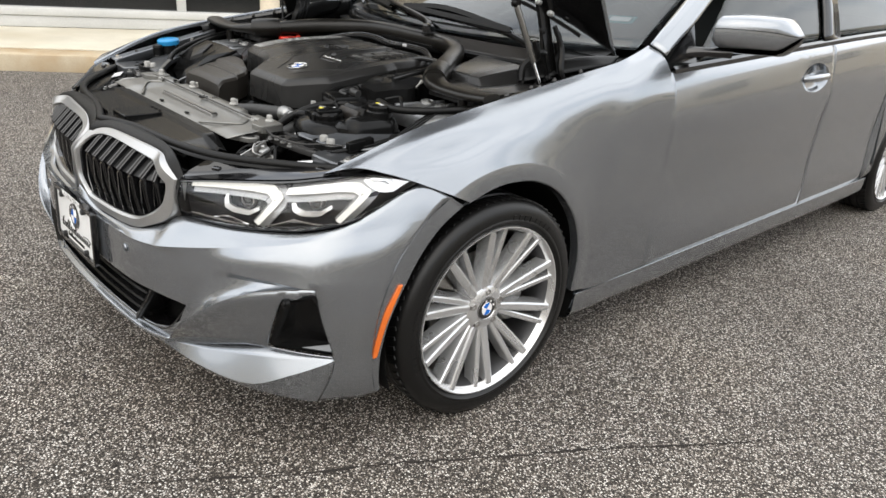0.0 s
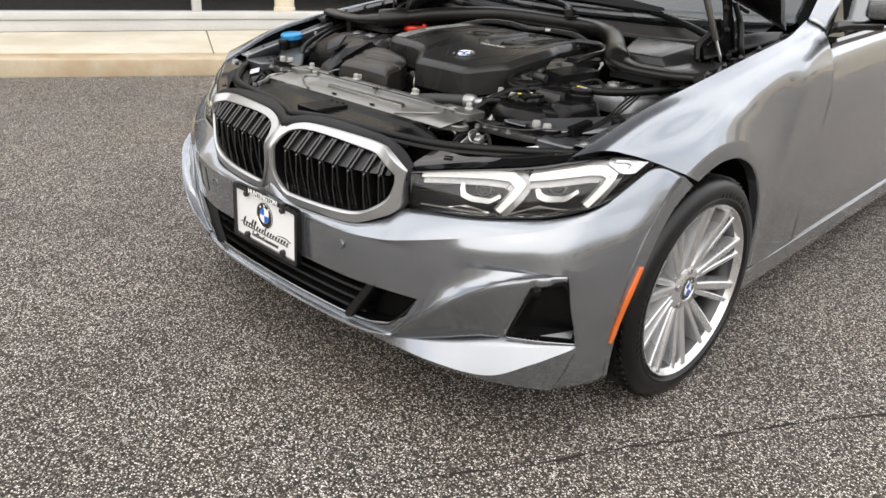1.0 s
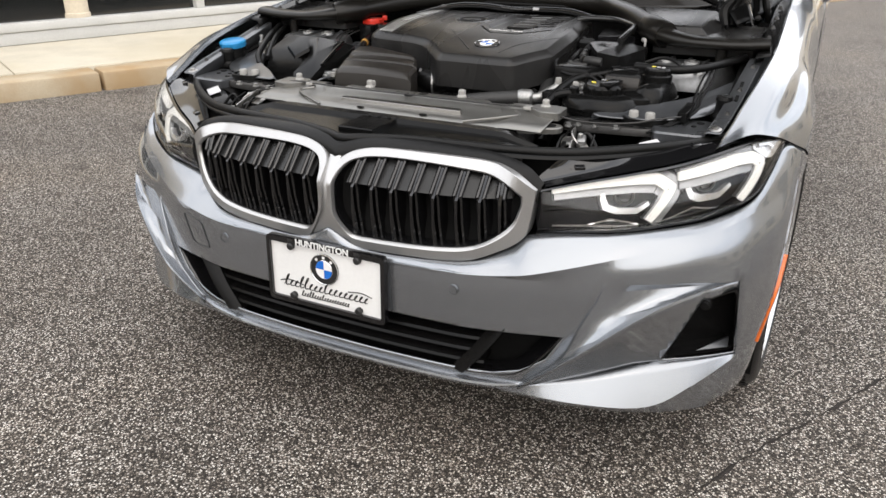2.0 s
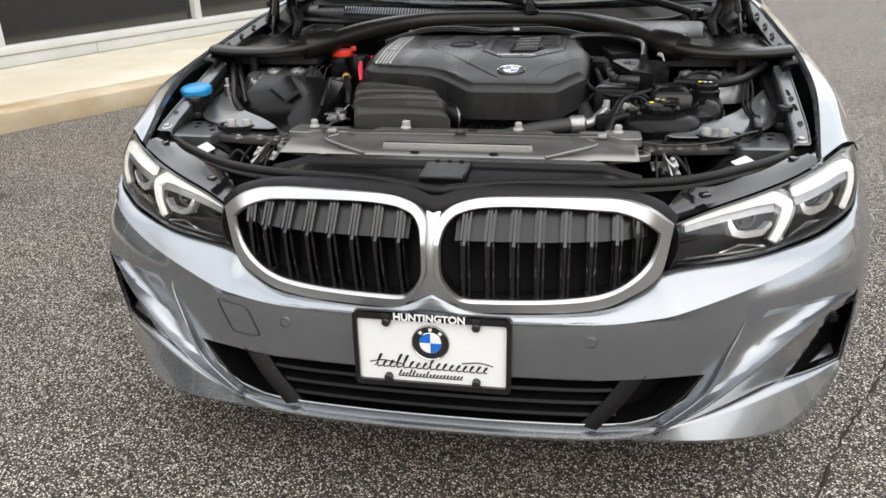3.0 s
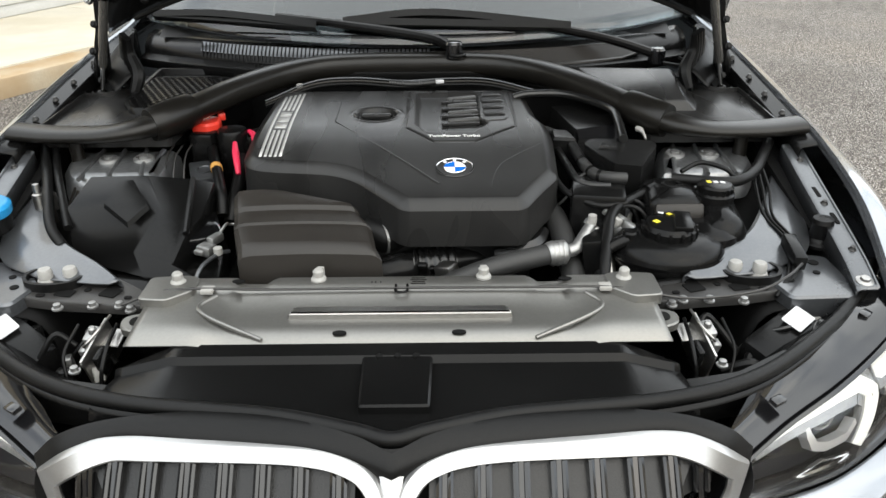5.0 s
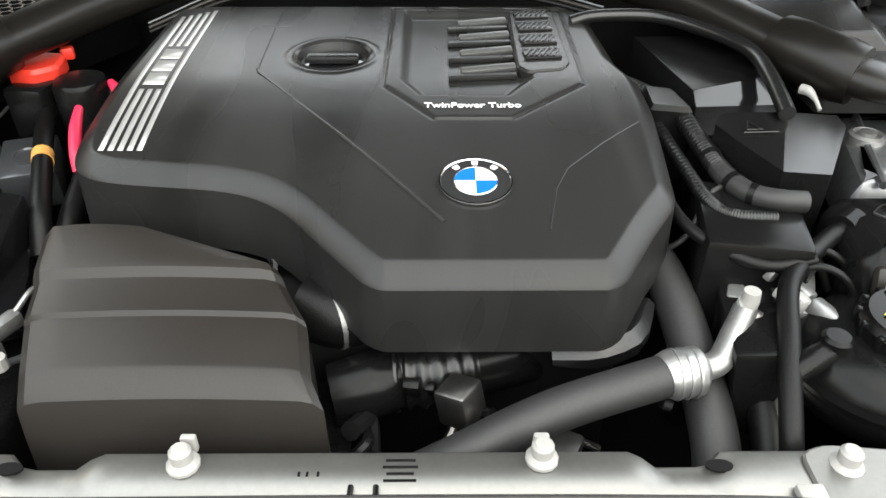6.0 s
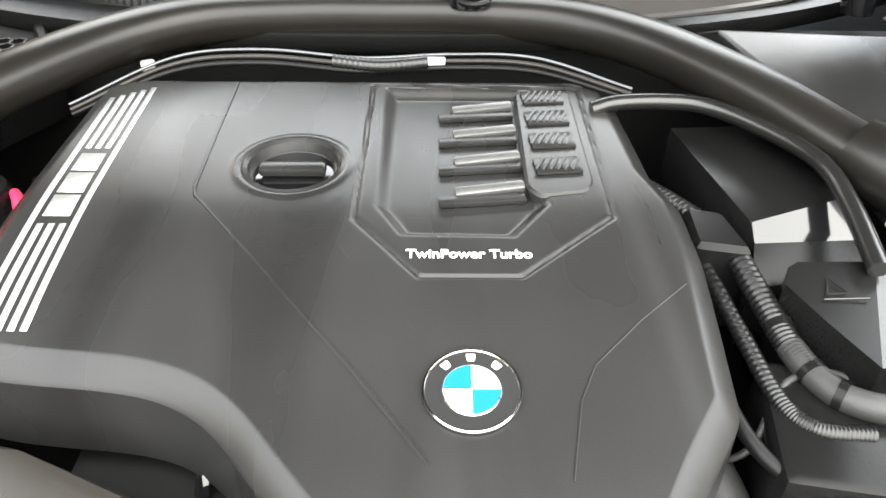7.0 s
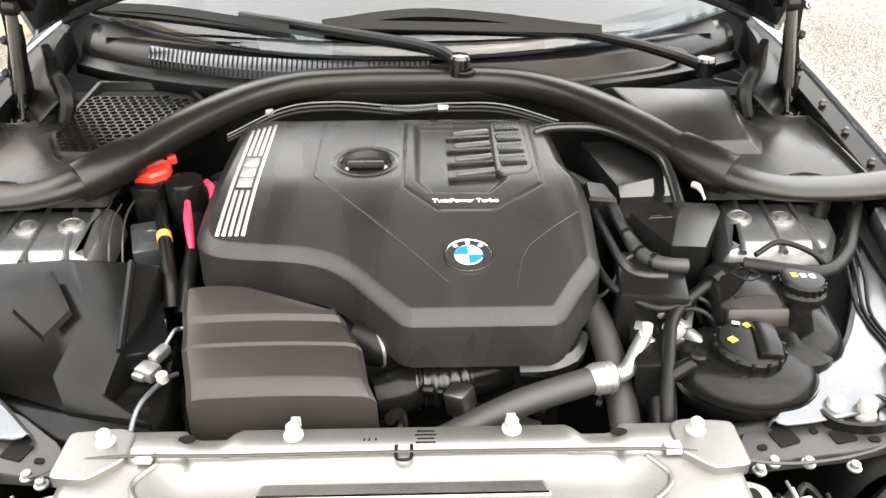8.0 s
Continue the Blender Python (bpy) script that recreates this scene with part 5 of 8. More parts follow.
# ---- wheels ----
wheel = new("wheel")
wheel.parent = car
wheel["label"] = "silver multi-spoke alloy wheel with low-profile tyre"
WM = pose(0, 0, 0, 0, 90, 0)


def wlathe(name, prof, material, parent, label="", seg=72):
    b = BM()
    lathe(b, prof, WM, seg, caps=prof[-1][0] < 1e-6)
    return part(name, b, material, parent, label, 35)


R = .335
wlathe("tyre", [(.258, -.235), (.285, -.238), (.315, -.228), (.328, -.212), (R, -.195), (R, -.155), (R - .006, -.152), (R - .006, -.148), (R, -.145), (R, -.115), (R - .006, -.112), (R - .006, -.108), (R, -.105), (R, -.07), (R - .006, -.067), (R - .006, -.062), (R, -.059), (R - .002, -.030), (.327, -.012), (.312, .000), (.290, .0045), (.282, .0035), (.279, .0055), (.274, .0055), (.272, .002), (.264, -.003), (.258, -.012)], TYRE, wheel, "black low-profile tyre", 96)
b = BM()
for k in range(72):
    a = 2 * math.pi * k / 72
    m = WM @ pose(0, 0, 0, 0, 0, math.degrees(a)) @ Matrix.Translation((R - .0005, 0, -.036)) @ pose(0, 0, 0, 24, 0, 0)
    bmesh.ops.create_cube(b, size=1, matrix=m @ Matrix.Diagonal((.004, .010, .036, 1)))
tagged(part("tread", b, TYRE, wheel), kind="stuff")
random.seed(3)
for a0, cnt, r0 in ((20, 9, .288), (140, 8, .288), (255, 9, .288)):
    b = BM()
    for k in range(cnt):
        m = WM @ pose(0, 0, 0, 0, 0, a0 + 4.6 * k) @ Matrix.Translation((r0, 0, .0048))
        bmesh.ops.create_cube(b, size=1, matrix=m @ Matrix.Diagonal((.014 * random.uniform(.8, 1.1), .010 * random.uniform(.6, 1.2), .0016, 1)))
    tagged(part("sidewall_marking", b, TYRE, wheel), kind="stuff")
wlathe("barrel", [(.262, -.225), (.250, -.215), (.238, -.16), (.232, -.09), (.236, -.04), (.2445, -.018)], BARREL, wheel, "grey inside of the rim")
rim = wlathe("rim", [(.243, -.022), (.246, -.016), (.252, -.006), (.2575, .001), (.2605, .001), (.2615, -.004), (.2615, -.014)], RIM, wheel, "silver alloy rim")
# ten pairs of slender spokes
for k in range(10):
    for side in (-1, 1):
        b = BM()
        rows = []
        a0 = 2 * math.pi * k / 10
        for j, t in enumerate((0, .08, .2, .4, .7, .9, 1.0)):
            r = .040 + (.250 - .040) * t
            off = side * float(np.interp(t, [0, .22, 1], [.0055, .0095, .0255]))
            w = float(np.interp(t, [0, .3, .8, 1], [.0095, .0130, .0135, .0110] if side > 0 else [.0060, .0090, .0092, .0075]))
            foot = float(np.interp(t, [0, .15, .4, 1], [.018, .009, .0050, .0040]))
            zt = float(np.interp(t, [0, .25, .55, 1], [-.036, -.030, -.020, -.004])) - (0 if side > 0 else .004)
            def P(du, dz):
                return WM @ (pose(0, 0, 0, 0, 0, math.degrees(a0)) @ V(r, off + du, zt + dz))
            rows.append([P(-w - foot, -.042), P(-w - foot * .35, -.014), P(-w, -.003), P(-w * .6, .0), P(w * .6, .0), P(w, -.003), P(w + foot * .35, -.014), P(w + foot, -.042)])
        vs = grid(b, rows, closed=True)
        part("spoke", b, RIM, rim, "", 18)
wlathe("hub", [(.070, -.07), (.068, -.036), (.055, -.028), (.038, -.026), (.036, -.030), (.0, -.030)], RIM, rim, "", 40)
roundel(rim, WM @ Matrix.Translation((0, 0, -.0285)) @ pose(0, 0, 0, 0, 0, 60), .034, "centre_cap")
for k in range(5):
    a = 2 * math.pi * (k + .5) / 5
    b = BM()
    lathe(b, [(.012, -.05), (.012, -.034), (.010, -.030), (.006, -.031), (0, -.034)], WM @ Matrix.Translation((.053 * math.cos(a), .053 * math.sin(a), .004)), 6)
    part("wheel_bolt", b, STEEL, rim)
wlathe("brake_disc", [(.165, -.100), (.165, -.085), (.095, -.085), (.090, -.075), (.0, -.075)], STEEL, wheel, "bare steel brake disc", 48)
b = BM()
prism(b, rounded([(.10, -.09), (.178, -.10), (.190, 0), (.178, .10), (.10, .09)], .03), -.12, -.065, .008, m=WM @ pose(0, 0, 0, 0, 0, 90))
part("brake_caliper", b, ALLOY, wheel)
wlathe("brake_backing", [(.225, -.150), (.225, -.148), (.0, -.148)], DARK, wheel, "", 32)
HUBX = .928
wheel.matrix_basis = pose(HUBX, .010, R, 0, 0, -2.6)
for x, y, rz in ((HUBX - .015, REAR, 0), (-HUBX, .010, 177.4), (-HUBX + .015, REAR, 180)):
    copy_thing(wheel, pose(x, y, R, 0, 0, rz)).parent = car


def arch_liner(y0):
    def build(b):
        rows = []
        for k in range(25):
            a = math.pi * (1.12 - 1.24 * k / 24)
            p = V(0, y0 + .03 + .395 * math.cos(a), .335 + .395 * math.sin(a))
            rows.append([V(.905, p.y, p.z), V(.80, p.y, p.z), V(.60, p.y, p.z)])
        grid(b, rows)
        box(b, (.60, y0, .45), (.02, .60, .40), 0)
    return build


for y0 in (0.0, REAR):
    side_pair("arch_liner", arch_liner(y0), DARK, car, "black wheel arch liner", 40, 0)
bm = BM()
box(bm, (0, 1.95, .20), (1.5, 3.2, .05), .01)
box(bm, (0, -.20, .30), (1.0, .8, .05), .01)
part("underbody", bm, DARK, car)


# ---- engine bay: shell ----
# plain near-black panels, shade put into their colour so gaps read dark
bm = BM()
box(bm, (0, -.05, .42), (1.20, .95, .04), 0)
part("bay_floor", bm, DARK, car, "bottom of the engine bay, black to stand in for shade")
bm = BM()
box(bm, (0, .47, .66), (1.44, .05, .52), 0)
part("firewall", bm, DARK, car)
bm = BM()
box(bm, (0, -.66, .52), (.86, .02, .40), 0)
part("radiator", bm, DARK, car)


def apron(b):
    """Inner wing: rail at the top, sloping sheet below it."""
    ys = [-.40, -.30, -.20, -.10, .0, .15, .30, .46]
    z = pchip([-.45, -.2, 0, .3, .5], [.755, .80, .845, .90, .93])
    rail = [V(.775, y, z(y)) for y in ys]
    r1 = [V(.735, y, z(y) - .004) for y in ys]
    r2 = [V(.728, y, z(y) - .05) for y in ys]
    s1 = [V(.62, y, .765 + .02 * y) for y in ys]
    s2 = [V(.56, y, .70) for y in ys]
    s3 = [V(.54, y, .45) for y in ys]
    patch(b, [rail, r1], 30, 3)
    patch(b, [r1, r2, s1, s2, s3], 30, 20)
    bmesh.ops.remove_doubles(b, verts=b.verts, dist=.0005)


# sheet metal coloured near-black, the shade of the gap painted in
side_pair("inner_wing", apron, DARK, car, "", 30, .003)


def rail(b):
    """Pressed strip beside the wing's edge."""
    c0 = [(.742, -.395, .782), (.752, -.32, .800), (.762, -.2, .826), (.770, -.08, .853), (.778, .03, .878)]
    rows = []
    for dx, dz in ((-.019, -.03), (-.018, .002), (-.012, .004), (.012, .004), (.016, .008)):
        rows.append([V(x + dx, y, z + dz) for x, y, z in spline(c0, 25)])
    grid(b, rows)


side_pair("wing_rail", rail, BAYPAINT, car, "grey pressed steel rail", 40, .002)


def rail_back(b):
    """Flange under the wing's edge, its shade put in as black plastic, with its drop towards the tray."""
    edge_ = spline([r[0] for r in FEND[2:8]], 25)
    rows = [[p + V(-.006, 0, -.012) for p in edge_], [p + V(-.009, 0, -.008) for p in edge_], [V(.776, p.y, p.z - .014) for p in edge_], [V(.773, p.y, p.z - .018) for p in edge_], [V(.772, p.y, p.z - .085) for p in edge_]]
    grid(b, rows)


side_pair("rear_wing_rail", rail_back, PLASTIC, car, "", 40, .002)
for sx in (1, -1):
    for x, y, z in ((.762, -.17, .838), (.772, -.03, .869), (.755, -.30, .81), (.789, .12, .921), (.789, .22, .935), (.789, .32, .949), (.789, .44, .966), (.742, -.375, .792)):
        bm = BM()
        big = z < .80
        lathe(bm, [(.014 if big else .007, -.002), (.014 if big else .007, .001), (.008 if big else .005, .003), (.007 if big else .004, .007), (0, .008)], Matrix.Translation((sx * x, y, z)) @ pose(0, 0, 0, 12, 0, 0), 12)
        part("rail_bolt", bm, STEEL if big else CARRIER, car)
    for y, z in ((-.135, .846), (-.215, .829)):
        bm = BM()
        prism(bm, rounded([(-.004, -.016), (.004, -.016), (.004, .016), (-.004, .016)], .003, 3), -.002, .0012, m=Matrix.Translation((sx * .762, y, z)) @ pose(0, 0, 0, 12, 0, 0))
        part("rail_slot", bm, DARK, car)

# sloping grey sheet beside the strut tower
def apron_sheet(b):
    r = [[(.462, -.345, .770), (.515, -.298, .776), (.598, -.232, .784), (.660, -.142, .79), (.735, .0, .81)],
         [(.464, -.347, .788), (.517, -.300, .796), (.600, -.234, .804), (.662, -.144, .809), (.738, .0, .826)],
         [(.485, -.352, .784), (.535, -.315, .790), (.62, -.250, .797), (.68, -.158, .803), (.744, .0, .824)],
         [(.60, -.330, .782), (.690, -.275, .788), (.730, -.19, .798), (.744, -.08, .812), (.752, .03, .828)]]
    patch(b, r, 25, 9)


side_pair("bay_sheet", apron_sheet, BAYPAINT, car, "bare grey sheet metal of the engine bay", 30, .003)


def carrier(b):
    """Bracket plate that carries the front end, with cut-outs."""
    out = rounded([(.405, -.405), (.42, -.355), (.50, -.295), (.56, -.272), (.62, -.300), (.64, -.335), (.62, -.372), (.55, -.388)], .015, 3)
    shell(b, out, [(0, .758), (0, .772), (.002, .775)], bottom=True)


side_pair("front_carrier", carrier, CARRIER, car, "dark coated steel carrier bracket", 40, 0)


def carrier_ring(b):
    out = rounded([(.535, -.352), (.525, -.315), (.56, -.290), (.61, -.292), (.635, -.318), (.62, -.352), (.58, -.362)], .02, 4)
    inn = offset(out, .006)
    grid(b, [[V(x, y, z) for x, y in p] for p, z in ((out, .774), (out, .790), (inn, .790), (inn, .774))], closed=True)


side_pair("carrier_ring", carrier_ring, RUBBER, car, "", 40, 0)


def corner_plate(b):
    out = rounded([(.615, -.405), (.60, -.335), (.645, -.275), (.70, -.255), (.735, -.265), (.735, -.335), (.72, -.40)], .012, 3)
    shell(b, out, [(0, .735), (0, .776), (.004, .780)], bottom=True)
    out = rounded([(.56, -.445), (.60, -.40), (.70, -.395), (.70, -.44), (.63, -.485)], .01, 3)
    shell(b, out, [(0, .66), (0, .725), (.004, .73)], bottom=True)


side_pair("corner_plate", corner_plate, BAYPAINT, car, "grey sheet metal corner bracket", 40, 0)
for sx in (1, -1):
    for x, y, r in ((.665, -.285, .007), (.655, -.315, .006), (.70, -.29, .009), (.69, -.325, .006), (.635, -.35, .007), (.475, -.345, .011), (.505, -.325, .006)):
        bm = BM()
        lathe(bm, [(r, -.001), (r, .0013), (0, .0013)], Matrix.Translation((sx * x, y, .7805 if x > .6 else .7755)), 14)
        part("bracket_hole", bm, DARK, car)
    for x, y, w, d, rz in ((.474, -.362, .030, .026, 18), (.515, -.352, .010, .010, 20), (.548, -.362, .030, .020, 12), (.440, -.378, .012, .008, 10), (.585, -.368, .014, .009, 0)):
        bm = BM()
        prism(bm, rounded([(-w / 2, -d / 2), (w / 2, -d / 2), (w / 2, d / 2), (-w / 2, d / 2)], .002, 2), -.001, .0014, m=Matrix.Translation((sx * x, y, .7755)) @ pose(0, 0, 0, 0, 0, sx * rz))
        part("bracket_slot", bm, DARK, car)
    # carrier bolts with white nuts
    for x, y, z in ((.553, -.322, .776), (.592, -.327, .776)):
        bm = BM()
        lathe(bm, [(.0155, 0), (.0155, .004), (.0135, .008), (.0115, .0085), (.0115, .022), (.0095, .026), (0, .027)], Matrix.Translation((sx * x, y, z)), 12)
        part("carrier_bolt", bm, OFFWHITE, car, "pale zinc flange bolt")
    # rubber stop
    bm = BM()
    m = Matrix.Translation((sx * .737, -.225, .782))
    lathe(bm, [(.026, 0), (.026, .006), (.019, .010), (.016, .016), (.018, .022), (.017, .04), (.019, .044), (.017, .052), (.008, .054), (0, .050)], m, 20)
    part("rubber_stop", bm, RUBBER, car, "black rubber bonnet stop")
    # label on the headlight's back
    bm = BM()
    box(bm, (sx * .607, -.452, .70), (.13, .11, .08), .012, (14, sx * -10, sx * 35))
    part("lamp_back_box", bm, PLASTIC, car)
    bm = BM()
    prism(bm, rounded([(-.022, -.017), (.022, -.017), (.022, .017), (-.022, .017)], .002, 2), 0, .0012, m=Matrix.Translation((sx * .620, -.428, .7545)) @ pose(0, 0, 0, 16, sx * -10, sx * 38))
    part("lamp_label", bm, LABEL, car, "white printed label")
    bm = BM()
    lathe(bm, [(.016, -.01), (.016, .0), (.012, .003), (0, .003)], Matrix.Translation((sx * .662, -.392, .742)) @ pose(0, 0, 0, 15, 0, 0), 18)
    part("lamp_plug", bm, OFFWHITE, car)
    # ribbed connector below the stop
    for k in range(6):
        bm = BM()
        x0 = .675 + .011 * k
        tube(bm, [(sx * x0, -.345 + .004 * k, .772), (sx * (x0 + .004), -.375, .765), (sx * (x0 + .004), -.405 + .006 * k, .745)], .0022, 6, 8)
        part("cable_rib", bm, PLASTIC, car)

# ---- front panel, air guide and seals ----
slam = new("front_panel")
slam.parent = car
slam["label"] = "pressed aluminium panel across the front of the bay"
bm = BM()
RZ = .7945
rows = []
for y, z in ((-.350, RZ - .02), (-.352, RZ), (-.356, RZ + .003), (-.384, RZ + .003), (-.390, RZ - .001), (-.394, RZ - .003), (-.414, RZ - .006), (-.440, RZ - .008), (-.466, RZ - .010), (-.520, RZ - .016)):
    r = []
    for k in range(81):
        x = -.395 + .79 * k / 80
        zz, yy = z, y
        ax = abs(x)
        if y > -.393:
            dip = max(0.0, min(1.0, (.032 - abs(ax - .235)) / .012))
            yy -= .010 * dip if y > -.357 else 0
            zz -= .006 * dip
        if y < -.40:
            dish = max(0.0, min(1.0, (.300 - ax) / .04)) * max(0.0, min(1.0, (-.40 - y) / .02))
            zz -= .008 * dish
        r.append(V(x, yy, zz))
    rows.append(r)
grid(bm, rows)
part("sheet", bm, SHIELD, slam, "pressed bright aluminium sheet", 40, .002)
# embossed bar; lighter steel puts its white highlight into the colour
bm = BM()
shell(bm, rounded([(-.172, -.4535), (.172, -.4535), (.164, -.428), (-.164, -.428)], .004, 3), [(0, RZ - .022), (.002, RZ - .009), (.006, RZ - .006)])
part("raised_bar", bm, STEEL, slam, "raised bar in lighter steel for its highlight")
for sx in (1, -1):
    bm = BM()
    shell(bm, rounded([(sx * .405, -.425), (sx * .405, -.356), (sx * .345, -.350), (sx * .325, -.358), (sx * .325, -.400), (sx * .36, -.43)][::sx], .008, 3), [(0, RZ - .012), (0, RZ + .005), (.002, RZ + .0065)])
    part("end_tab", bm, SHIELD, slam)
    bm = BM()
    tube(bm, [(sx * .29, -.40, RZ - .004), (sx * .31, -.43, RZ - .006), (sx * .285, -.46, RZ - .008), (sx * .20, -.505, RZ - .018)], .0035, 8, 16)
    part("bead", bm, SHIELD, slam)
    # bracket with an oblong opening at each end
    out = rounded([(sx * .330, -.505), (sx * .345, -.435), (sx * .40, -.428), (sx * .425, -.440), (sx * .42, -.470), (sx * .375, -.490)][::sx], .012, 4)
    bm = BM()
    shell(bm, out, [(0, .765), (0, .776), (.002, .778)])
    part("end_bracket", bm, SHIELD, slam)
    bm = BM()
    shell(bm, rounded([(sx * .358, -.478), (sx * .362, -.448), (sx * .408, -.440), (sx * .41, -.462)][::sx], .012, 4), [(0, .775), (0, .7795), (.002, .780)])
    part("opening", bm, DARK, slam)
for x, y in ((-.357, -.372), (-.134, -.366), (.131, -.362), (.355, -.370)):
    bm = BM()
    lathe(bm, [(.0125, 0), (.0125, .003), (.010, .006), (.0085, .007), (.0085, .016), (.006, .019), (0, .0195)], Matrix.Translation((x, y, RZ + .004)), 12)
    part("panel_bolt", bm, OFFWHITE, slam, "pale zinc bolt")
for x in (-.132, .131):
    bm = BM()
    box(bm, (x, -.352, RZ + .012), (.012, .006, .016), .002)
    part("tab", bm, OFFWHITE, slam)
for x in (-.304, .320):
    bm = BM()
    box(bm, (x, -.396, RZ + .004), (.020, .018, .008), .002)
    part("cable_clip", bm, OFFWHITE, slam)
bm = BM()
tube(bm, [(-.009, -.385, RZ + .004), (-.009, -.402, RZ + .003), (-.004, -.406, RZ + .003), (.004, -.406, RZ + .003), (.009, -.402, RZ + .003), (.009, -.385, RZ + .004)], .0022, 8, 20)
part("centre_clip", bm, PLASTIC, slam)
for x, y, ry in ((-.262, -.368, .006), (.262, -.368, .006), (-.088, -.49, .004), (.088, -.49, .004)):
    bm = BM()
    lathe(bm, [(.008, -.001), (.008, .0012), (0, .0012)], Matrix.Translation((x, y, RZ + .003 if y > -.4 else RZ - .017)) @ Matrix.Diagonal((1.3, .7, 1, 1)), 14)
    part("hole", bm, DARK, slam)
for k, w in enumerate((.022, .026, .020, .024)):
    bm = BM()
    box(bm, (.026, -.362 - .006 * k, RZ + .0032), (w, .0022, .0010))
    part("stamped_mark", bm, FLAP, slam)
for x in (-.048, -.042, -.034):
    bm = BM()
    box(bm, (x, -.374, RZ + .0032), (.0018, .004, .0010))
    part("stamped_mark", bm, FLAP, slam)
# bonnet release cable across the panel
bm = BM()
tube(bm, [(-.44, -.405, .778), (-.36, -.398, RZ + .006), (-.2, -.396, RZ + .004), (0, -.395, RZ + .004), (.2, -.396, RZ + .004), (.33, -.402, RZ + .006), (.45, -.412, .785), (.56, -.40, .79), (.62, -.37, .80), (.66, -.33, .80)], .0022, 8, 60)
part("release_cable", bm, CARRIER, car, "thin dark bonnet release cable")

guide = new("air_guide")
guide.parent = car
guide["label"] = "matt black plastic air guide behind the grilles"
bm = BM()
cols = []
for k in range(61):
    x = -.40 + .80 * k / 60
    ax = abs(x)
    end = max(0, (ax - .32) / .08)
    yf = -.655 + .22 * max(0, ax - .22) ** 1.3 - (.035 * math.exp(-(ax / .05) ** 2))
    cols.append([V(x, -.512 - .01 * end, .768 - .03 * end), V(x, -.515 - .01 * end, .776 - .03 * end), V(x, -.545, .776 - .02 * end), V(x, -.553, .767 - .02 * end), V(x, -.60 + .02 * end, .764 - .01 * end), V(x, yf, .760), V(x, yf - .012, .745)])
grid(bm, list(zip(*cols)))
part("panel", bm, PLASTIC, guide, "", 40, .003)
bm = BM()
shell(bm, rounded([(-.050, -.528), (.050, -.528), (.046, -.655), (-.046, -.655)][::-1], .004, 3), [(0, .755), (0, .772), (.003, .7745)])
part("latch_cover", bm, PLASTIC, guide)
for x in (-.026, 0, .026):
    bm = BM()
    lathe(bm, [(.005, 0), (.005, .002), (.003, .0025), (0, .001)], Matrix.Translation((x, -.545, .7745)), 10)
    part("clip", bm, DARK, guide)
for sgn in (1, -1):
    bm = BM()
    shell(bm, rounded([(sgn * .36, -.58), (sgn * .36, -.62), (sgn * .50, -.585), (sgn * .58, -.52), (sgn * .57, -.50), (sgn * .48, -.555)][::-sgn], .008, 3), [(0, .70), (0, .748), (.003, .751)])
    part("side_shelf", bm, PLASTIC, guide)

# rubber seal along the front of the opening
SEAL = [(-.815, -.275, .775), (-.74, -.365, .768), (-.644, -.462, .765), (-.50, -.572, .764), (-.36, -.630, .766), (-.16, -.662, .768), (-.05, -.690, .765), (0, -.705, .763), (.05, -.690, .765), (.16, -.664, .768), (.36, -.636, .766), (.50, -.583, .764), (.644, -.470, .765), (.74, -.372, .768), (.81, -.285, .775)]
bm = BM()
tube(bm, SEAL, .0105, 12, 120)
part("bay_seal", bm, RUBBER, car, "round black rubber seal")
bm = BM()
c = spline(SEAL, 120)
grid(bm, [[p + V(0, -.013, -.004) for p in c], [p + V(0, -.016, -.012) for p in c], [p + V(0, .03, -.02) for p in c], [p + V(0, .05, -.03) for p in c]])
part("seal_carrier", bm, PLASTIC, car, "", 40, .002)

# black moulding over the grilles
bm = BM()
for sx in (1, -1):
    path = [(sx * .462, -.675, .715), (sx * .425, -.672, .745), (sx * .36, -.662, .760), (sx * .25, -.658, .768), (sx * .13, -.672, .771), (sx * .06, -.695, .766), (sx * .0, -.722, .752)]
    p = spline(path, 41)
    q = spline([(sx * .455, -.690, .700), (sx * .412, -.694, .742), (sx * .35, -.682, .757), (sx * .25, -.694, .762), (sx * .12, -.709, .762), (sx * .055, -.722, .754), (0, -.740, .740)], 41)
    rows = [[a.lerp(b_, t) + V(0, 0, h) for a, b_ in zip(p, q)] for t, h in ((-.30, -.02), (-.20, -.002), (0, .004), (.4, .004), (.8, .001), (1.0, -.004), (1.05, -.02))]
    grid(bm, rows)
bmesh.ops.remove_doubles(bm, verts=bm.verts, dist=.0005)
part("grille_moulding", bm, RUBBER, car, "black rubber moulding over the grilles", 50)


# black strips over the headlights
def lamp_strip(b):
    t = [Vector(p) + V(-.002, .004, .003) for p in HT[:5]]
    m1 = [p + V(-.018, .022, .008) for p in t]
    s = [V(.470, -.618, .752), V(.52, -.572, .757), V(.59, -.515, .760), (V(.66, -.452, .764)), V(.738, -.400, .772)]
    patch(b, [t, m1, s], 37, 7)
    # small raised clips
    box(b, (.515, -.612, .742), (.022, .014, .008), .002, (10, 0, 30))
    box(b, (.715, -.440, .770), (.022, .014, .008), .002, (10, 0, 40))


side_pair("lamp_strip", lamp_strip, GLOSS, car, "gloss black strip over the headlight", 40, 0)


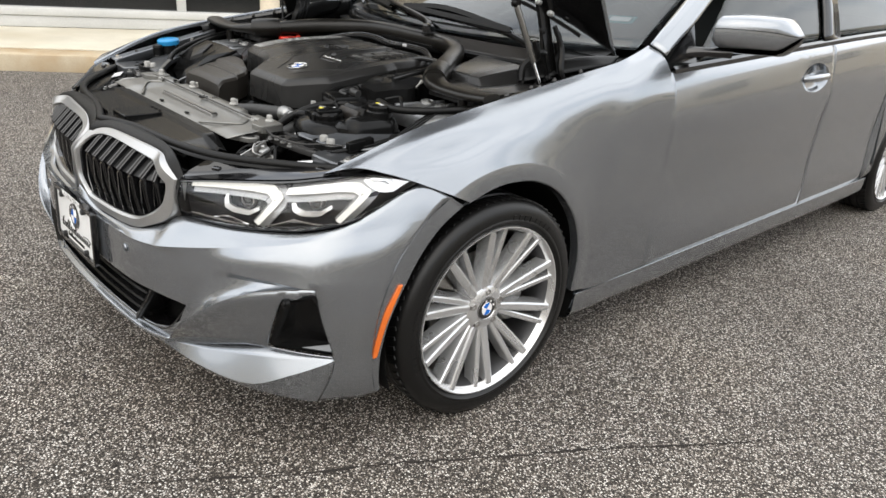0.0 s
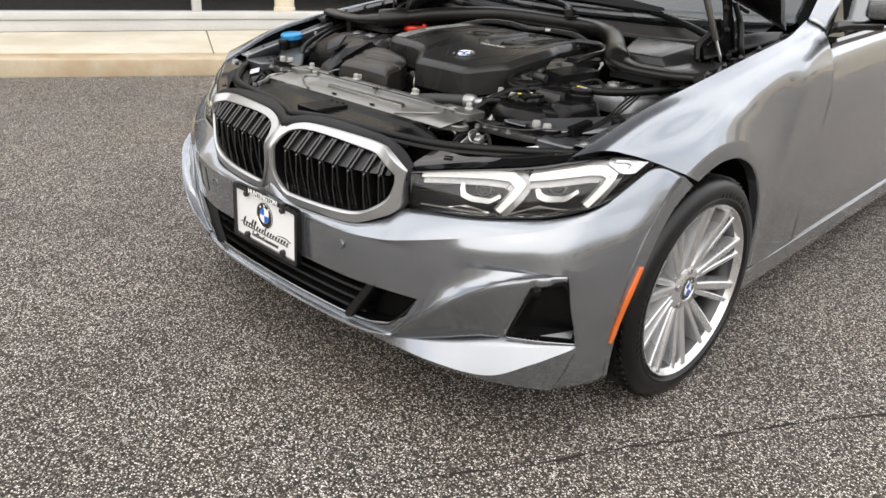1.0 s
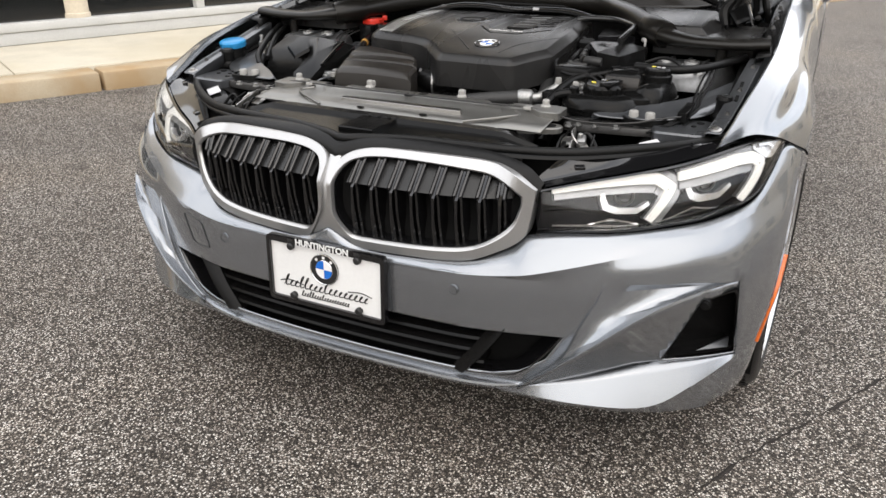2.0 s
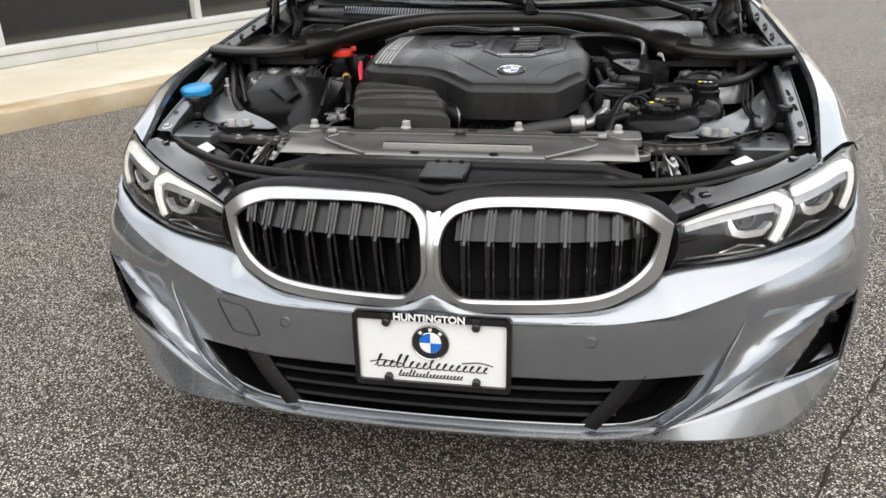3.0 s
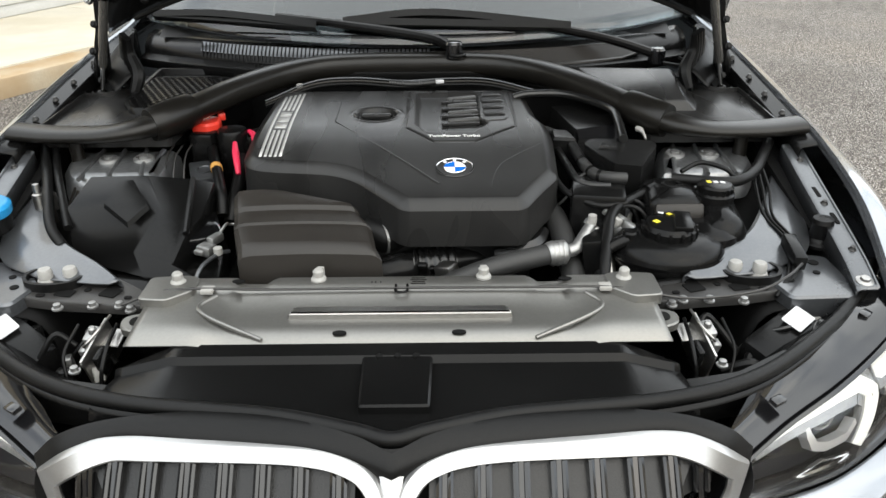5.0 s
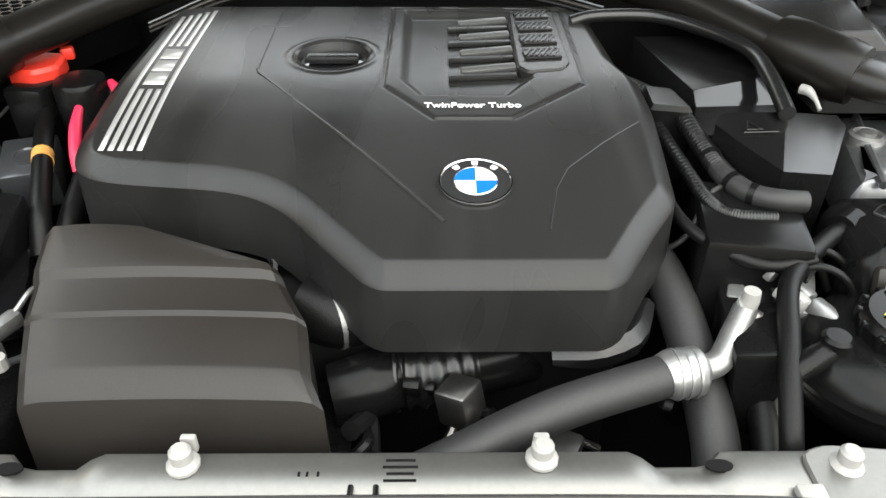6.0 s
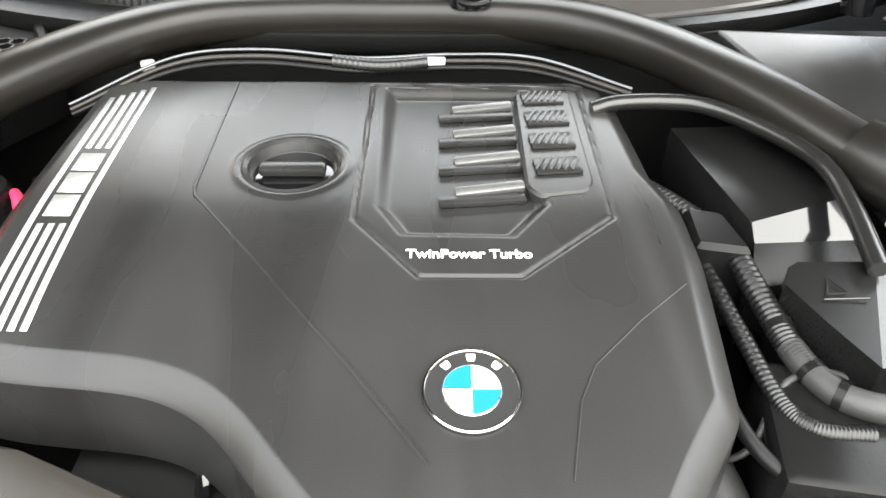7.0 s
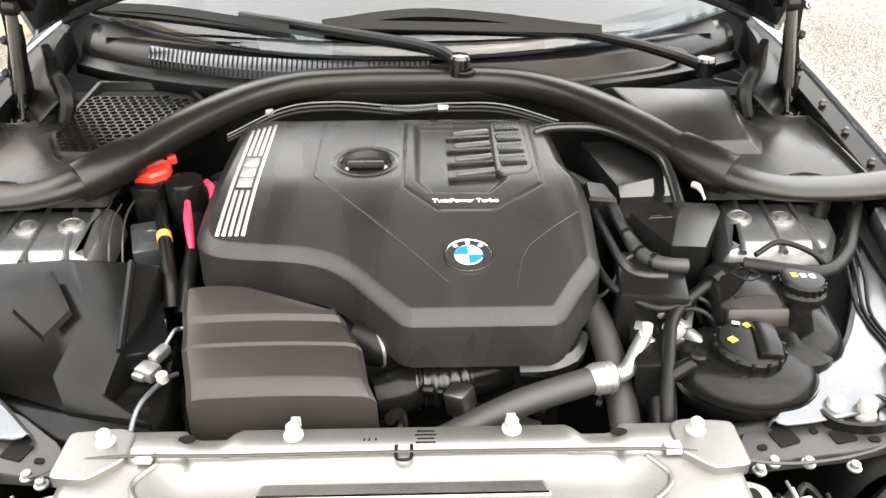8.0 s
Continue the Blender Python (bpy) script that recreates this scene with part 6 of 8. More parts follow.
# front latches
for sx in (1, -1):
    latch = new("bonnet_latch")
    latch.parent = car
    bm = BM()
    box(bm, (sx * .455, -.468, .728), (.004, .085, .075), .001, (18, 0, sx * 8))
    box(bm, (sx * .440, -.452, .748), (.030, .034, .004), .001, (18, 0, sx * 8))
    part("plate", bm, STEEL, latch, "bare steel latch plate")
    bm = BM()
    box(bm, (sx * .470, -.452, .750), (.020, .030, .022), .005, (20, 0, sx * 12))
    box(bm, (sx * .476, -.468, .728), (.014, .018, .034), .004, (14, sx * 8, sx * 12))
    box(bm, (sx * .460, -.480, .712), (.024, .014, .016), .004, (24, 0, sx * 5))
    lathe(bm, [(.006, -.006), (.006, .004), (.004, .007), (0, .007)], Matrix.Translation((sx * .468, -.455, .763)), 12)
    part("body", bm, ALLOY, latch, "bright cast latch body")
    bm = BM()
    tube(bm, [(sx * .448, -.43, .775), (sx * .452, -.47, .772), (sx * .470, -.485, .755), (sx * .478, -.46, .742)], .0022, 8, 14)
    part("spring", bm, STEEL, latch)
    bm = BM()
    box(bm, (sx * .442, -.495, .735), (.010, .028, .040), .003, (14, 0, sx * 8))
    part("catch", bm, PLASTIC, latch)
    bm = BM()
    tube(bm, [(sx * .436, -.44, .765), (sx * .432, -.49, .760), (sx * .434, -.52, .735), (sx * .438, -.525, .70)], .0032, 8, 14)
    part("hook", bm, PLASTIC, latch)
    bm = BM()
    tube(bm, [(sx * .495, -.44, .765), (sx * .500, -.49, .745), (sx * .488, -.52, .715)], .0025, 8, 10)
    part("rod", bm, PLASTIC, latch)
    for x, y, z in ((.425, -.41, .77), (.445, -.40, .772), (.485, -.405, .775), (.535, -.415, .778), (.47, -.525, .738)):
        bm = BM()
        lathe(bm, [(.0085, 0), (.0085, .0025), (.0055, .003), (.0055, .009), (0, .010)], Matrix.Translation((sx * x, y, z)), 12)
        part("latch_bolt", bm, ALLOY, latch)

# hoses, plugs and clips in the dark behind each headlight
random.seed(21)
for sx in (1, -1):
    for k in range(15):
        x, y, z = random.uniform(.43, .66), random.uniform(-.50, -.40), random.uniform(.69, .745)
        bm = BM()
        if k % 3:
            tube(bm, [(sx * x, y, z), (sx * (x + random.uniform(.01, .05)), y + random.uniform(-.02, .03), z + random.uniform(.0, .03)), (sx * (x + random.uniform(.04, .09)), y + random.uniform(-.03, .05), z - random.uniform(0, .04))], random.uniform(.003, .008), 8, 14)
            part("cable", bm, RUBBER if k % 2 else CORR, car)
        else:
            box(bm, (sx * x, y, z), (random.uniform(.014, .03), random.uniform(.014, .03), random.uniform(.012, .03)), .003, (random.uniform(-30, 30), random.uniform(-30, 30), random.uniform(0, 90)))
            part("plug", bm, (OFFWHITE, PLASTIC, ALLOY, PLASTIC, CARRIER)[k // 3], car)


# ---- engine cover ----
COVER_TOP = pchip([-.27, -.21, -.12, .02, .10, .33], [.867, .878, .8895, .9095, .9165, .921])


def cover_z(x, y):
    return COVER_TOP(min(max(y, -.27), .33))


def sdf(poly, x, y):
    """Signed distance to a convex outline, negative inside."""
    k, d = len(poly), -9.0
    cx, cy = sum(p[0] for p in poly) / k, sum(p[1] for p in poly) / k
    for i in range(k):
        (x0, y0), (x1, y1) = poly[i], poly[(i + 1) % k]
        nx, ny = y1 - y0, x0 - x1
        l_ = math.hypot(nx, ny)
        nx, ny = nx / l_, ny / l_
        if nx * (cx - x0) + ny * (cy - y0) > 0:
            nx, ny = -nx, -ny
        d = max(d, nx * (x - x0) + ny * (y - y0))
    return d


def step(d, w):
    """1 inside, 0 outside, smooth over the width w."""
    t = min(max(.5 - d / w, 0), 1)
    return t * t * (3 - 2 * t)


INSET = [(-.006, .318), (-.007, .066), (.0505, -.004), (.1345, -.004), (.2205, .0695), (.224, .312)]
DISH = [(.014, .306), (.016, .086), (.037, .050), (.130, .048), (.160, .088), (.164, .306)]
def relief(x, y):
    h = 0.0
    d = sdf(INSET, x, y)
    h -= .0026 * math.exp(-(d / .0022) ** 2)
    h -= .010 * step(sdf(DISH, x, y), .016)
    e = math.hypot((x + .072) / .0475, (y - .149) / .0465)
    h -= .012 * step((e - .9) * .045, .012)
    h += .0015 * math.exp(-((e - 1.12) / .08) ** 2)
    return h


LEFT = pchip([-.215, -.185, -.156, -.128, -.107, -.090, -.080, -.074, -.066, -.052, -.03, .1, .325], [.008, -.018, -.043, -.067, -.092, -.126, -.170, -.235, -.279, -.292, -.297, -.299, -.297])
RIGHT = lambda y: float(np.interp(y, [-.215, -.160, -.115, .03, .09, .145, .255, .325], [.197, .230, .261, .270, .268, .252, .246, .242]))
ys = sorted({round(-.215 + .540 * k / 240, 5) for k in range(241)} | {round(-.110 + .04 * k / 20, 5) for k in range(21)})
N = 250
top_rows = []
for y in ys:
    a, b_ = LEFT(y), RIGHT(y)
    top_rows.append([V(a + (b_ - a) * k / N, y, cover_z(0, y) + relief(a + (b_ - a) * k / N, y)) for k in range(N + 1)])
bm = BM()
vs = grid(bm, top_rows)
loop = [v for v in vs[0]] + [r[-1] for r in vs[1:]] + [v for v in vs[-1][-2::-1]] + [r[0] for r in vs[-2:0:-1]]
ring0 = [v.co.copy() for v in loop]
poly = [(p.x, p.y) for p in ring0]
def smooth_offset(d):
    o = offset(poly, d)
    k = len(o)
    for _ in range(4):
        o = [((o[i - 1][0] + 2 * o[i][0] + o[(i + 1) % k][0]) / 4, (o[i - 1][1] + 2 * o[i][1] + o[(i + 1) % k][1]) / 4) for i in range(k)]
    return o
rings = [loop]
for d, dz in ((-.003, -.0012), (-.019, -.0135), (-.0215, -.018), (-.024, -.085)):
    row = []
    for (x, y), (_, y0) in zip(smooth_offset(d), poly):
        row.append(bm.verts.new(V(x, y, cover_z(0, y0) + dz)))
    rings.append(row)
for a, b_ in zip(rings, rings[1:]):
    k = len(a)
    for i in range(k):
        bm.faces.new([a[i], a[(i + 1) % k], b_[(i + 1) % k], b_[i]])
cover = part("engine_cover", bm, COVER, car, "large moulded black engine cover", 24)


def on_cover(x, y, h=0.0, turn=0.0):
    """A frame on the cover's face."""
    slope = math.degrees(math.atan((cover_z(x, y + .01) - cover_z(x, y - .01)) / .02))
    return Matrix.Translation((x, y, cover_z(x, y) + h)) @ pose(0, 0, 0, slope, 0, 0) @ pose(0, 0, 0, 0, 0, turn)


# fine moulded creases of its face
for line, rad in (([(-.160, .322), (-.1555, .108), (-.152, .096), (-.047, -.032), (.002, -.091), (.060, -.168)], .0019), ([(.264, -.012), (.222, -.048), (.180, -.090), (.166, -.120), (.153, -.18)], .0009), ([(-.05, .09), (-.01, .02), (.05, -.06)], .0003)):
    bm = BM()
    tube(bm, [V(x, y, cover_z(x, y) - .0001) for x, y in line], rad, 6)
    part("crease", bm, COVER, cover)
# filler cap
bm = BM()
lathe(bm, [(.041, -.004), (.041, .001), (.036, .003), (.0, .003)], on_cover(-.072, .149, -.012) @ Matrix.Diagonal((1.0, .98, 1, 1)), 40)
cap = part("oil_filler_cap", bm, GLOSS, cover, "gloss black oil filler cap")
bm = BM()
box(bm, (-.072, .145, cover_z(0, .15) - .003), (.064, .016, .010), .004, (3, 0, 0))
part("grip", bm, COVER, cap)
bm = BM()
lathe(bm, [(.044, -.010), (.048, -.001), (.052, .0015), (.055, .0)], on_cover(-.072, .149, .0005) @ Matrix.Diagonal((.90, .88, 1, 1)), 48, False)
part("collar", bm, COVER, cover)
# printed stripes with a plain block where the maker's letters stand
def stripe_x(k, y):
    return -.2812 + .0096 * k - (y + .058) * .022


for k in range(5):
    end = .283 + .0062 * k
    for y0, y1 in (((-.061, .056), (.176, end)) if 1 <= k <= 3 else ((-.061, end),)):
        bm = BM()
        ys = [y0 + (y1 - y0) * j / 12 for j in range(13)]
        grid(bm, [[V(stripe_x(k, y) + d, y, cover_z(0, y) + .0006) for d in (-.0028, .0028)] for y in ys])
        part("stripe", bm, STRIPE, cover, "", 40, .0004)
for y0, y1 in ((.066, .096), (.100, .132), (.136, .166)):
    bm = BM()
    grid(bm, [[V(stripe_x(2, y) + d, y, cover_z(0, y) + .0006) for d in (-.0118, .0118)] for y in (y0, (y0 + y1) / 2, y1)])
    part("block", bm, STRIPE, cover, "", 40, .0004)
text("lettering", "TwinPower Turbo", .0139, on_cover(.0920, .0190, .0012), WHITE, cover, "small white lettering", .0003, .0003)
roundel(cover, on_cover(.0900, -.1125, .0005), .0352)
# four ribs in the dish, and a raised block with hatched pads beside them
bm = BM()
shell(bm, rounded([(.150, .296), (.147, .110), (.159, .095), (.203, .103), (.212, .118), (.213, .300)][::-1], .006, 3), [(0, lambda x, y: cover_z(x, y) - .012), (0, lambda x, y: cover_z(x, y) - .001), (.003, lambda x, y: cover_z(x, y) + .002)])
part("raised_block", bm, COVER, cover)
for k in range(4):
    y = .100 + .052 * k
    bm = BM()
    box(bm, (.107, y, cover_z(0, y) - .0065), (.080, .012, .006), .0015, (3, 0, 6))
    part("rib", bm, COVER, cover)
    bm = BM()
    box(bm, (.114, y + .012, cover_z(0, y) - .003), (.066, .011, .009), .003, (18, -2, 9))
    part("rib_blade", bm, TWIST, cover)
    bm = BM()
    yp = .143 + .0465 * k
    box(bm, (.180, yp, cover_z(0, yp) + .0035), (.044, .027, .003), .001, (2, 0, 6))
    part("pad", bm, COVER, cover)
    for j in range(6):
        bm = BM()
        box(bm, (.163 + .0068 * j, yp, cover_z(0, yp) + .0056), (.0024, .022, .0016), 0, (2, 0, -24))
        part("hatch", bm, COVER, cover)

# ---- air filter box before the cover ----
bm = BM()
prof = [(-.118, .800), (-.127, .848), (-.139, .859), (-.190, .857), (-.199, .854), (-.206, .8475), (-.210, .8465), (-.246, .8435), (-.249, .8395), (-.252, .839), (-.300, .834), (-.304, .833), (-.319, .824), (-.323, .819), (-.327, .795), (-.333, .735)]
rows = []
for y, z in prof:
    xl = float(np.interp(-y, [.118, .20, .25, .31, .333], [-.318, -.300, -.290, -.270, -.268]))
    xr = float(np.interp(-y, [.118, .14, .153, .165, .18, .20, .25, .309, .323, .333], [-.26, -.215, -.175, -.125, -.10, -.085, -.058, -.047, -.037, -.035]))
    r = [V(xl - .006, y, z - .07), V(xl - .004, y, z - .010), V(xl + .004, y, z - .002)]
    r += [V(xl + (xr - xl) * k / 14, y, z + .004 * math.sin(math.pi * k / 14)) for k in range(1, 14)]
    r += [V(xr - .006, y, z - .002), V(xr + .002, y, z - .010), V(xr + .004, y, z - .08)]
    rows.append(r)
grid(bm, rows)
part("air_filter_box", bm, BROWN, car, "dull black ribbed air filter box", 22)
bm = BM()
shell(bm, [(-.335, -.05), (-.02, -.05), (-.02, -.335), (-.275, -.338), (-.335, -.2)][::-1], [(0, .60), (0, .715), (.004, .718)])
part("filter_box_base", bm, PLASTIC, car)

# ---- intake duct beside it ----
bm = BM()
duct_poly = rounded([(-.600, -.06), (-.40, -.05), (-.345, -.12), (-.320, -.27), (-.335, -.325), (-.45, -.325), (-.57, -.24), (-.620, -.14)], .015, 4)
shell(bm, duct_poly, [(0, .62), (0, .735), (.003, .745), (.008, .749)])
duct = part("intake_duct", bm, PLASTIC, car, "black moulded intake duct", 40)
bm = BM()
A_, B2, C_, D_, G_ = V(-.600, -.085, .872), V(-.501, -.066, .866), V(-.447, -.165, .836), V(-.478, -.236, .786), V(-.625, -.150, .835)
H_, I_, J_, K_, L_ = V(-.418, -.060, .856), V(-.390, -.216, .811), V(-.404, -.262, .776), V(-.376, -.054, .845), V(-.377, -.151, .815)
M_, N_, O_ = V(-.455, -.275, .752), V(-.330, -.305, .760), V(-.590, -.235, .770)
floor_z = .70
LID = [A_, B2, H_, K_, L_, I_, J_, N_, M_, D_, O_, G_]
faces = [[A_, B2, C_, D_, O_, G_], [B2, H_, I_, J_, D_, C_], [H_, K_, L_, I_], [D_, J_, N_, M_], [O_, D_, M_]]
faces += [[p, q, V(q.x, q.y, floor_z), V(p.x, p.y, floor_z)] for p, q in zip(LID, LID[1:] + LID[:1])]
for f in faces:
    bm.faces.new([bm.verts.new(p) for p in f])
bmesh.ops.remove_doubles(bm, verts=bm.verts, dist=.0006)
bmesh.ops.recalc_face_normals(bm, faces=bm.faces)
round_edges(bm, .004, 8, 2)
part("raised_lid", bm, PLASTIC, duct, "", 30)
bm = BM()
facet = [V(-.536, -.109, .868), V(-.511, -.104, .868), V(-.465, -.170, .843), V(-.495, -.205, .822), V(-.548, -.168, .845)]
vs = [[bm.verts.new(p + V(0, 0, h) + (sum(facet, V(0, 0, 0)) / 5 - p) * k) for p in facet] for k, h in ((0, -.004), (.06, .0045), (.12, .005))]
for u_, v_ in zip(vs, vs[1:]):
    for i in range(5):
        bm.faces.new([u_[i], u_[(i + 1) % 5], v_[(i + 1) % 5], v_[i]])
bm.faces.new(vs[-1])
part("lid_facet", bm, PLASTIC, duct, "", 30)
bm = BM()
tube(bm, [H_ + V(.002, 0, -.002), H_.lerp(I_, .5) + V(.002, 0, .001), I_], .006, 8, 12)
part("ridge", bm, PLASTIC, duct)
for k in range(4):
    bm = BM()
    tube(bm, [(-.668 + .014 * k, -.06 - .018 * k, .80), (-.652 + .014 * k, -.05 - .018 * k, .835)], .0022, 6)
    part("vent_rib", bm, BROWN, duct)
bm = BM()
box(bm, (-.352, -.232, .787), (.030, .024, .020), .004, (0, 0, -25))
box(bm, (-.343, -.205, .795), (.016, .032, .016), .004, (0, 0, -25))
box(bm, (-.362, -.240, .786), (.020, .012, .010), .003, (0, 0, -25))
tube(bm, [(-.338, -.192, .80), (-.330, -.17, .808), (-.328, -.155, .80), (-.310, -.150, .80)], .0028, 8, 14)
part("sensor", bm, ALLOY, car, "pale air pressure sensor")
bm = BM()
box(bm, (-.392, -.13, .780), (.07, .15, .03), .006, (0, 0, 20))
part("sensor_tray", bm, GLOSS, car)
bm = BM()
tube(bm, [(-.352, -.345, .755), (-.345, -.30, .785), (-.325, -.255, .79), (-.312, -.235, .785)], .0035, 10, 14)
part("bonnet_clamp", bm, BAYPAINT, car)
bm = BM()
lathe(bm, [(.008, 0), (.008, .012), (0, .014)], Matrix.Translation((-.325, -.255, .79)), 10)
part("clamp_bolt", bm, OFFWHITE, car)

# ---- plastic washer bottle neck ----
washer = new("washer_filler")
washer.parent = car
bm = BM()
lathe(bm, [(.022, -.09), (.022, -.05), (.037, -.046), (.038, -.012), (.034, -.010)], Matrix.Translation((-.758, -.172, .845)), 28)
part("neck", bm, PLASTIC, washer)
bm = BM()
lathe(bm, [(.040, -.012), (.0415, -.006), (.0415, .003), (.038, .007), (.034, .0085), (0, .0085)], Matrix.Translation((-.758, -.172, .845)) @ pose(0, 0, 0, 6, 0, 0), 36)
part("cap", bm, BLUE, washer, "bright blue washer filler cap")

# ---- brace bar ----
bm = BM()
SIDE = [(.10, .441, .957), (.22, .424, .955), (.31, .370, .950), (.385, .282, .943), (.462, .172, .930), (.51, .104, .922), (.558, .061, .916), (.62, .045, .912), (.72, .045, .912), (.80, .050, .918)]
BAR = [(-x, y, z) for x, y, z in SIDE[::-1]] + [(0, .443, .957)] + SIDE
p = spline(BAR, 145)
rows = []
for i, q in enumerate(p):
    d = (p[min(i + 1, 144)] - p[max(i - 1, 0)]).normalized()
    s = d.cross(V(0, 0, 1)).normalized()
    u = s.cross(d)
    k = min(1, max(0, (abs(q.x) - .42) / .20))
    w, h = .030 + .005 * k, .028 - .014 * k
    rows.append([q + s * (w * math.copysign(abs(math.cos(a)) ** .8, math.cos(a))) + u * (h * math.copysign(abs(math.sin(a)) ** .8, math.sin(a))) for a in (2 * math.pi * j / 24 for j in range(24))])
vs = grid(bm, rows, closed=True)
bm.faces.new(vs[0])
bm.faces.new(vs[-1])
brace = part("brace_bar", bm, BARMAT, car, "curved black tubular brace across the bay", 45)
for sx in (1, -1):
    bm = BM()
    lathe(bm, [(.014, -.03), (.014, .018), (.011, .020), (.0095, .014), (0, .014)], Matrix.Translation((sx * .685, .055, .880)), 18)
    part("brace_stud", bm, BARMAT, brace)
    bm = BM()
    tube(bm, [p[int(72 + sx * k)] for k in (37, 39, 41, 43, 45, 47)], [.034, .037, .037, .037, .037, .034], 20)
    part("sleeve", bm, BARMAT, brace)

# ---- strut towers ----
for sx in (1, -1):
    tower = new("strut_tower")
    tower.parent = car
    bm = BM()
    out = rounded([(sx * (.490 if sx > 0 else .480), -.055), (sx * (.535 if sx > 0 else .495), .125), (sx * .725, .125), (sx * .705, .02), (sx * .665, -.05)][::-sx], .02, 4)
    shell(bm, out, [(-.004, .80), (0, .835), (.010, .850), (.022, .855), (.03, .856)])
    part("casting", bm, TOWER, tower, "silver cast aluminium strut tower", 28)
    for x0, x1 in ((.560, .520), (.605, .585), (.650, .640)):
        bm = BM()
        tube(bm, [(sx * x0, .10, .858), (sx * x1, -.055, .853)], .005, 8)
        part("rib", bm, TOWER, tower)
    for x, y in ((.547, .045), (.616, .040)):
        bm = BM()
        lathe(bm, [(.022, -.01), (.020, .006), (.016, .008), (.013, .005), (.009, .005), (.009, .010), (0, .011)], Matrix.Translation((sx * x, y, .856)), 22)
        part("dome", bm, ALLOY, tower)

# ---- cowl, vents and wipers ----
bm = BM()
rows = []
for t_, dy, z in ((0, -.08, .925), (.1, -.075, .946), (.3, -.05, .952), (.45, -.045, .968), (.55, -.03, .978), (.8, .0, .993), (1.0, .02, .992), (1.1, .05, .996)):
    rows.append([V(x, .50 + dy + .24 * abs(x / .76) ** 2.4 - (.02 if dy < -.06 else 0), z - .01 * abs(x / .76) ** 2) for x in (-.75 + 1.5 * k / 60 for k in range(61))])
grid(bm, rows)
cowl = part("cowl", bm, PLASTIC, car, "black plastic scuttle panel below the windscreen", 40, .003)
for k in range(58):
    x = -.555 + .0105 * k
    if -.105 < x < -.085:
        continue
    bm = BM()
    yb = .50 - .05 + .24 * abs(x / .76) ** 2.4
    ext = min(1, (x + .57) / .08) if x < -.49 else 1
    rows = [[V(x - .0026, yb + dy, z), V(x + .0026 - .002, yb + dy, z), V(x + .0026 - .002, yb + dy - .002, z - .012), V(x - .0026, yb + dy - .002, z - .012)] for dy, z in ((.002, .964), (.006, .972), (.012 + .012 * ext, .985), (.016 + .014 * ext, .988))]
    vs = grid(bm, rows, closed=True)
    bm.faces.new(vs[0])
    bm.faces.new(vs[-1])
    part("vent_slat", bm, PLASTIC, cowl)
bm = BM()
grid(bm, [[V(x, .50 - .046 + .24 * abs(x / .76) ** 2.4 + dy, z) for x in (-.56 + .60 * k / 30 for k in range(31))] for dy, z in ((.0, .9675), (.012, .9775), (.026, .9865))])
part("vent_backing", bm, BAYPAINT, cowl, "grey ground behind the vent slats")


bm = BM()
beam = []
for i in range(41):
    x = .035 + .575 * i / 40
    yb = .50 + .24 * abs(x / .76) ** 2.4
    k = min(1.0, (40 - i) / 5) ** .5
    beam.append([V(x, yb - .050 + (dy + .050) * k, .965 + (z - .965) * k) for dy, z in ((-.020, .972), (-.026, .9815), (-.031, .9815), (-.034, .978), (-.066, .951), (-.073, .949), (-.074, .945), (-.066, .940))])
grid(bm, beam)
part("cowl_beam", bm, BROWN, cowl, "dull dark plastic channel", 24, .002)

def honeycomb(b, inside, cell, z, r):
    """Six-sided cells of thin bars where inside(x, y)."""
    dx, dy = cell * math.sqrt(3), cell * 1.5
    done = set()
    for j in range(-60, 60):
        for i in range(-60, 60):
            cx, cy = (i + .5 * (j % 2)) * dx, j * dy
            if not inside(cx, cy):
                continue
            pts = [(cx + cell * math.sin(math.pi / 3 * k), cy + cell * math.cos(math.pi / 3 * k)) for k in range(6)]
            for k in range(6):
                a, c_ = pts[k], pts[(k + 1) % 6]
                key = tuple(sorted(((round(a[0], 4), round(a[1], 4)), (round(c_[0], 4), round(c_[1], 4)))))
                if key in done:
                    continue
                done.add(key)
                d = Vector((c_[0] - a[0], c_[1] - a[1])).normalized()
                nx, ny = -d.y * r, d.x * r
                v = [b.verts.new(V(p[0] + s * nx, p[1] + s * ny, z(p[0], p[1]) + h)) for h in (0, -.006) for p in (a, c_) for s in (1, -1)]
                b.faces.new([v[0], v[1], v[3], v[2]])
                b.faces.new([v[0], v[2], v[6], v[4]])
                b.faces.new([v[1], v[5], v[7], v[3]])


MESHP = [(-.650, .448), (-.440, .436), (-.416, .396), (-.532, .196), (-.612, .200), (-.646, .260)]
mz = lambda x, y: .925 + .03 * (y - .33)
bm = BM()
out = rounded([(-.664, .53), (-.463, .522), (-.398, .405), (-.518, .180), (-.616, .184), (-.658, .258)][::-1], .016, 4)
shell(bm, out, [(0, .84), (0, lambda x, y: mz(x, y) - .004), (.006, lambda x, y: mz(x, y) + .003), (.014, lambda x, y: mz(x, y) + .003), (.02, lambda x, y: mz(x, y) - .010)])
filt = part("cabin_filter_cover", bm, PLASTIC, car, "black cabin filter cover with honeycomb mesh", 40)
bm = BM()
honeycomb(bm, lambda x, y: sdf(MESHP, x, y) < -.004, .0100, lambda x, y: mz(x, y) + .001, .0016)
tagged(part("mesh", bm, PLASTIC, filt, "black honeycomb mesh"), kind="stuff")
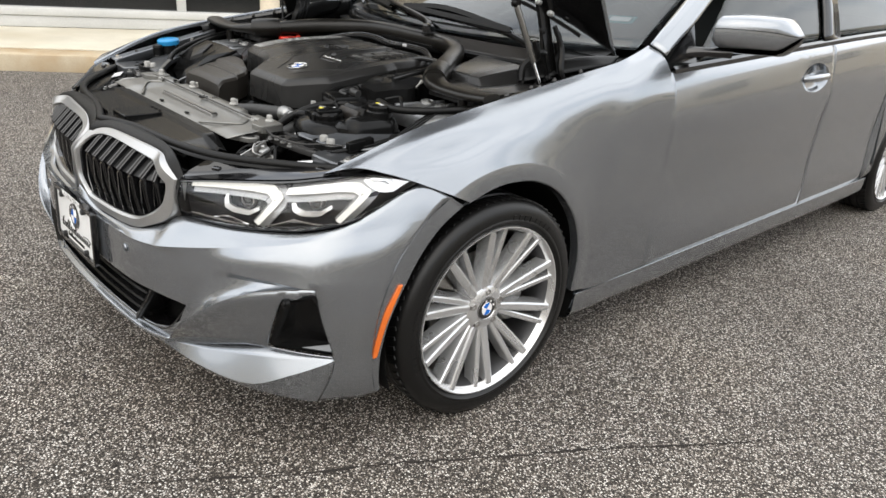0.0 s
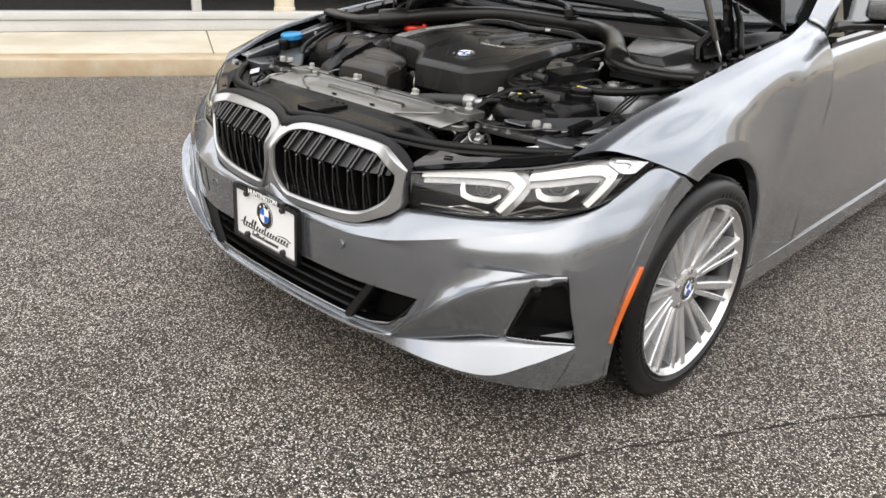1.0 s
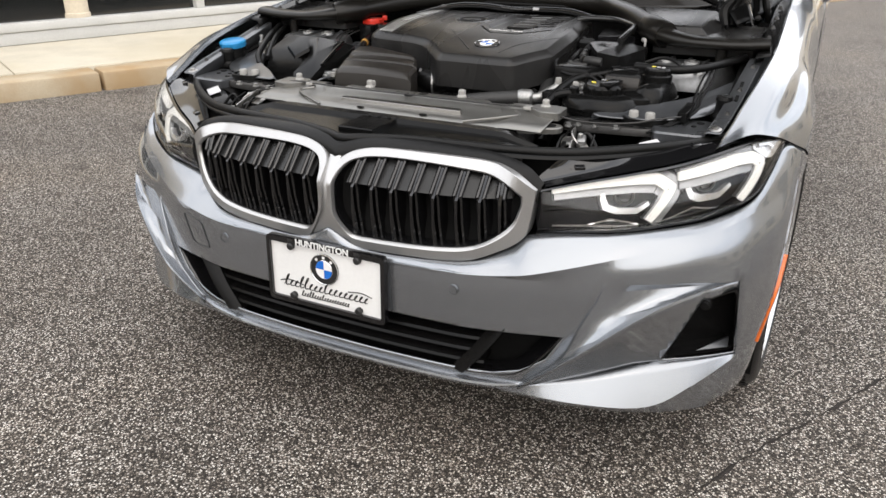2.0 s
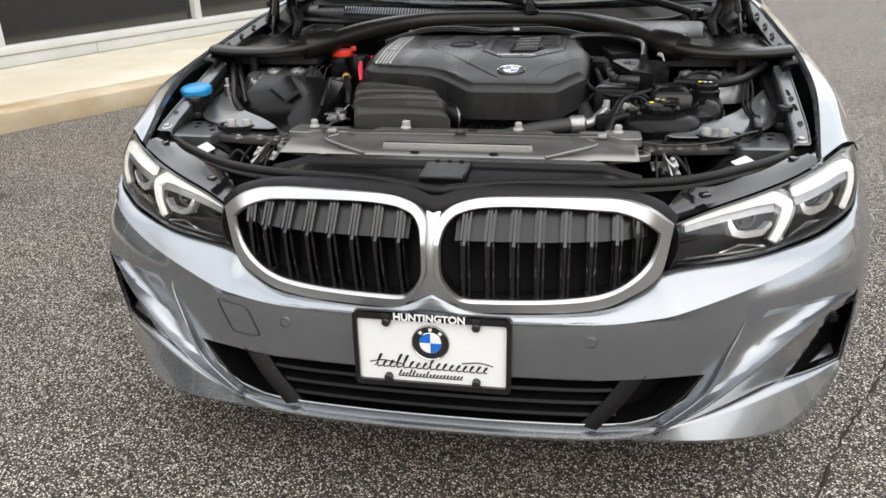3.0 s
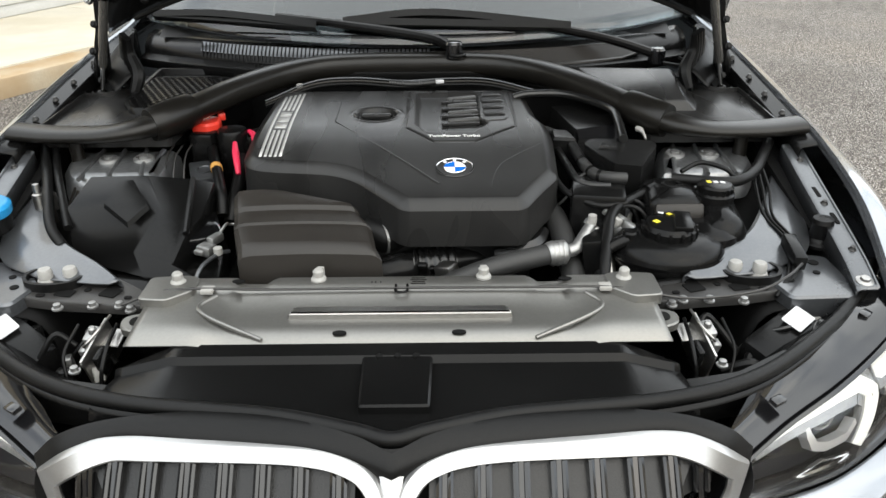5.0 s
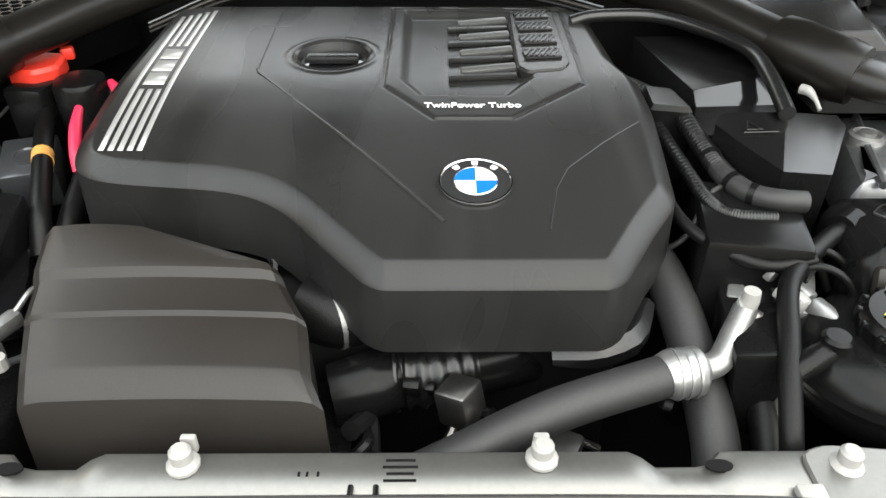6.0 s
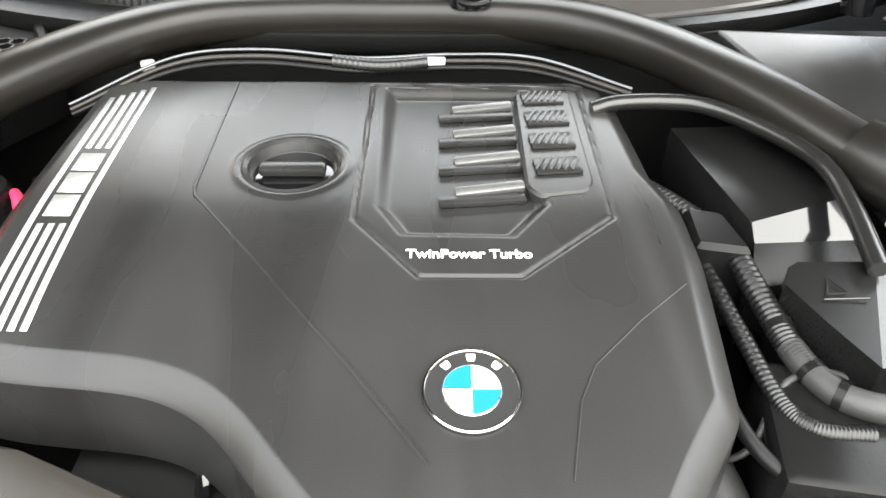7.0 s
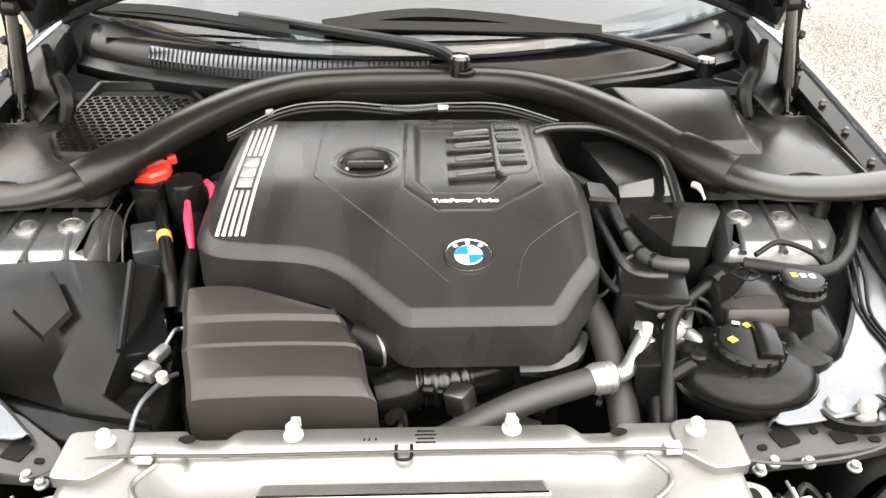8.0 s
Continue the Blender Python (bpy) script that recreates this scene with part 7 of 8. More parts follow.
for x, y in ((-.575, .300), (-.492, .318), (-.480, .335)):
    bm = BM()
    lathe(bm, [(.014, -.004), (.014, .0), (0, .001)], Matrix.Translation((x, y, .915)), 14)
    part("fixing", bm, OFFWHITE, filt)
bm = BM()
a_, b_, c_, d_ = V(.40, .40, .957), V(.620, .382, .956), V(.606, .188, .932), V(.47, .192, .932)
e_, f_, g_, h_, i_, j_ = V(.668, .372, .910), V(.650, .237, .910), V(.627, .180, .910), V(.46, .180, .910), V(.634, .44, .93), V(.39, .46, .93)
for f in ([a_, b_, c_, d_], [b_, e_, f_, g_, c_], [c_, g_, h_, d_], [b_, a_, j_, i_], [b_, i_, e_], [a_, d_, h_, j_]):
    bm.faces.new([bm.verts.new(p) for p in f])
bmesh.ops.remove_doubles(bm, verts=bm.verts, dist=.0005)
bmesh.ops.recalc_face_normals(bm, faces=bm.faces)
round_edges(bm, .006, 8, 3)
part("brake_cover", bm, COVER, car, "smooth black faceted cover on the driver side", 30)
for sx in (1, -1):
    bm = BM()
    TRAY = [(.50, .085), (.767, .085), (.770, .318), (.718, .321), (.692, .352), (.668, .42), (.50, .44)]
    tray_z = lambda x, y: .908 + .03 * (y - .1)
    shell(bm, rounded([(sx * x, y) for x, y in TRAY][::sx], .010, 4), [(0, .87), (0, lambda x, y: tray_z(x, y) - .001), (.002, tray_z)])
    tray = part("corner_cover", bm, COVER, car, "smooth black tray with a raised edge", 40)
    bm = BM()
    line = [V(sx * x, y, tray_z(x, y)) for x, y in ((.765, .088), (.767, .20), (.768, .308), (.758, .317), (.722, .318), (.690, .350), (.667, .40))]
    line = spline(line, 50)
    grid(bm, [[p + V(-sx * .002, -.002, -.004) for p in line], [p + V(-sx * .001, -.001, .010) for p in line], [p + V(sx * .002, .002, .010) for p in line], [p + V(sx * .002, .002, -.01) for p in line]])
    part("raised_edge", bm, COVER, tray)
    bm = BM()
    tube(bm, [(sx * .644, .098, .9082), (sx * .668, .103, .9086), (sx * .692, .096, .9082)], .003, 8, 10)
    part("finger_slot", bm, DARK, car)
    bm = BM()
    rows = [[V(sx * x, y, z) for x, y, z in r] for r in (((.66, .32, .91), (.69, .40, .92), (.73, .50, .935), (.76, .62, .95)), ((.655, .34, .96), (.70, .42, .985), (.735, .53, 1.0), (.765, .66, 1.0)), ((.69, .30, .93), (.735, .37, .95), (.765, .46, .965), (.785, .6, .98)))]
    patch(bm, rows, 17, 9)
    part("cowl_end", bm, RUBBER, car, "", 40, .003)
    # folded rubber boot and hinge at the bonnet's corner
    bm = BM()
    for k in range(4):
        tube(bm, [(sx * (.655 + .012 * k), .33 + .02 * k, .92), (sx * (.645 + .015 * k), .345 + .02 * k, .96), (sx * (.665 + .012 * k), .37 + .02 * k, 1.0), (sx * (.66 + .012 * k), .36 + .02 * k, 1.04)], [.012, .016, .012, .008], 8, 14)
    part("hinge_boot", bm, RUBBER, car)

wipe = (((.100, .425, .997), (.03, .474, 1.017), (-.194, .535, 1.039), (-.36, .60, 1.048)), ((.620, .505, .962), (.53, .516, .990), (.43, .530, 1.012), (.20, .56, 1.050)))
for (piv, k1, k2, tip), blade in zip(wipe, (((-.723, .726, 1.033), (-.516, .640, 1.045), (-.246, .530, 1.034)), ((-.18, .545, 1.040), (.05, .565, 1.056), (.40, .540, 1.026)))):
    wiper = new("windscreen_wiper")
    wiper.parent = car
    bm = BM()
    lathe(bm, [(.021, -.02), (.021, .012), (.017, .018), (.0, .020)], Matrix.Translation(piv), 20)
    part("pivot_cap", bm, GLOSS, wiper)
    bm = BM()
    tube(bm, [piv, k1, k2, tip], [.013, .012, .011, .010], 10, 24)
    part("arm", bm, PLASTIC, wiper)
    bm = BM()
    c = spline(blade, 30)
    grid(bm, [[q + V(0, .002, -.014) for q in c], [q + V(0, -.014, .0) for q in c], [q + V(0, -.004, .015) for q in c], [q + V(0, .012, .004) for q in c]], closed=True)
    part("blade", bm, RUBBER, wiper, "black wiper blade")
bm = BM()
tube(bm, [(.08, .44, .985), (.10, .40, .985), (.125, .41, .985), (.12, .45, .985)], .004, 8, 18)
part("washer_hose", bm, RUBBER, car)
bm = BM()
tube(bm, [(.62, .44, .955), (.66, .41, .955), (.69, .44, .95), (.67, .48, .96)], .004, 8, 18)
part("washer_hose", bm, RUBBER, car)


# ---- engine bay: hoses, tanks, boxes and wiring ----
def hose(name, pts, r, material=RUBBER, label="", seg=14, n=40, ribs=0.0, parent=None):
    """A bent hose; ribs: pitch of its corrugation."""
    bm = BM()
    if ribs:
        p = spline(pts, 200)
        ln = sum((b - a).length for a, b in zip(p, p[1:]))
        k = int(ln / ribs) * 4
        p = spline(pts, k)
        rad = [r] * k if isinstance(r, float) else [float(np.interp(i / (k - 1) * (len(r) - 1), range(len(r)), r)) for i in range(k)]
        tube(bm, p, [rad[i] * (1 + .055 * (1 if i % 4 in (0, 1) else -1)) for i in range(k)], seg)
    else:
        tube(bm, pts, r, seg, n)
    return part(name, bm, material, parent or car, label, 50)


hose("coolant_hose", [(.02, -.345, .745), (.066, -.335, .765), (.15, -.298, .780), (.252, -.266, .790)], .0185, HOSE, "thick black rubber coolant hose", 18)
hose("hose_collar", [(.246, -.268, .7895), (.252, -.266, .790), (.278, -.262, .791), (.284, -.261, .791)], [.019, .0215, .0215, .014], ALLOY, "crimped alloy collar", 20, 4)
for k in range(3):
    hose("collar_ring", [(.255 + .008 * k, -.2655 + .001 * k, .790), (.257 + .008 * k, -.2652 + .001 * k, .790)], .0228, ALLOY, "", 20, 2)
hose("coolant_pipe", [(.275, -.262, .791), (.298, -.254, .794), (.318, -.228, .806), (.331, -.210, .815)], .0115, ALLOY, "bare alloy coolant pipe", 16)
hose("pipe_connector", [(.331, -.210, .806), (.331, -.210, .822), (.332, -.211, .824), (.332, -.211, .838)], [.0095, .0095, .0085, .0075], OFFWHITE, "white nylon connector", 14, 8)
hose("side_pipe", [(.331, -.212, .81), (.352, -.222, .80), (.358, -.26, .77), (.355, -.30, .73)], .010, STEEL, "", 14)
hose("turbo_hose", [(.262, -.07, .80), (.280, -.13, .795), (.292, -.22, .765), (.295, -.31, .72), (.28, -.34, .64)], .021, HOSE, "wide black intake hose", 18)
hose("bent_hose", [(.338, -.345, .75), (.336, -.325, .785), (.350, -.262, .818), (.372, -.195, .836), (.42, -.145, .842), (.475, -.105, .850)], .0095, RUBBER, "black bent hose", 14)
hose("hose_clip", [(.445, -.127, .846), (.462, -.114, .848)], .0155, PLASTIC, "", 14, 3)
hose("vent_line", [(.272, -.105, .80), (.30, -.115, .83), (.335, -.075, .86), (.38, -.068, .86), (.41, -.095, .84)], .0030, HOSE, "thin grey line", 8)
hose("intake_pipe", [(-.045, -.235, .735), (-.01, -.226, .738), (.015, -.210, .738)], [.030, .033, .033], PLASTIC, "smooth black intake pipe", 20)
hose("intake_bellows", [(.012, -.211, .738), (.047, -.208, .739), (.085, -.196, .738)], .035, CORR, "ribbed black intake bellows", 22, ribs=.0125)
hose("intake_pipe", [(.082, -.197, .738), (.12, -.182, .735), (.17, -.16, .72)], [.034, .033, .030], PLASTIC, "smooth black intake pipe", 20)
bm = BM()
box(bm, (.030, -.243, .752), (.016, .012, .022), .003, (20, 0, -8))
box(bm, (.046, -.240, .748), (.010, .010, .012), .002, (20, 0, -8))
part("bellows_clip", bm, PLASTIC, car)
hose("bellows_clamp", [(-.046, -.185, .785), (-.032, -.178, .785)], .0315, ALLOY, "bright worm-drive hose clamp", 24, 3)
hose("breather_hose", [(-.075, -.170, .79), (-.04, -.182, .785), (-.01, -.170, .785), (.02, -.14, .78)], .0305, RUBBER, "black breather hose", 20)
hose("lower_hose", [(.34, -.335, .70), (.345, -.28, .74), (.345, -.20, .77), (.33, -.12, .78)], .016, RUBBER, "", 14)
hose("drain_hose", [(.33, -.365, .73), (.36, -.335, .755), (.42, -.345, .765), (.50, -.315, .765), (.55, -.25, .76)], .013, RUBBER, "", 12)

# expansion tank
tank = new("expansion_tank")
tank.parent = car
TM = Matrix.Translation((.460, -.252, .792))
bm = BM()
lathe(bm, [(.060, -.06), (.088, -.035), (.098, -.008), (.096, .008), (.085, .022), (.060, .030), (0, .033)], TM @ Matrix.Diagonal((1.0, .86, 1, 1)), 40)
part("tank", bm, PLASTIC, tank, "round black coolant expansion tank", 50)
bm = BM()
lathe(bm, [(.0985, -.006), (.1005, 0), (.0985, .006)], TM @ Matrix.Diagonal((1.0, .86, 1, 1)), 40, False)
part("seam", bm, PLASTIC, tank)
bm = BM()
lathe(bm, [(.052, -.05), (.055, -.01), (.050, .02), (.034, .032), (0, .036)], Matrix.Translation((.537, -.225, .795)), 30)
part("side_chamber", bm, PLASTIC, tank)
bm = BM()
lathe(bm, [(.046, -.01), (.046, .008), (.042, .012), (.040, .016), (0, .017)], TM @ Matrix.Translation((-.002, .0, .034)), 32)
cap_ = part("cap", bm, PLASTIC, tank, "black cap with yellow warning marks")
for k in range(14):
    bm = BM()
    a = 2 * math.pi * k / 14
    box(bm, TM @ V(-.002 + .0455 * math.cos(a), .0455 * math.sin(a), .036), (.006, .006, .018), .001, (0, 0, math.degrees(a)))
    part("grip", bm, PLASTIC, cap_)
bm = BM()
box(bm, TM @ V(.018, -.004, .053), (.030, .07, .010), .003, (0, 0, -12))
part("bar", bm, PLASTIC, cap_)
for x, y, s_ in ((-.026, .0, .010), (.004, .030, .008)):
    bm = BM()
    box(bm, TM @ V(x, y, .0518), (s_, s_, .001), 0, (0, 0, 30))
    part("mark", bm, YELLOW, cap_)
bm = BM()
box(bm, TM @ V(-.012, -.060, .0245), (.010, .010, .001), 0, (18, 0, 20))
part("mark", bm, YELLOW, tank)
for x, y in ((-.01, .034), (.026, .024)):
    bm = BM()
    box(bm, TM @ V(x, y, .0525), (.010, .006, .001), 0, (0, 0, -20))
    part("mark", bm, LABEL, cap_)
bm = BM()
lathe(bm, [(.013, -.02), (.013, .006), (.010, .009), (0, .009)], Matrix.Translation((.388, -.262, .822)), 18)
tube(bm, [(.388, -.262, .815), (.362, -.275, .812), (.345, -.285, .806)], [.011, .012, .009], 12, 10)
part("level_sensor", bm, PLASTIC, tank)

# brake fluid tank and second filler
bm = BM()
shell(bm, rounded([(.435, -.185), (.440, -.09), (.462, -.072), (.535, -.072), (.550, -.09), (.540, -.185), (.52, -.20), (.455, -.20)][::-1], .015, 4), [(0, .79), (0, .838), (.006, .852), (.02, .860)])
reservoir = part("brake_reservoir", bm, PLASTIC, car, "black brake fluid reservoir", 50)
bm = BM()
box(bm, (.490, -.196, .836), (.088, .014, .030), .006, (-22, 0, 0))
part("window", bm, BROWN, reservoir, "worn brownish front face")
bm = BM()
tube(bm, [(.475, -.12, .8605), (.495, -.105, .8605), (.515, -.125, .8605), (.495, -.14, .8605), (.475, -.12, .8605)], .0015, 6, 16)
part("embossed_ring", bm, PLASTIC, reservoir)
second = new("filler_reservoir")
second.parent = car
bm = BM()
shell(bm, rounded([(.525, -.245), (.527, -.13), (.55, -.10), (.60, -.10), (.618, -.13), (.60, -.245), (.57, -.262), (.545, -.262)][::-1], .018, 4), [(0, .76), (0, .815), (.01, .834), (.022, .842)])
part("body", bm, PLASTIC, second, "", 50)
bm = BM()
shell(bm, offset(rounded([(.525, -.245), (.527, -.13), (.55, -.10), (.60, -.10), (.618, -.13), (.60, -.245), (.57, -.262), (.545, -.262)][::-1], .018, 4), -.004), [(0, .796), (0, .802), (.004, .803)])
part("seam", bm, PLASTIC, second)
bm = BM()
CM = Matrix.Translation((.566, -.150, .846))
lathe(bm, [(.036, -.01), (.036, .008), (.031, .012), (.031, .022), (.028, .026), (.022, .027), (0, .027)], CM, 28)
cp = part("cap", bm, PLASTIC, second, "ribbed black filler cap")
for k in range(18):
    bm = BM()
    a = 2 * math.pi * k / 18
    box(bm, CM @ V(.0312 * math.cos(a), .0312 * math.sin(a), .017), (.003, .004, .010), 0, (0, 0, math.degrees(a)))
    part("grip", bm, PLASTIC, cp)
for k, mt in enumerate((YELLOW, LABEL, LABEL)):
    bm = BM()
    box(bm, CM @ V(-.012 + .012 * k, .004 - .002 * k, .0275), (.008, .009, .001))
    part("mark", bm, mt, cp)
hose("tan_wire", [(.525, -.14, .85), (.535, -.165, .845), (.53, -.195, .83), (.535, -.21, .82)], .0016, TAN, "", 6, 14)

# fuse box with a bent lid, and the control unit cover behind it
def faceted(name, faces, material, parent, label=""):
    """A moulding out of flat faces, its edges a little rounded."""
    b = BM()
    for f in faces:
        b.faces.new([b.verts.new(V(*p)) for p in f])
    bmesh.ops.remove_doubles(b, verts=b.verts, dist=.0008)
    bmesh.ops.recalc_face_normals(b, faces=b.faces)
    round_edges(b, .0014, 12, 2)
    return part(name, b, material, parent, label, 30)


def skirt(rim, z):
    return [[rim[i], rim[(i + 1) % len(rim)], (*rim[(i + 1) % len(rim)][:2], z), (*rim[i][:2], z)] for i in range(len(rim))]


F = [(.349, -.004, .899), (.359, .017, .899), (.370, .025, .899), (.436, .026, .899), (.499, .036, .890), (.497, .008, .890), (.449, -.076, .878), (.393, -.087, .888), (.369, -.045, .8936)]
fuse = faceted("fuse_box", skirt(F, .79), PLASTIC, car, "black fuse box with a faceted lid")
faceted("lid", [[F[0], F[1], F[2], F[3], F[7], F[8]]], PLASTIC, fuse)
faceted("lid_facet", [[F[3], F[4], F[5], F[6], F[7]]], FLAP, fuse)
bm = BM()
tube(bm, [(.379, -.016, .8985), (.386, .003, .8995), (.396, -.015, .8985), (.379, -.016, .8985)], .0009, 6)
part("warning_sign", bm, FLAP, fuse)
bm = BM()
tube(bm, [(.374, -.021, .8975), (.411, -.020, .8980)], .0009, 6)
part("warning_line", bm, FLAP, fuse)
E_ = [(.318, .254, .903), (.462, .264, .903), (.474, .215, .903), (.444, .117, .903), (.347, .079, .903)]
B_ = [(.453, .074, .886), (.352, .068, .886), (.440, .034, .872), (.338, .026, .870)]
rim_ = [E_[0], E_[1], E_[2], E_[3], B_[0], B_[2], B_[3], B_[1], E_[4]]
ecu = faceted("control_unit_cover", skirt(rim_, .80) + [[E_[0], E_[1], E_[2], E_[3], E_[4]], [B_[1], B_[0], B_[2], B_[3]]], PLASTIC, car, "smooth black control unit cover")
faceted("shiny_facet", [[E_[4], E_[3], B_[0], B_[1]]], GLOSS, ecu)
bm = BM()
shell(bm, rounded([(.296, .06), (.30, .12), (.335, .11), (.345, .05)], .006, 3), [(0, .80), (0, .886), (.004, .892)])
part("side_bracket", bm, PLASTIC, ecu)
hose("cable_duct", [(.232, .262, .920), (.26, .266, .926), (.31, .266, .928), (.352, .256, .928), (.394, .214, .927), (.430, .150, .925), (.433, .082, .919), (.428, .006, .906)], .0092, FLAP, "smooth black cable duct", 12, 50)
hose("wiring_loom", [(.272, .19, .872), (.302, .140, .876), (.331, .080, .877), (.339, .010, .874), (.345, -.040, .869), (.353, -.070, .866)], .0105, CORR, "ribbed black wiring loom", 12, ribs=.0055)
hose("wiring_loom", [(.28, .14, .862), (.304, .086, .866), (.315, -.017, .862), (.323, -.091, .858), (.341, -.119, .858), (.380, -.125, .858)], .0070, CORR, "ribbed black wiring loom", 12, ribs=.0045)
hose("taped_loom", [(.346, -.045, .868), (.353, -.070, .866), (.366, -.094, .866), (.388, -.108, .868), (.412, -.108, .866)], .0112, HOSE, "taped wiring sleeve", 12)
for q0, q1 in (((.3525, -.068, .8662), (.3545, -.074, .866)), ((.364, -.0915, .866), (.369, -.096, .8663)), ((.3432, -.022, .871), (.3440, -.029, .870))):
    hose("cable_tie", [q0, q1], .0122, PLASTIC, "", 12, 3)
hose("loop_cable", [(.285, -.02, .868), (.282, -.08, .86), (.30, -.14, .85), (.35, -.178, .842), (.40, -.175, .845)], .006, RUBBER, "", 8)
bm = BM()
box(bm, (.36, -.115, .80), (.10, .12, .12), .01, (0, 0, -10))
part("relay_box", bm, PLASTIC, car)
bm = BM()
box(bm, (.345, -.205, .765), (.05, .13, .10), .006, (0, -8, -8))
mod = part("control_module", bm, PLASTIC, car, "ribbed black control module", 40)
for k in range(6):
    bm = BM()
    box(bm, (.322, -.26 + .02 * k, .785), (.006, .012, .05), .002)
    part("fin", bm, PLASTIC, mod)
for x, y, z, mt in ((.362, -.165, .83, ALLOY), (.385, -.19, .82, ALLOY), (.372, -.205, .825, OFFWHITE), (.40, -.215, .815, ALLOY), (.395, -.16, .825, BAYPAINT)):
    bm = BM()
    box(bm, (x, y, z), (.018, .028, .016), .003, (10, 20, 35))
    part("connector", bm, mt, car)
bm = BM()
box(bm, (.372, -.165, .792), (.078, .080, .045), .004, (0, 0, -22))
hydraulic = part("hydraulic_block", bm, ALLOY, car, "pale alloy hydraulic block with black pipes")
for k, (x, y) in enumerate(((.350, -.150), (.372, -.142), (.394, -.150), (.385, -.178))):
    hose("brake_pipe", [(x, y, .810), (x + .002, y, .834), (x + .020, y - .004, .842), (x + .042, y - .012, .832), (x + .058, y - .02, .80)], .0038, RUBBER, "", 8, 22, parent=hydraulic)
    hose("pipe_nut", [(x, y, .812), (x, y, .824)], .0062, STEEL, "", 6, 2, parent=hydraulic)
hose("corner_loom", [(.50, -.10, .862), (.60, -.130, .866), (.66, -.085, .868), (.70, -.02, .872), (.745, .06, .878)], .0105, RUBBER, "thick taped wiring loom", 14)
hose("corner_loom", [(.52, -.09, .872), (.56, -.075, .884), (.60, -.10, .88), (.62, -.11, .86)], .0045, RUBBER, "", 10)
for k in range(3):
    hose("corner_cable", [(.675 + .008 * k, -.04, .868), (.665 + .012 * k, -.10, .84), (.662 + .008 * k, -.16, .81), (.668 + .007 * k, -.25, .80), (.64 + .006 * k, -.33, .785), (.60, -.385, .77)], .0028, RUBBER, "", 8)
bm = BM()
box(bm, (.665, -.285, .800), (.022, .075, .026), .003, (8, 0, -6))
part("cable_guide", bm, PLASTIC, car)
hose("small_connector", [(.474, .082, .902), (.480, .074, .902), (.484, .062, .897), (.486, .050, .890)], [.0062, .0058, .0026, .0024], OFFWHITE, "cream cable connector", 12, 14)

# jump-start terminal and cables on the other side
term = new("jump_terminal")
term.parent = car
bm = BM()
box(bm, (-.448, .150, .845), (.052, .050, .075), .006, (0, 0, -10))
part("housing", bm, PLASTIC, term)
bm = BM()
shell(bm, rounded([(-.475, .150), (-.470, .195), (-.455, .215), (-.425, .210), (-.418, .165), (-.44, .145)][::-1], .006, 3), [(0, .878), (0, .893), (.004, .898)])
box(bm, (-.424, .212, .897), (.016, .014, .016), .003, (0, 0, 20))
part("cap", bm, RED, term, "red terminal cap")
bm = BM()
lathe(bm, [(.033, -.09), (.033, -.006), (.030, 0), (0, .001)], Matrix.Translation((-.388, .150, .887)), 28)
part("canister", bm, PLASTIC, term)
hose("red_sleeve", [(-.352, .155, .880), (-.338, .135, .878), (-.332, .115, .87), (-.330, .100, .86)], [.005, .0072, .0068, .005], PINK, "magenta-red insulating sleeve", 12, 14)
hose("red_sleeve", [(-.368, .090, .875), (-.358, .050, .868), (-.348, .015, .855), (-.344, .0, .84)], [.005, .0074, .0068, .005], PINK, "magenta-red insulating sleeve", 12, 14)
hose("terminal_cable", [(-.430, .13, .85), (-.41, .07, .845), (-.385, .0, .835), (-.365, -.06, .82), (-.36, -.09, .79)], .0110, RUBBER, "black terminal cable", 12)
hose("tape_band", [(-.400, .042, .841), (-.394, .026, .839)], .0122, TAN, "tan tape band", 12, 3)
hose("terminal_cable", [(-.36, .10, .84), (-.352, .03, .82), (-.348, -.04, .80), (-.35, -.08, .77)], .013, RUBBER, "", 12)
bm = BM()
box(bm, (-.432, .066, .803), (.062, .085, .05), .004, (6, 0, 19))
lathe(bm, [(.018, .0), (.018, .003), (.014, .003), (.013, .001)], Matrix.Translation((-.430, .060, .828)) @ pose(0, 0, 0, 6, 0, 19), 22)
part("grey_module", bm, BAYPAINT, car, "grey metal module")
hose("bracket_edge", [(-.520, .09, .86), (-.525, .03, .84), (-.50, -.04, .81), (-.455, -.075, .79)], .006, BAYPAINT, "", 10)
for k, (x, y) in enumerate(((-.505, .085), (-.485, .075), (-.468, .088))):
    hose("brake_line", [(x, y + .03, .864), (x + .002, y - .02, .860), (x + .010, y - .07, .845), (x + .014, y - .11, .80)], .0019, CARRIER, "", 8)
hose("wing_hose", [(-.77, .09, .868), (-.715, -.02, .862), (-.675, -.11, .848), (-.635, -.20, .822), (-.60, -.24, .80)], .0095, RUBBER, "bent black hose", 12)
hose("wing_hose", [(-.75, .10, .866), (-.695, -.02, .858), (-.65, -.11, .842), (-.61, -.19, .812)], .0075, RUBBER, "bent black hose", 12)
for x, y, z in ((-.685, -.085, .835), (-.672, -.125, .825), (-.70, -.10, .842)):
    bm = BM()
    lathe(bm, [(.011, -.03), (.011, .0), (.007, .002), (.006, .02), (0, .021)], Matrix.Translation((x, y, z)), 12)
    part("wing_stud", bm, STEEL, car)
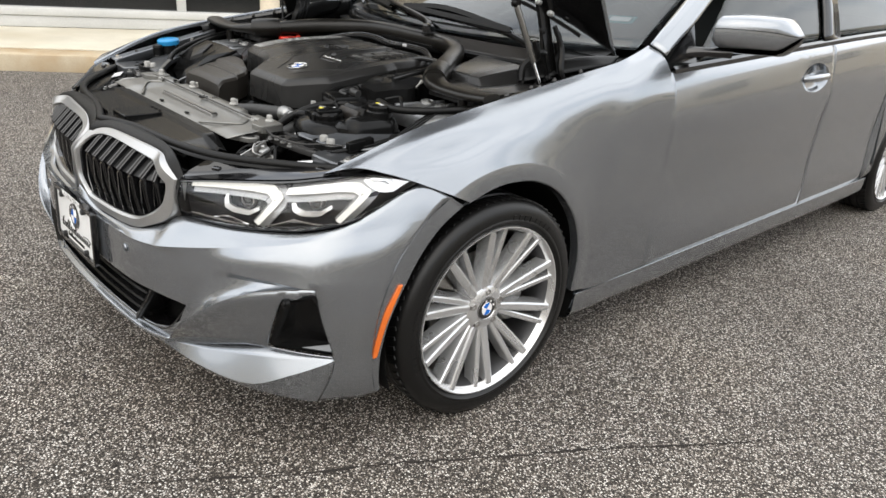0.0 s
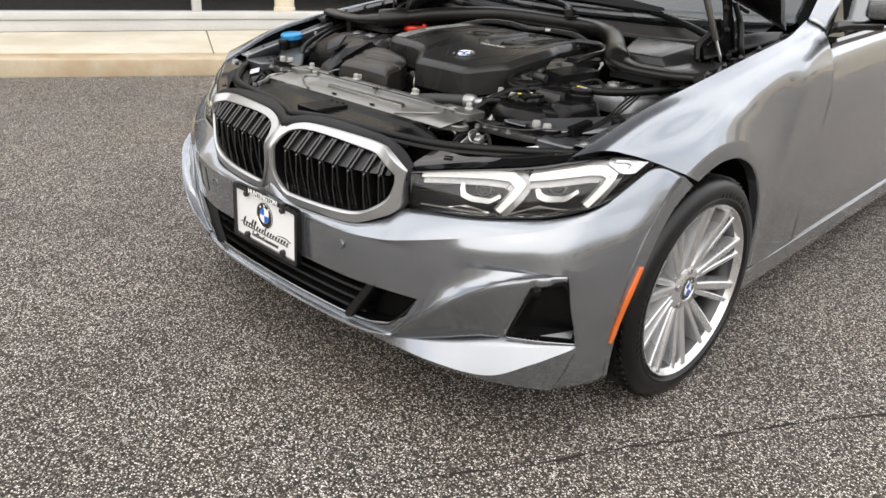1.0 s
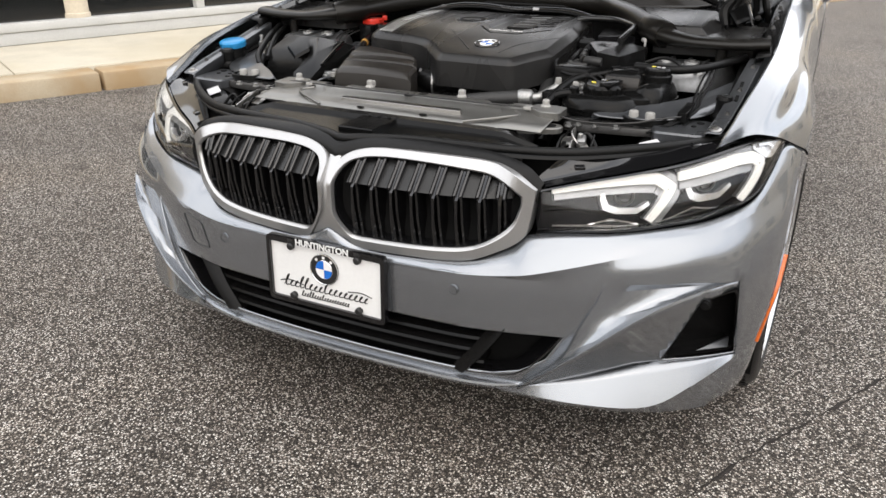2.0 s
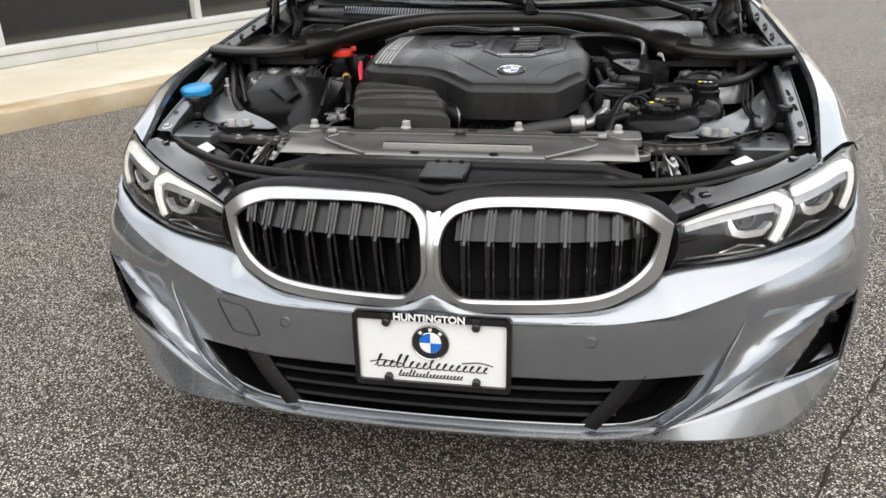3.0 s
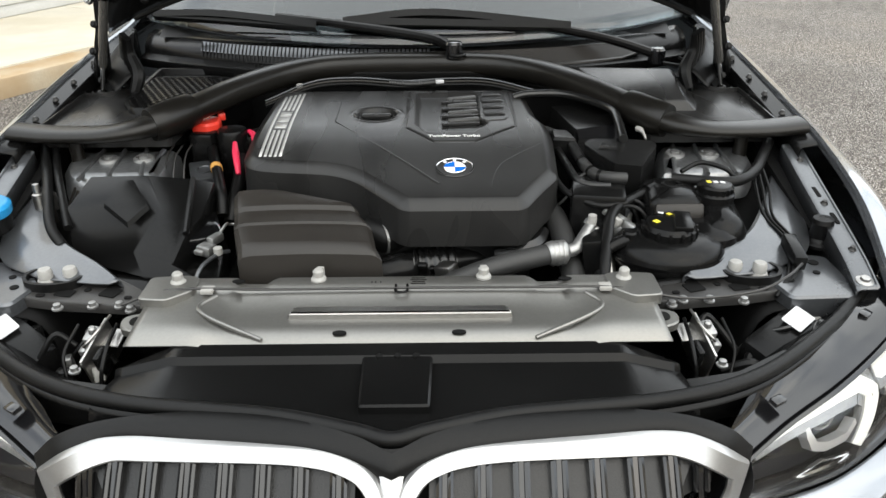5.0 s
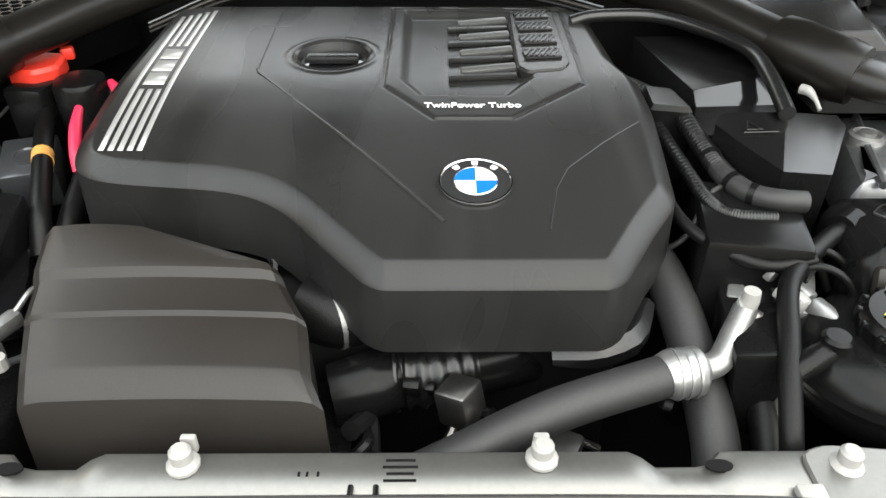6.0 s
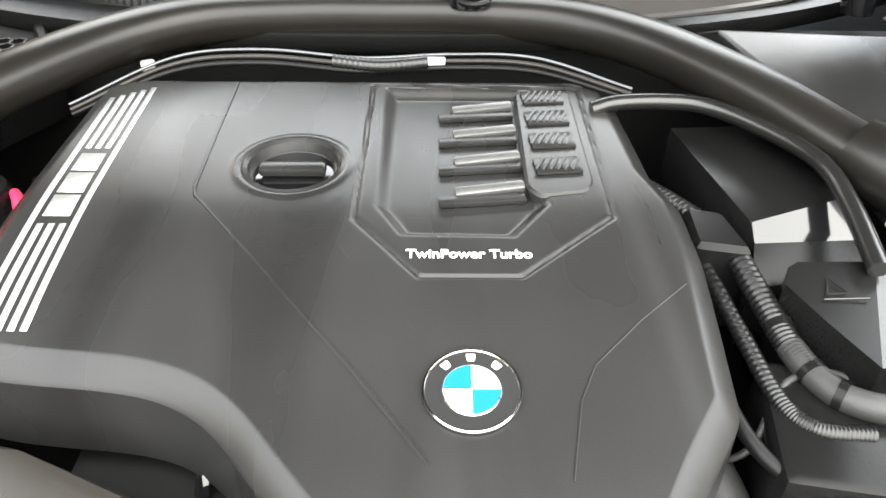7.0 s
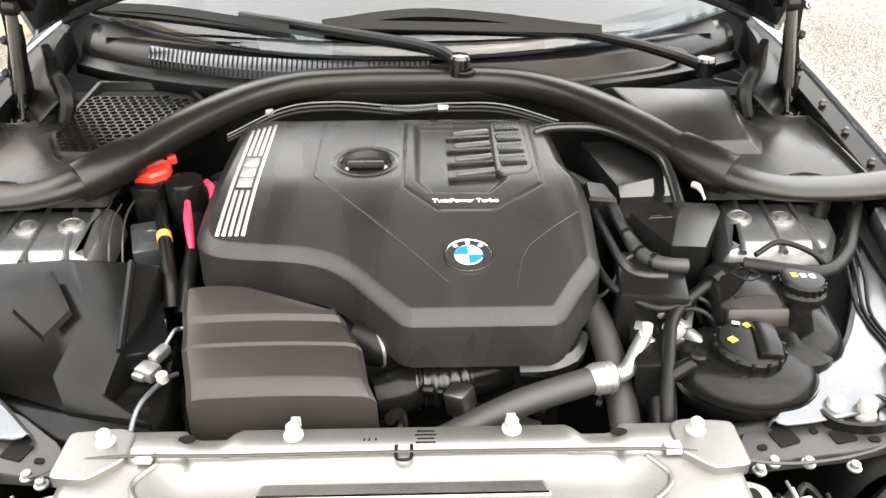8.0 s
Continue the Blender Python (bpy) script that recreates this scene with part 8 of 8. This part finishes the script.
# cables that run behind the cover along the brace
for dz, y0, r, mt in ((.0, .345, .0028, BROWN), (.006, .350, .0018, BAYPAINT), (-.006, .340, .0035, RUBBER)):
    hose("rear_cable", [(-.34, .285, .905 + dz), (-.24, y0, .932 + dz), (-.14, y0 + .012, .938 + dz), (-.02, y0 + .004, .932 + dz), (.08, y0 + .006, .936 + dz), (.18, y0 - .004, .936 + dz), (.28, .29, .925 + dz)], r, mt, "", 8, 60)
hose("rear_sleeve", [(-.055, .352, .934), (.0, .347, .931), (.055, .349, .935)], .0085, CORR, "", 10, ribs=.006)
bm = BM()
box(bm, (.060, .350, .936), (.030, .008, .009), .002)
part("rear_label", bm, LABEL, car)
bm = BM()
box(bm, (-.270, .352, .928), (.016, .011, .012), .003, (0, 0, 20))
part("cream_clip", bm, OFFWHITE, car)

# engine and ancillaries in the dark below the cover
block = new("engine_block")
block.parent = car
# block drawn near-black, the dark below the cover put into its colour
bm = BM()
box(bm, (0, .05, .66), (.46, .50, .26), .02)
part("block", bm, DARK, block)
random.seed(11)
MIX = [PLASTIC, PLASTIC, DARK, RUBBER, GLOSS, PLASTIC, STEEL]
for k in range(46):
    zone = k % 4
    if zone == 0:
        x, y, z = random.uniform(-.03, .20), random.uniform(-.29, -.23), random.uniform(.66, .755)
    elif zone == 1:
        x, y, z = random.uniform(-.12, .02), random.uniform(-.17, -.10), random.uniform(.70, .80)
    elif zone == 2:
        x, y, z = random.uniform(-.36, -.29), random.uniform(.0, .30), random.uniform(.74, .86)
    else:
        x, y, z = random.uniform(.27, .36), random.uniform(-.20, .22), random.uniform(.70, .82)
    bm = BM()
    if k % 3:
        tube(bm, [(x, y, z), (x + random.uniform(-.03, .03), y + random.uniform(-.03, .03), z + random.uniform(-.02, .03)), (x + random.uniform(-.06, .06), y + random.uniform(-.05, .05), z - .03)], random.uniform(.004, .011), 8, 14)
    else:
        box(bm, (x, y, z), (random.uniform(.02, .05), random.uniform(.02, .045), random.uniform(.02, .05)), .004, (random.uniform(-20, 20), random.uniform(-20, 20), random.uniform(0, 90)))
    part("fitting", bm, random.choice(MIX), block)
hose("heat_wrap", [(.16, -.215, .765), (.20, -.215, .77), (.235, -.20, .775), (.255, -.165, .785)], [.010, .017, .017, .011], FLAP, "crinkled foil heat shield", 7, 9)

# ---- bonnet, hinges and gas struts ----
bonnet = new("bonnet")
bonnet.parent = car
bonnet["label"] = "raised bonnet, grey outside and black beneath"
HB0, HD = V(0, .520, .963), V(0, -.545, .839)
HN = V(0, .839, .545)


def hood_pt(x, s, lift=0.0):
    """A point of the open bonnet: s runs from its rear edge to its front edge."""
    ax = abs(x) / .80
    w = 1 - .10 * s ** 2.5
    rear = .205 * (1 - ax ** 2.6)
    ln = 1.16 - .12 * ax ** 2.5
    d = rear + (ln - rear) * s
    crown = .086 + .006 * (1 - ax ** 2.2) + .012 * math.sin(math.pi * s)
    front = -.055 * max(0, (s - .8) / .2) ** 2
    return V(x * w, 0, 0) + HB0 + HD * d + HN * (crown + front + lift)


XS = [-.80 + 1.6 * k / 48 for k in range(49)]
SS = [k / 30 for k in range(31)]
bm = BM()
grid(bm, [[hood_pt(x, s) for x in XS] for s in SS])
part("outer_skin", bm, PAINT, bonnet, "grey metallic outer skin", 40, .002)
bm = BM()
rows = []
for s in SS:
    r = []
    for x in XS:
        edge_ = min((.80 - abs(x)) / .07, s / .05, (1 - s) / .06)
        dep = -.004 - .022 * min(1, max(0, edge_ - .3))
        e2 = max(abs(x) / .42, abs(s - .52) / .34)
        dep += .016 * min(1, max(0, (1.0 - e2) / .12))
        r.append(hood_pt(x * .985, .012 + .976 * s, dep))
    rows.append(r)
grid(bm, rows)
part("inner_panel", bm, PLASTIC, bonnet, "black inner panel", 40)
bm = BM()
tube(bm, [hood_pt(x, .014, -.03) for x in XS[3:-3]], .006, 8)
part("rear_seal", bm, RUBBER, bonnet)
for sx in (1, -1):
    for x, s in ((.66, .045), (.60, .10), (.50, .07), (.44, .09), (.56, .16), (.70, .14), (.36, .06)):
        bm = BM()
        q = hood_pt(sx * x, s, -.028)
        lathe(bm, [(.010, .0), (.008, .004), (.006, .005), (0, .006)], Matrix.Translation(q) @ (-HN).to_track_quat("Z", "Y").to_matrix().to_4x4(), 12)
        part("plug", bm, PLASTIC, bonnet)
    hinge = new("bonnet_hinge")
    hinge.parent = car
    hinge["label"] = "black pressed steel bonnet hinge"
    bm = BM()
    pa = [V(sx * .738, .375, .945), V(sx * .730, .345, 1.02), V(sx * .715, .345, 1.08), V(sx * .70, .33, 1.16)]
    c = spline(pa, 16)
    grid(bm, [[q + V(0, -.018, -.006) for q in c], [q + V(sx * -.010, -.020, -.006) for q in c], [q + V(sx * -.010, .020, .006) for q in c], [q + V(0, .018, .006) for q in c]], closed=True)
    part("arm", bm, PLASTIC, hinge)
    bm = BM()
    tube(bm, [V(sx * .765, .40, .93), V(sx * .755, .385, .97), V(sx * .735, .40, 1.03), V(sx * .715, .38, 1.09)], [.008, .011, .010, .008], 8, 14)
    part("link", bm, PLASTIC, hinge)
    for q in (pa[0], pa[1], pa[2], pa[3], V(sx * .69, .31, 1.20), V(sx * .725, .36, 1.13)):
        bm = BM()
        lathe(bm, [(.0085, -.010), (.0085, .002), (.0055, .003), (.005, .008), (0, .008)], Matrix.Translation(q + V(0, -.022, 0)) @ pose(0, 0, 0, 70, 0, 0), 8)
        part("pin", bm, ALLOY if q.z > 1.1 else PLASTIC, hinge)
    bm = BM()
    box(bm, (sx * .690, .335, 1.185), (.045, .03, .14), .006, (33, 0, sx * 4))
    part("bracket", bm, PLASTIC, hinge)
    strut = new("gas_strut")
    strut.parent = car
    strut["label"] = "dark gas strut with a bright rod"
    foot, head = V(sx * .733, .331, .917), V(sx * .656, .264, 1.150)
    bm = BM()
    tube(bm, [foot.lerp(head, .30), foot.lerp(head, .31), foot.lerp(head, .97), foot.lerp(head, .98)], [.008, .0095, .0095, .007], 16)
    part("cylinder", bm, STRUT, strut, "grey strut cylinder")
    bm = BM()
    tube(bm, [foot, foot.lerp(head, .32)], .0048, 12)
    part("rod", bm, CHROME, strut, "bright rod")
    bm = BM()
    lathe(bm, [(.011, -.010), (.013, .0), (.011, .010)], Matrix.Translation(head) @ pose(0, 0, 0, 0, 90, 0), 14)
    part("ball_socket", bm, PLASTIC, strut)
    bm = BM()
    lathe(bm, [(.010, -.008), (.012, .0), (.010, .008)], Matrix.Translation(foot) @ pose(0, 0, 0, 0, 90, 0), 14)
    part("ball_socket", bm, PLASTIC, strut)
    hose("strut_cable", [(sx * .735, .33, .92), (sx * .748, .322, .916), (sx * .762, .345, .92)], .003, PLASTIC, "", 8, 12)
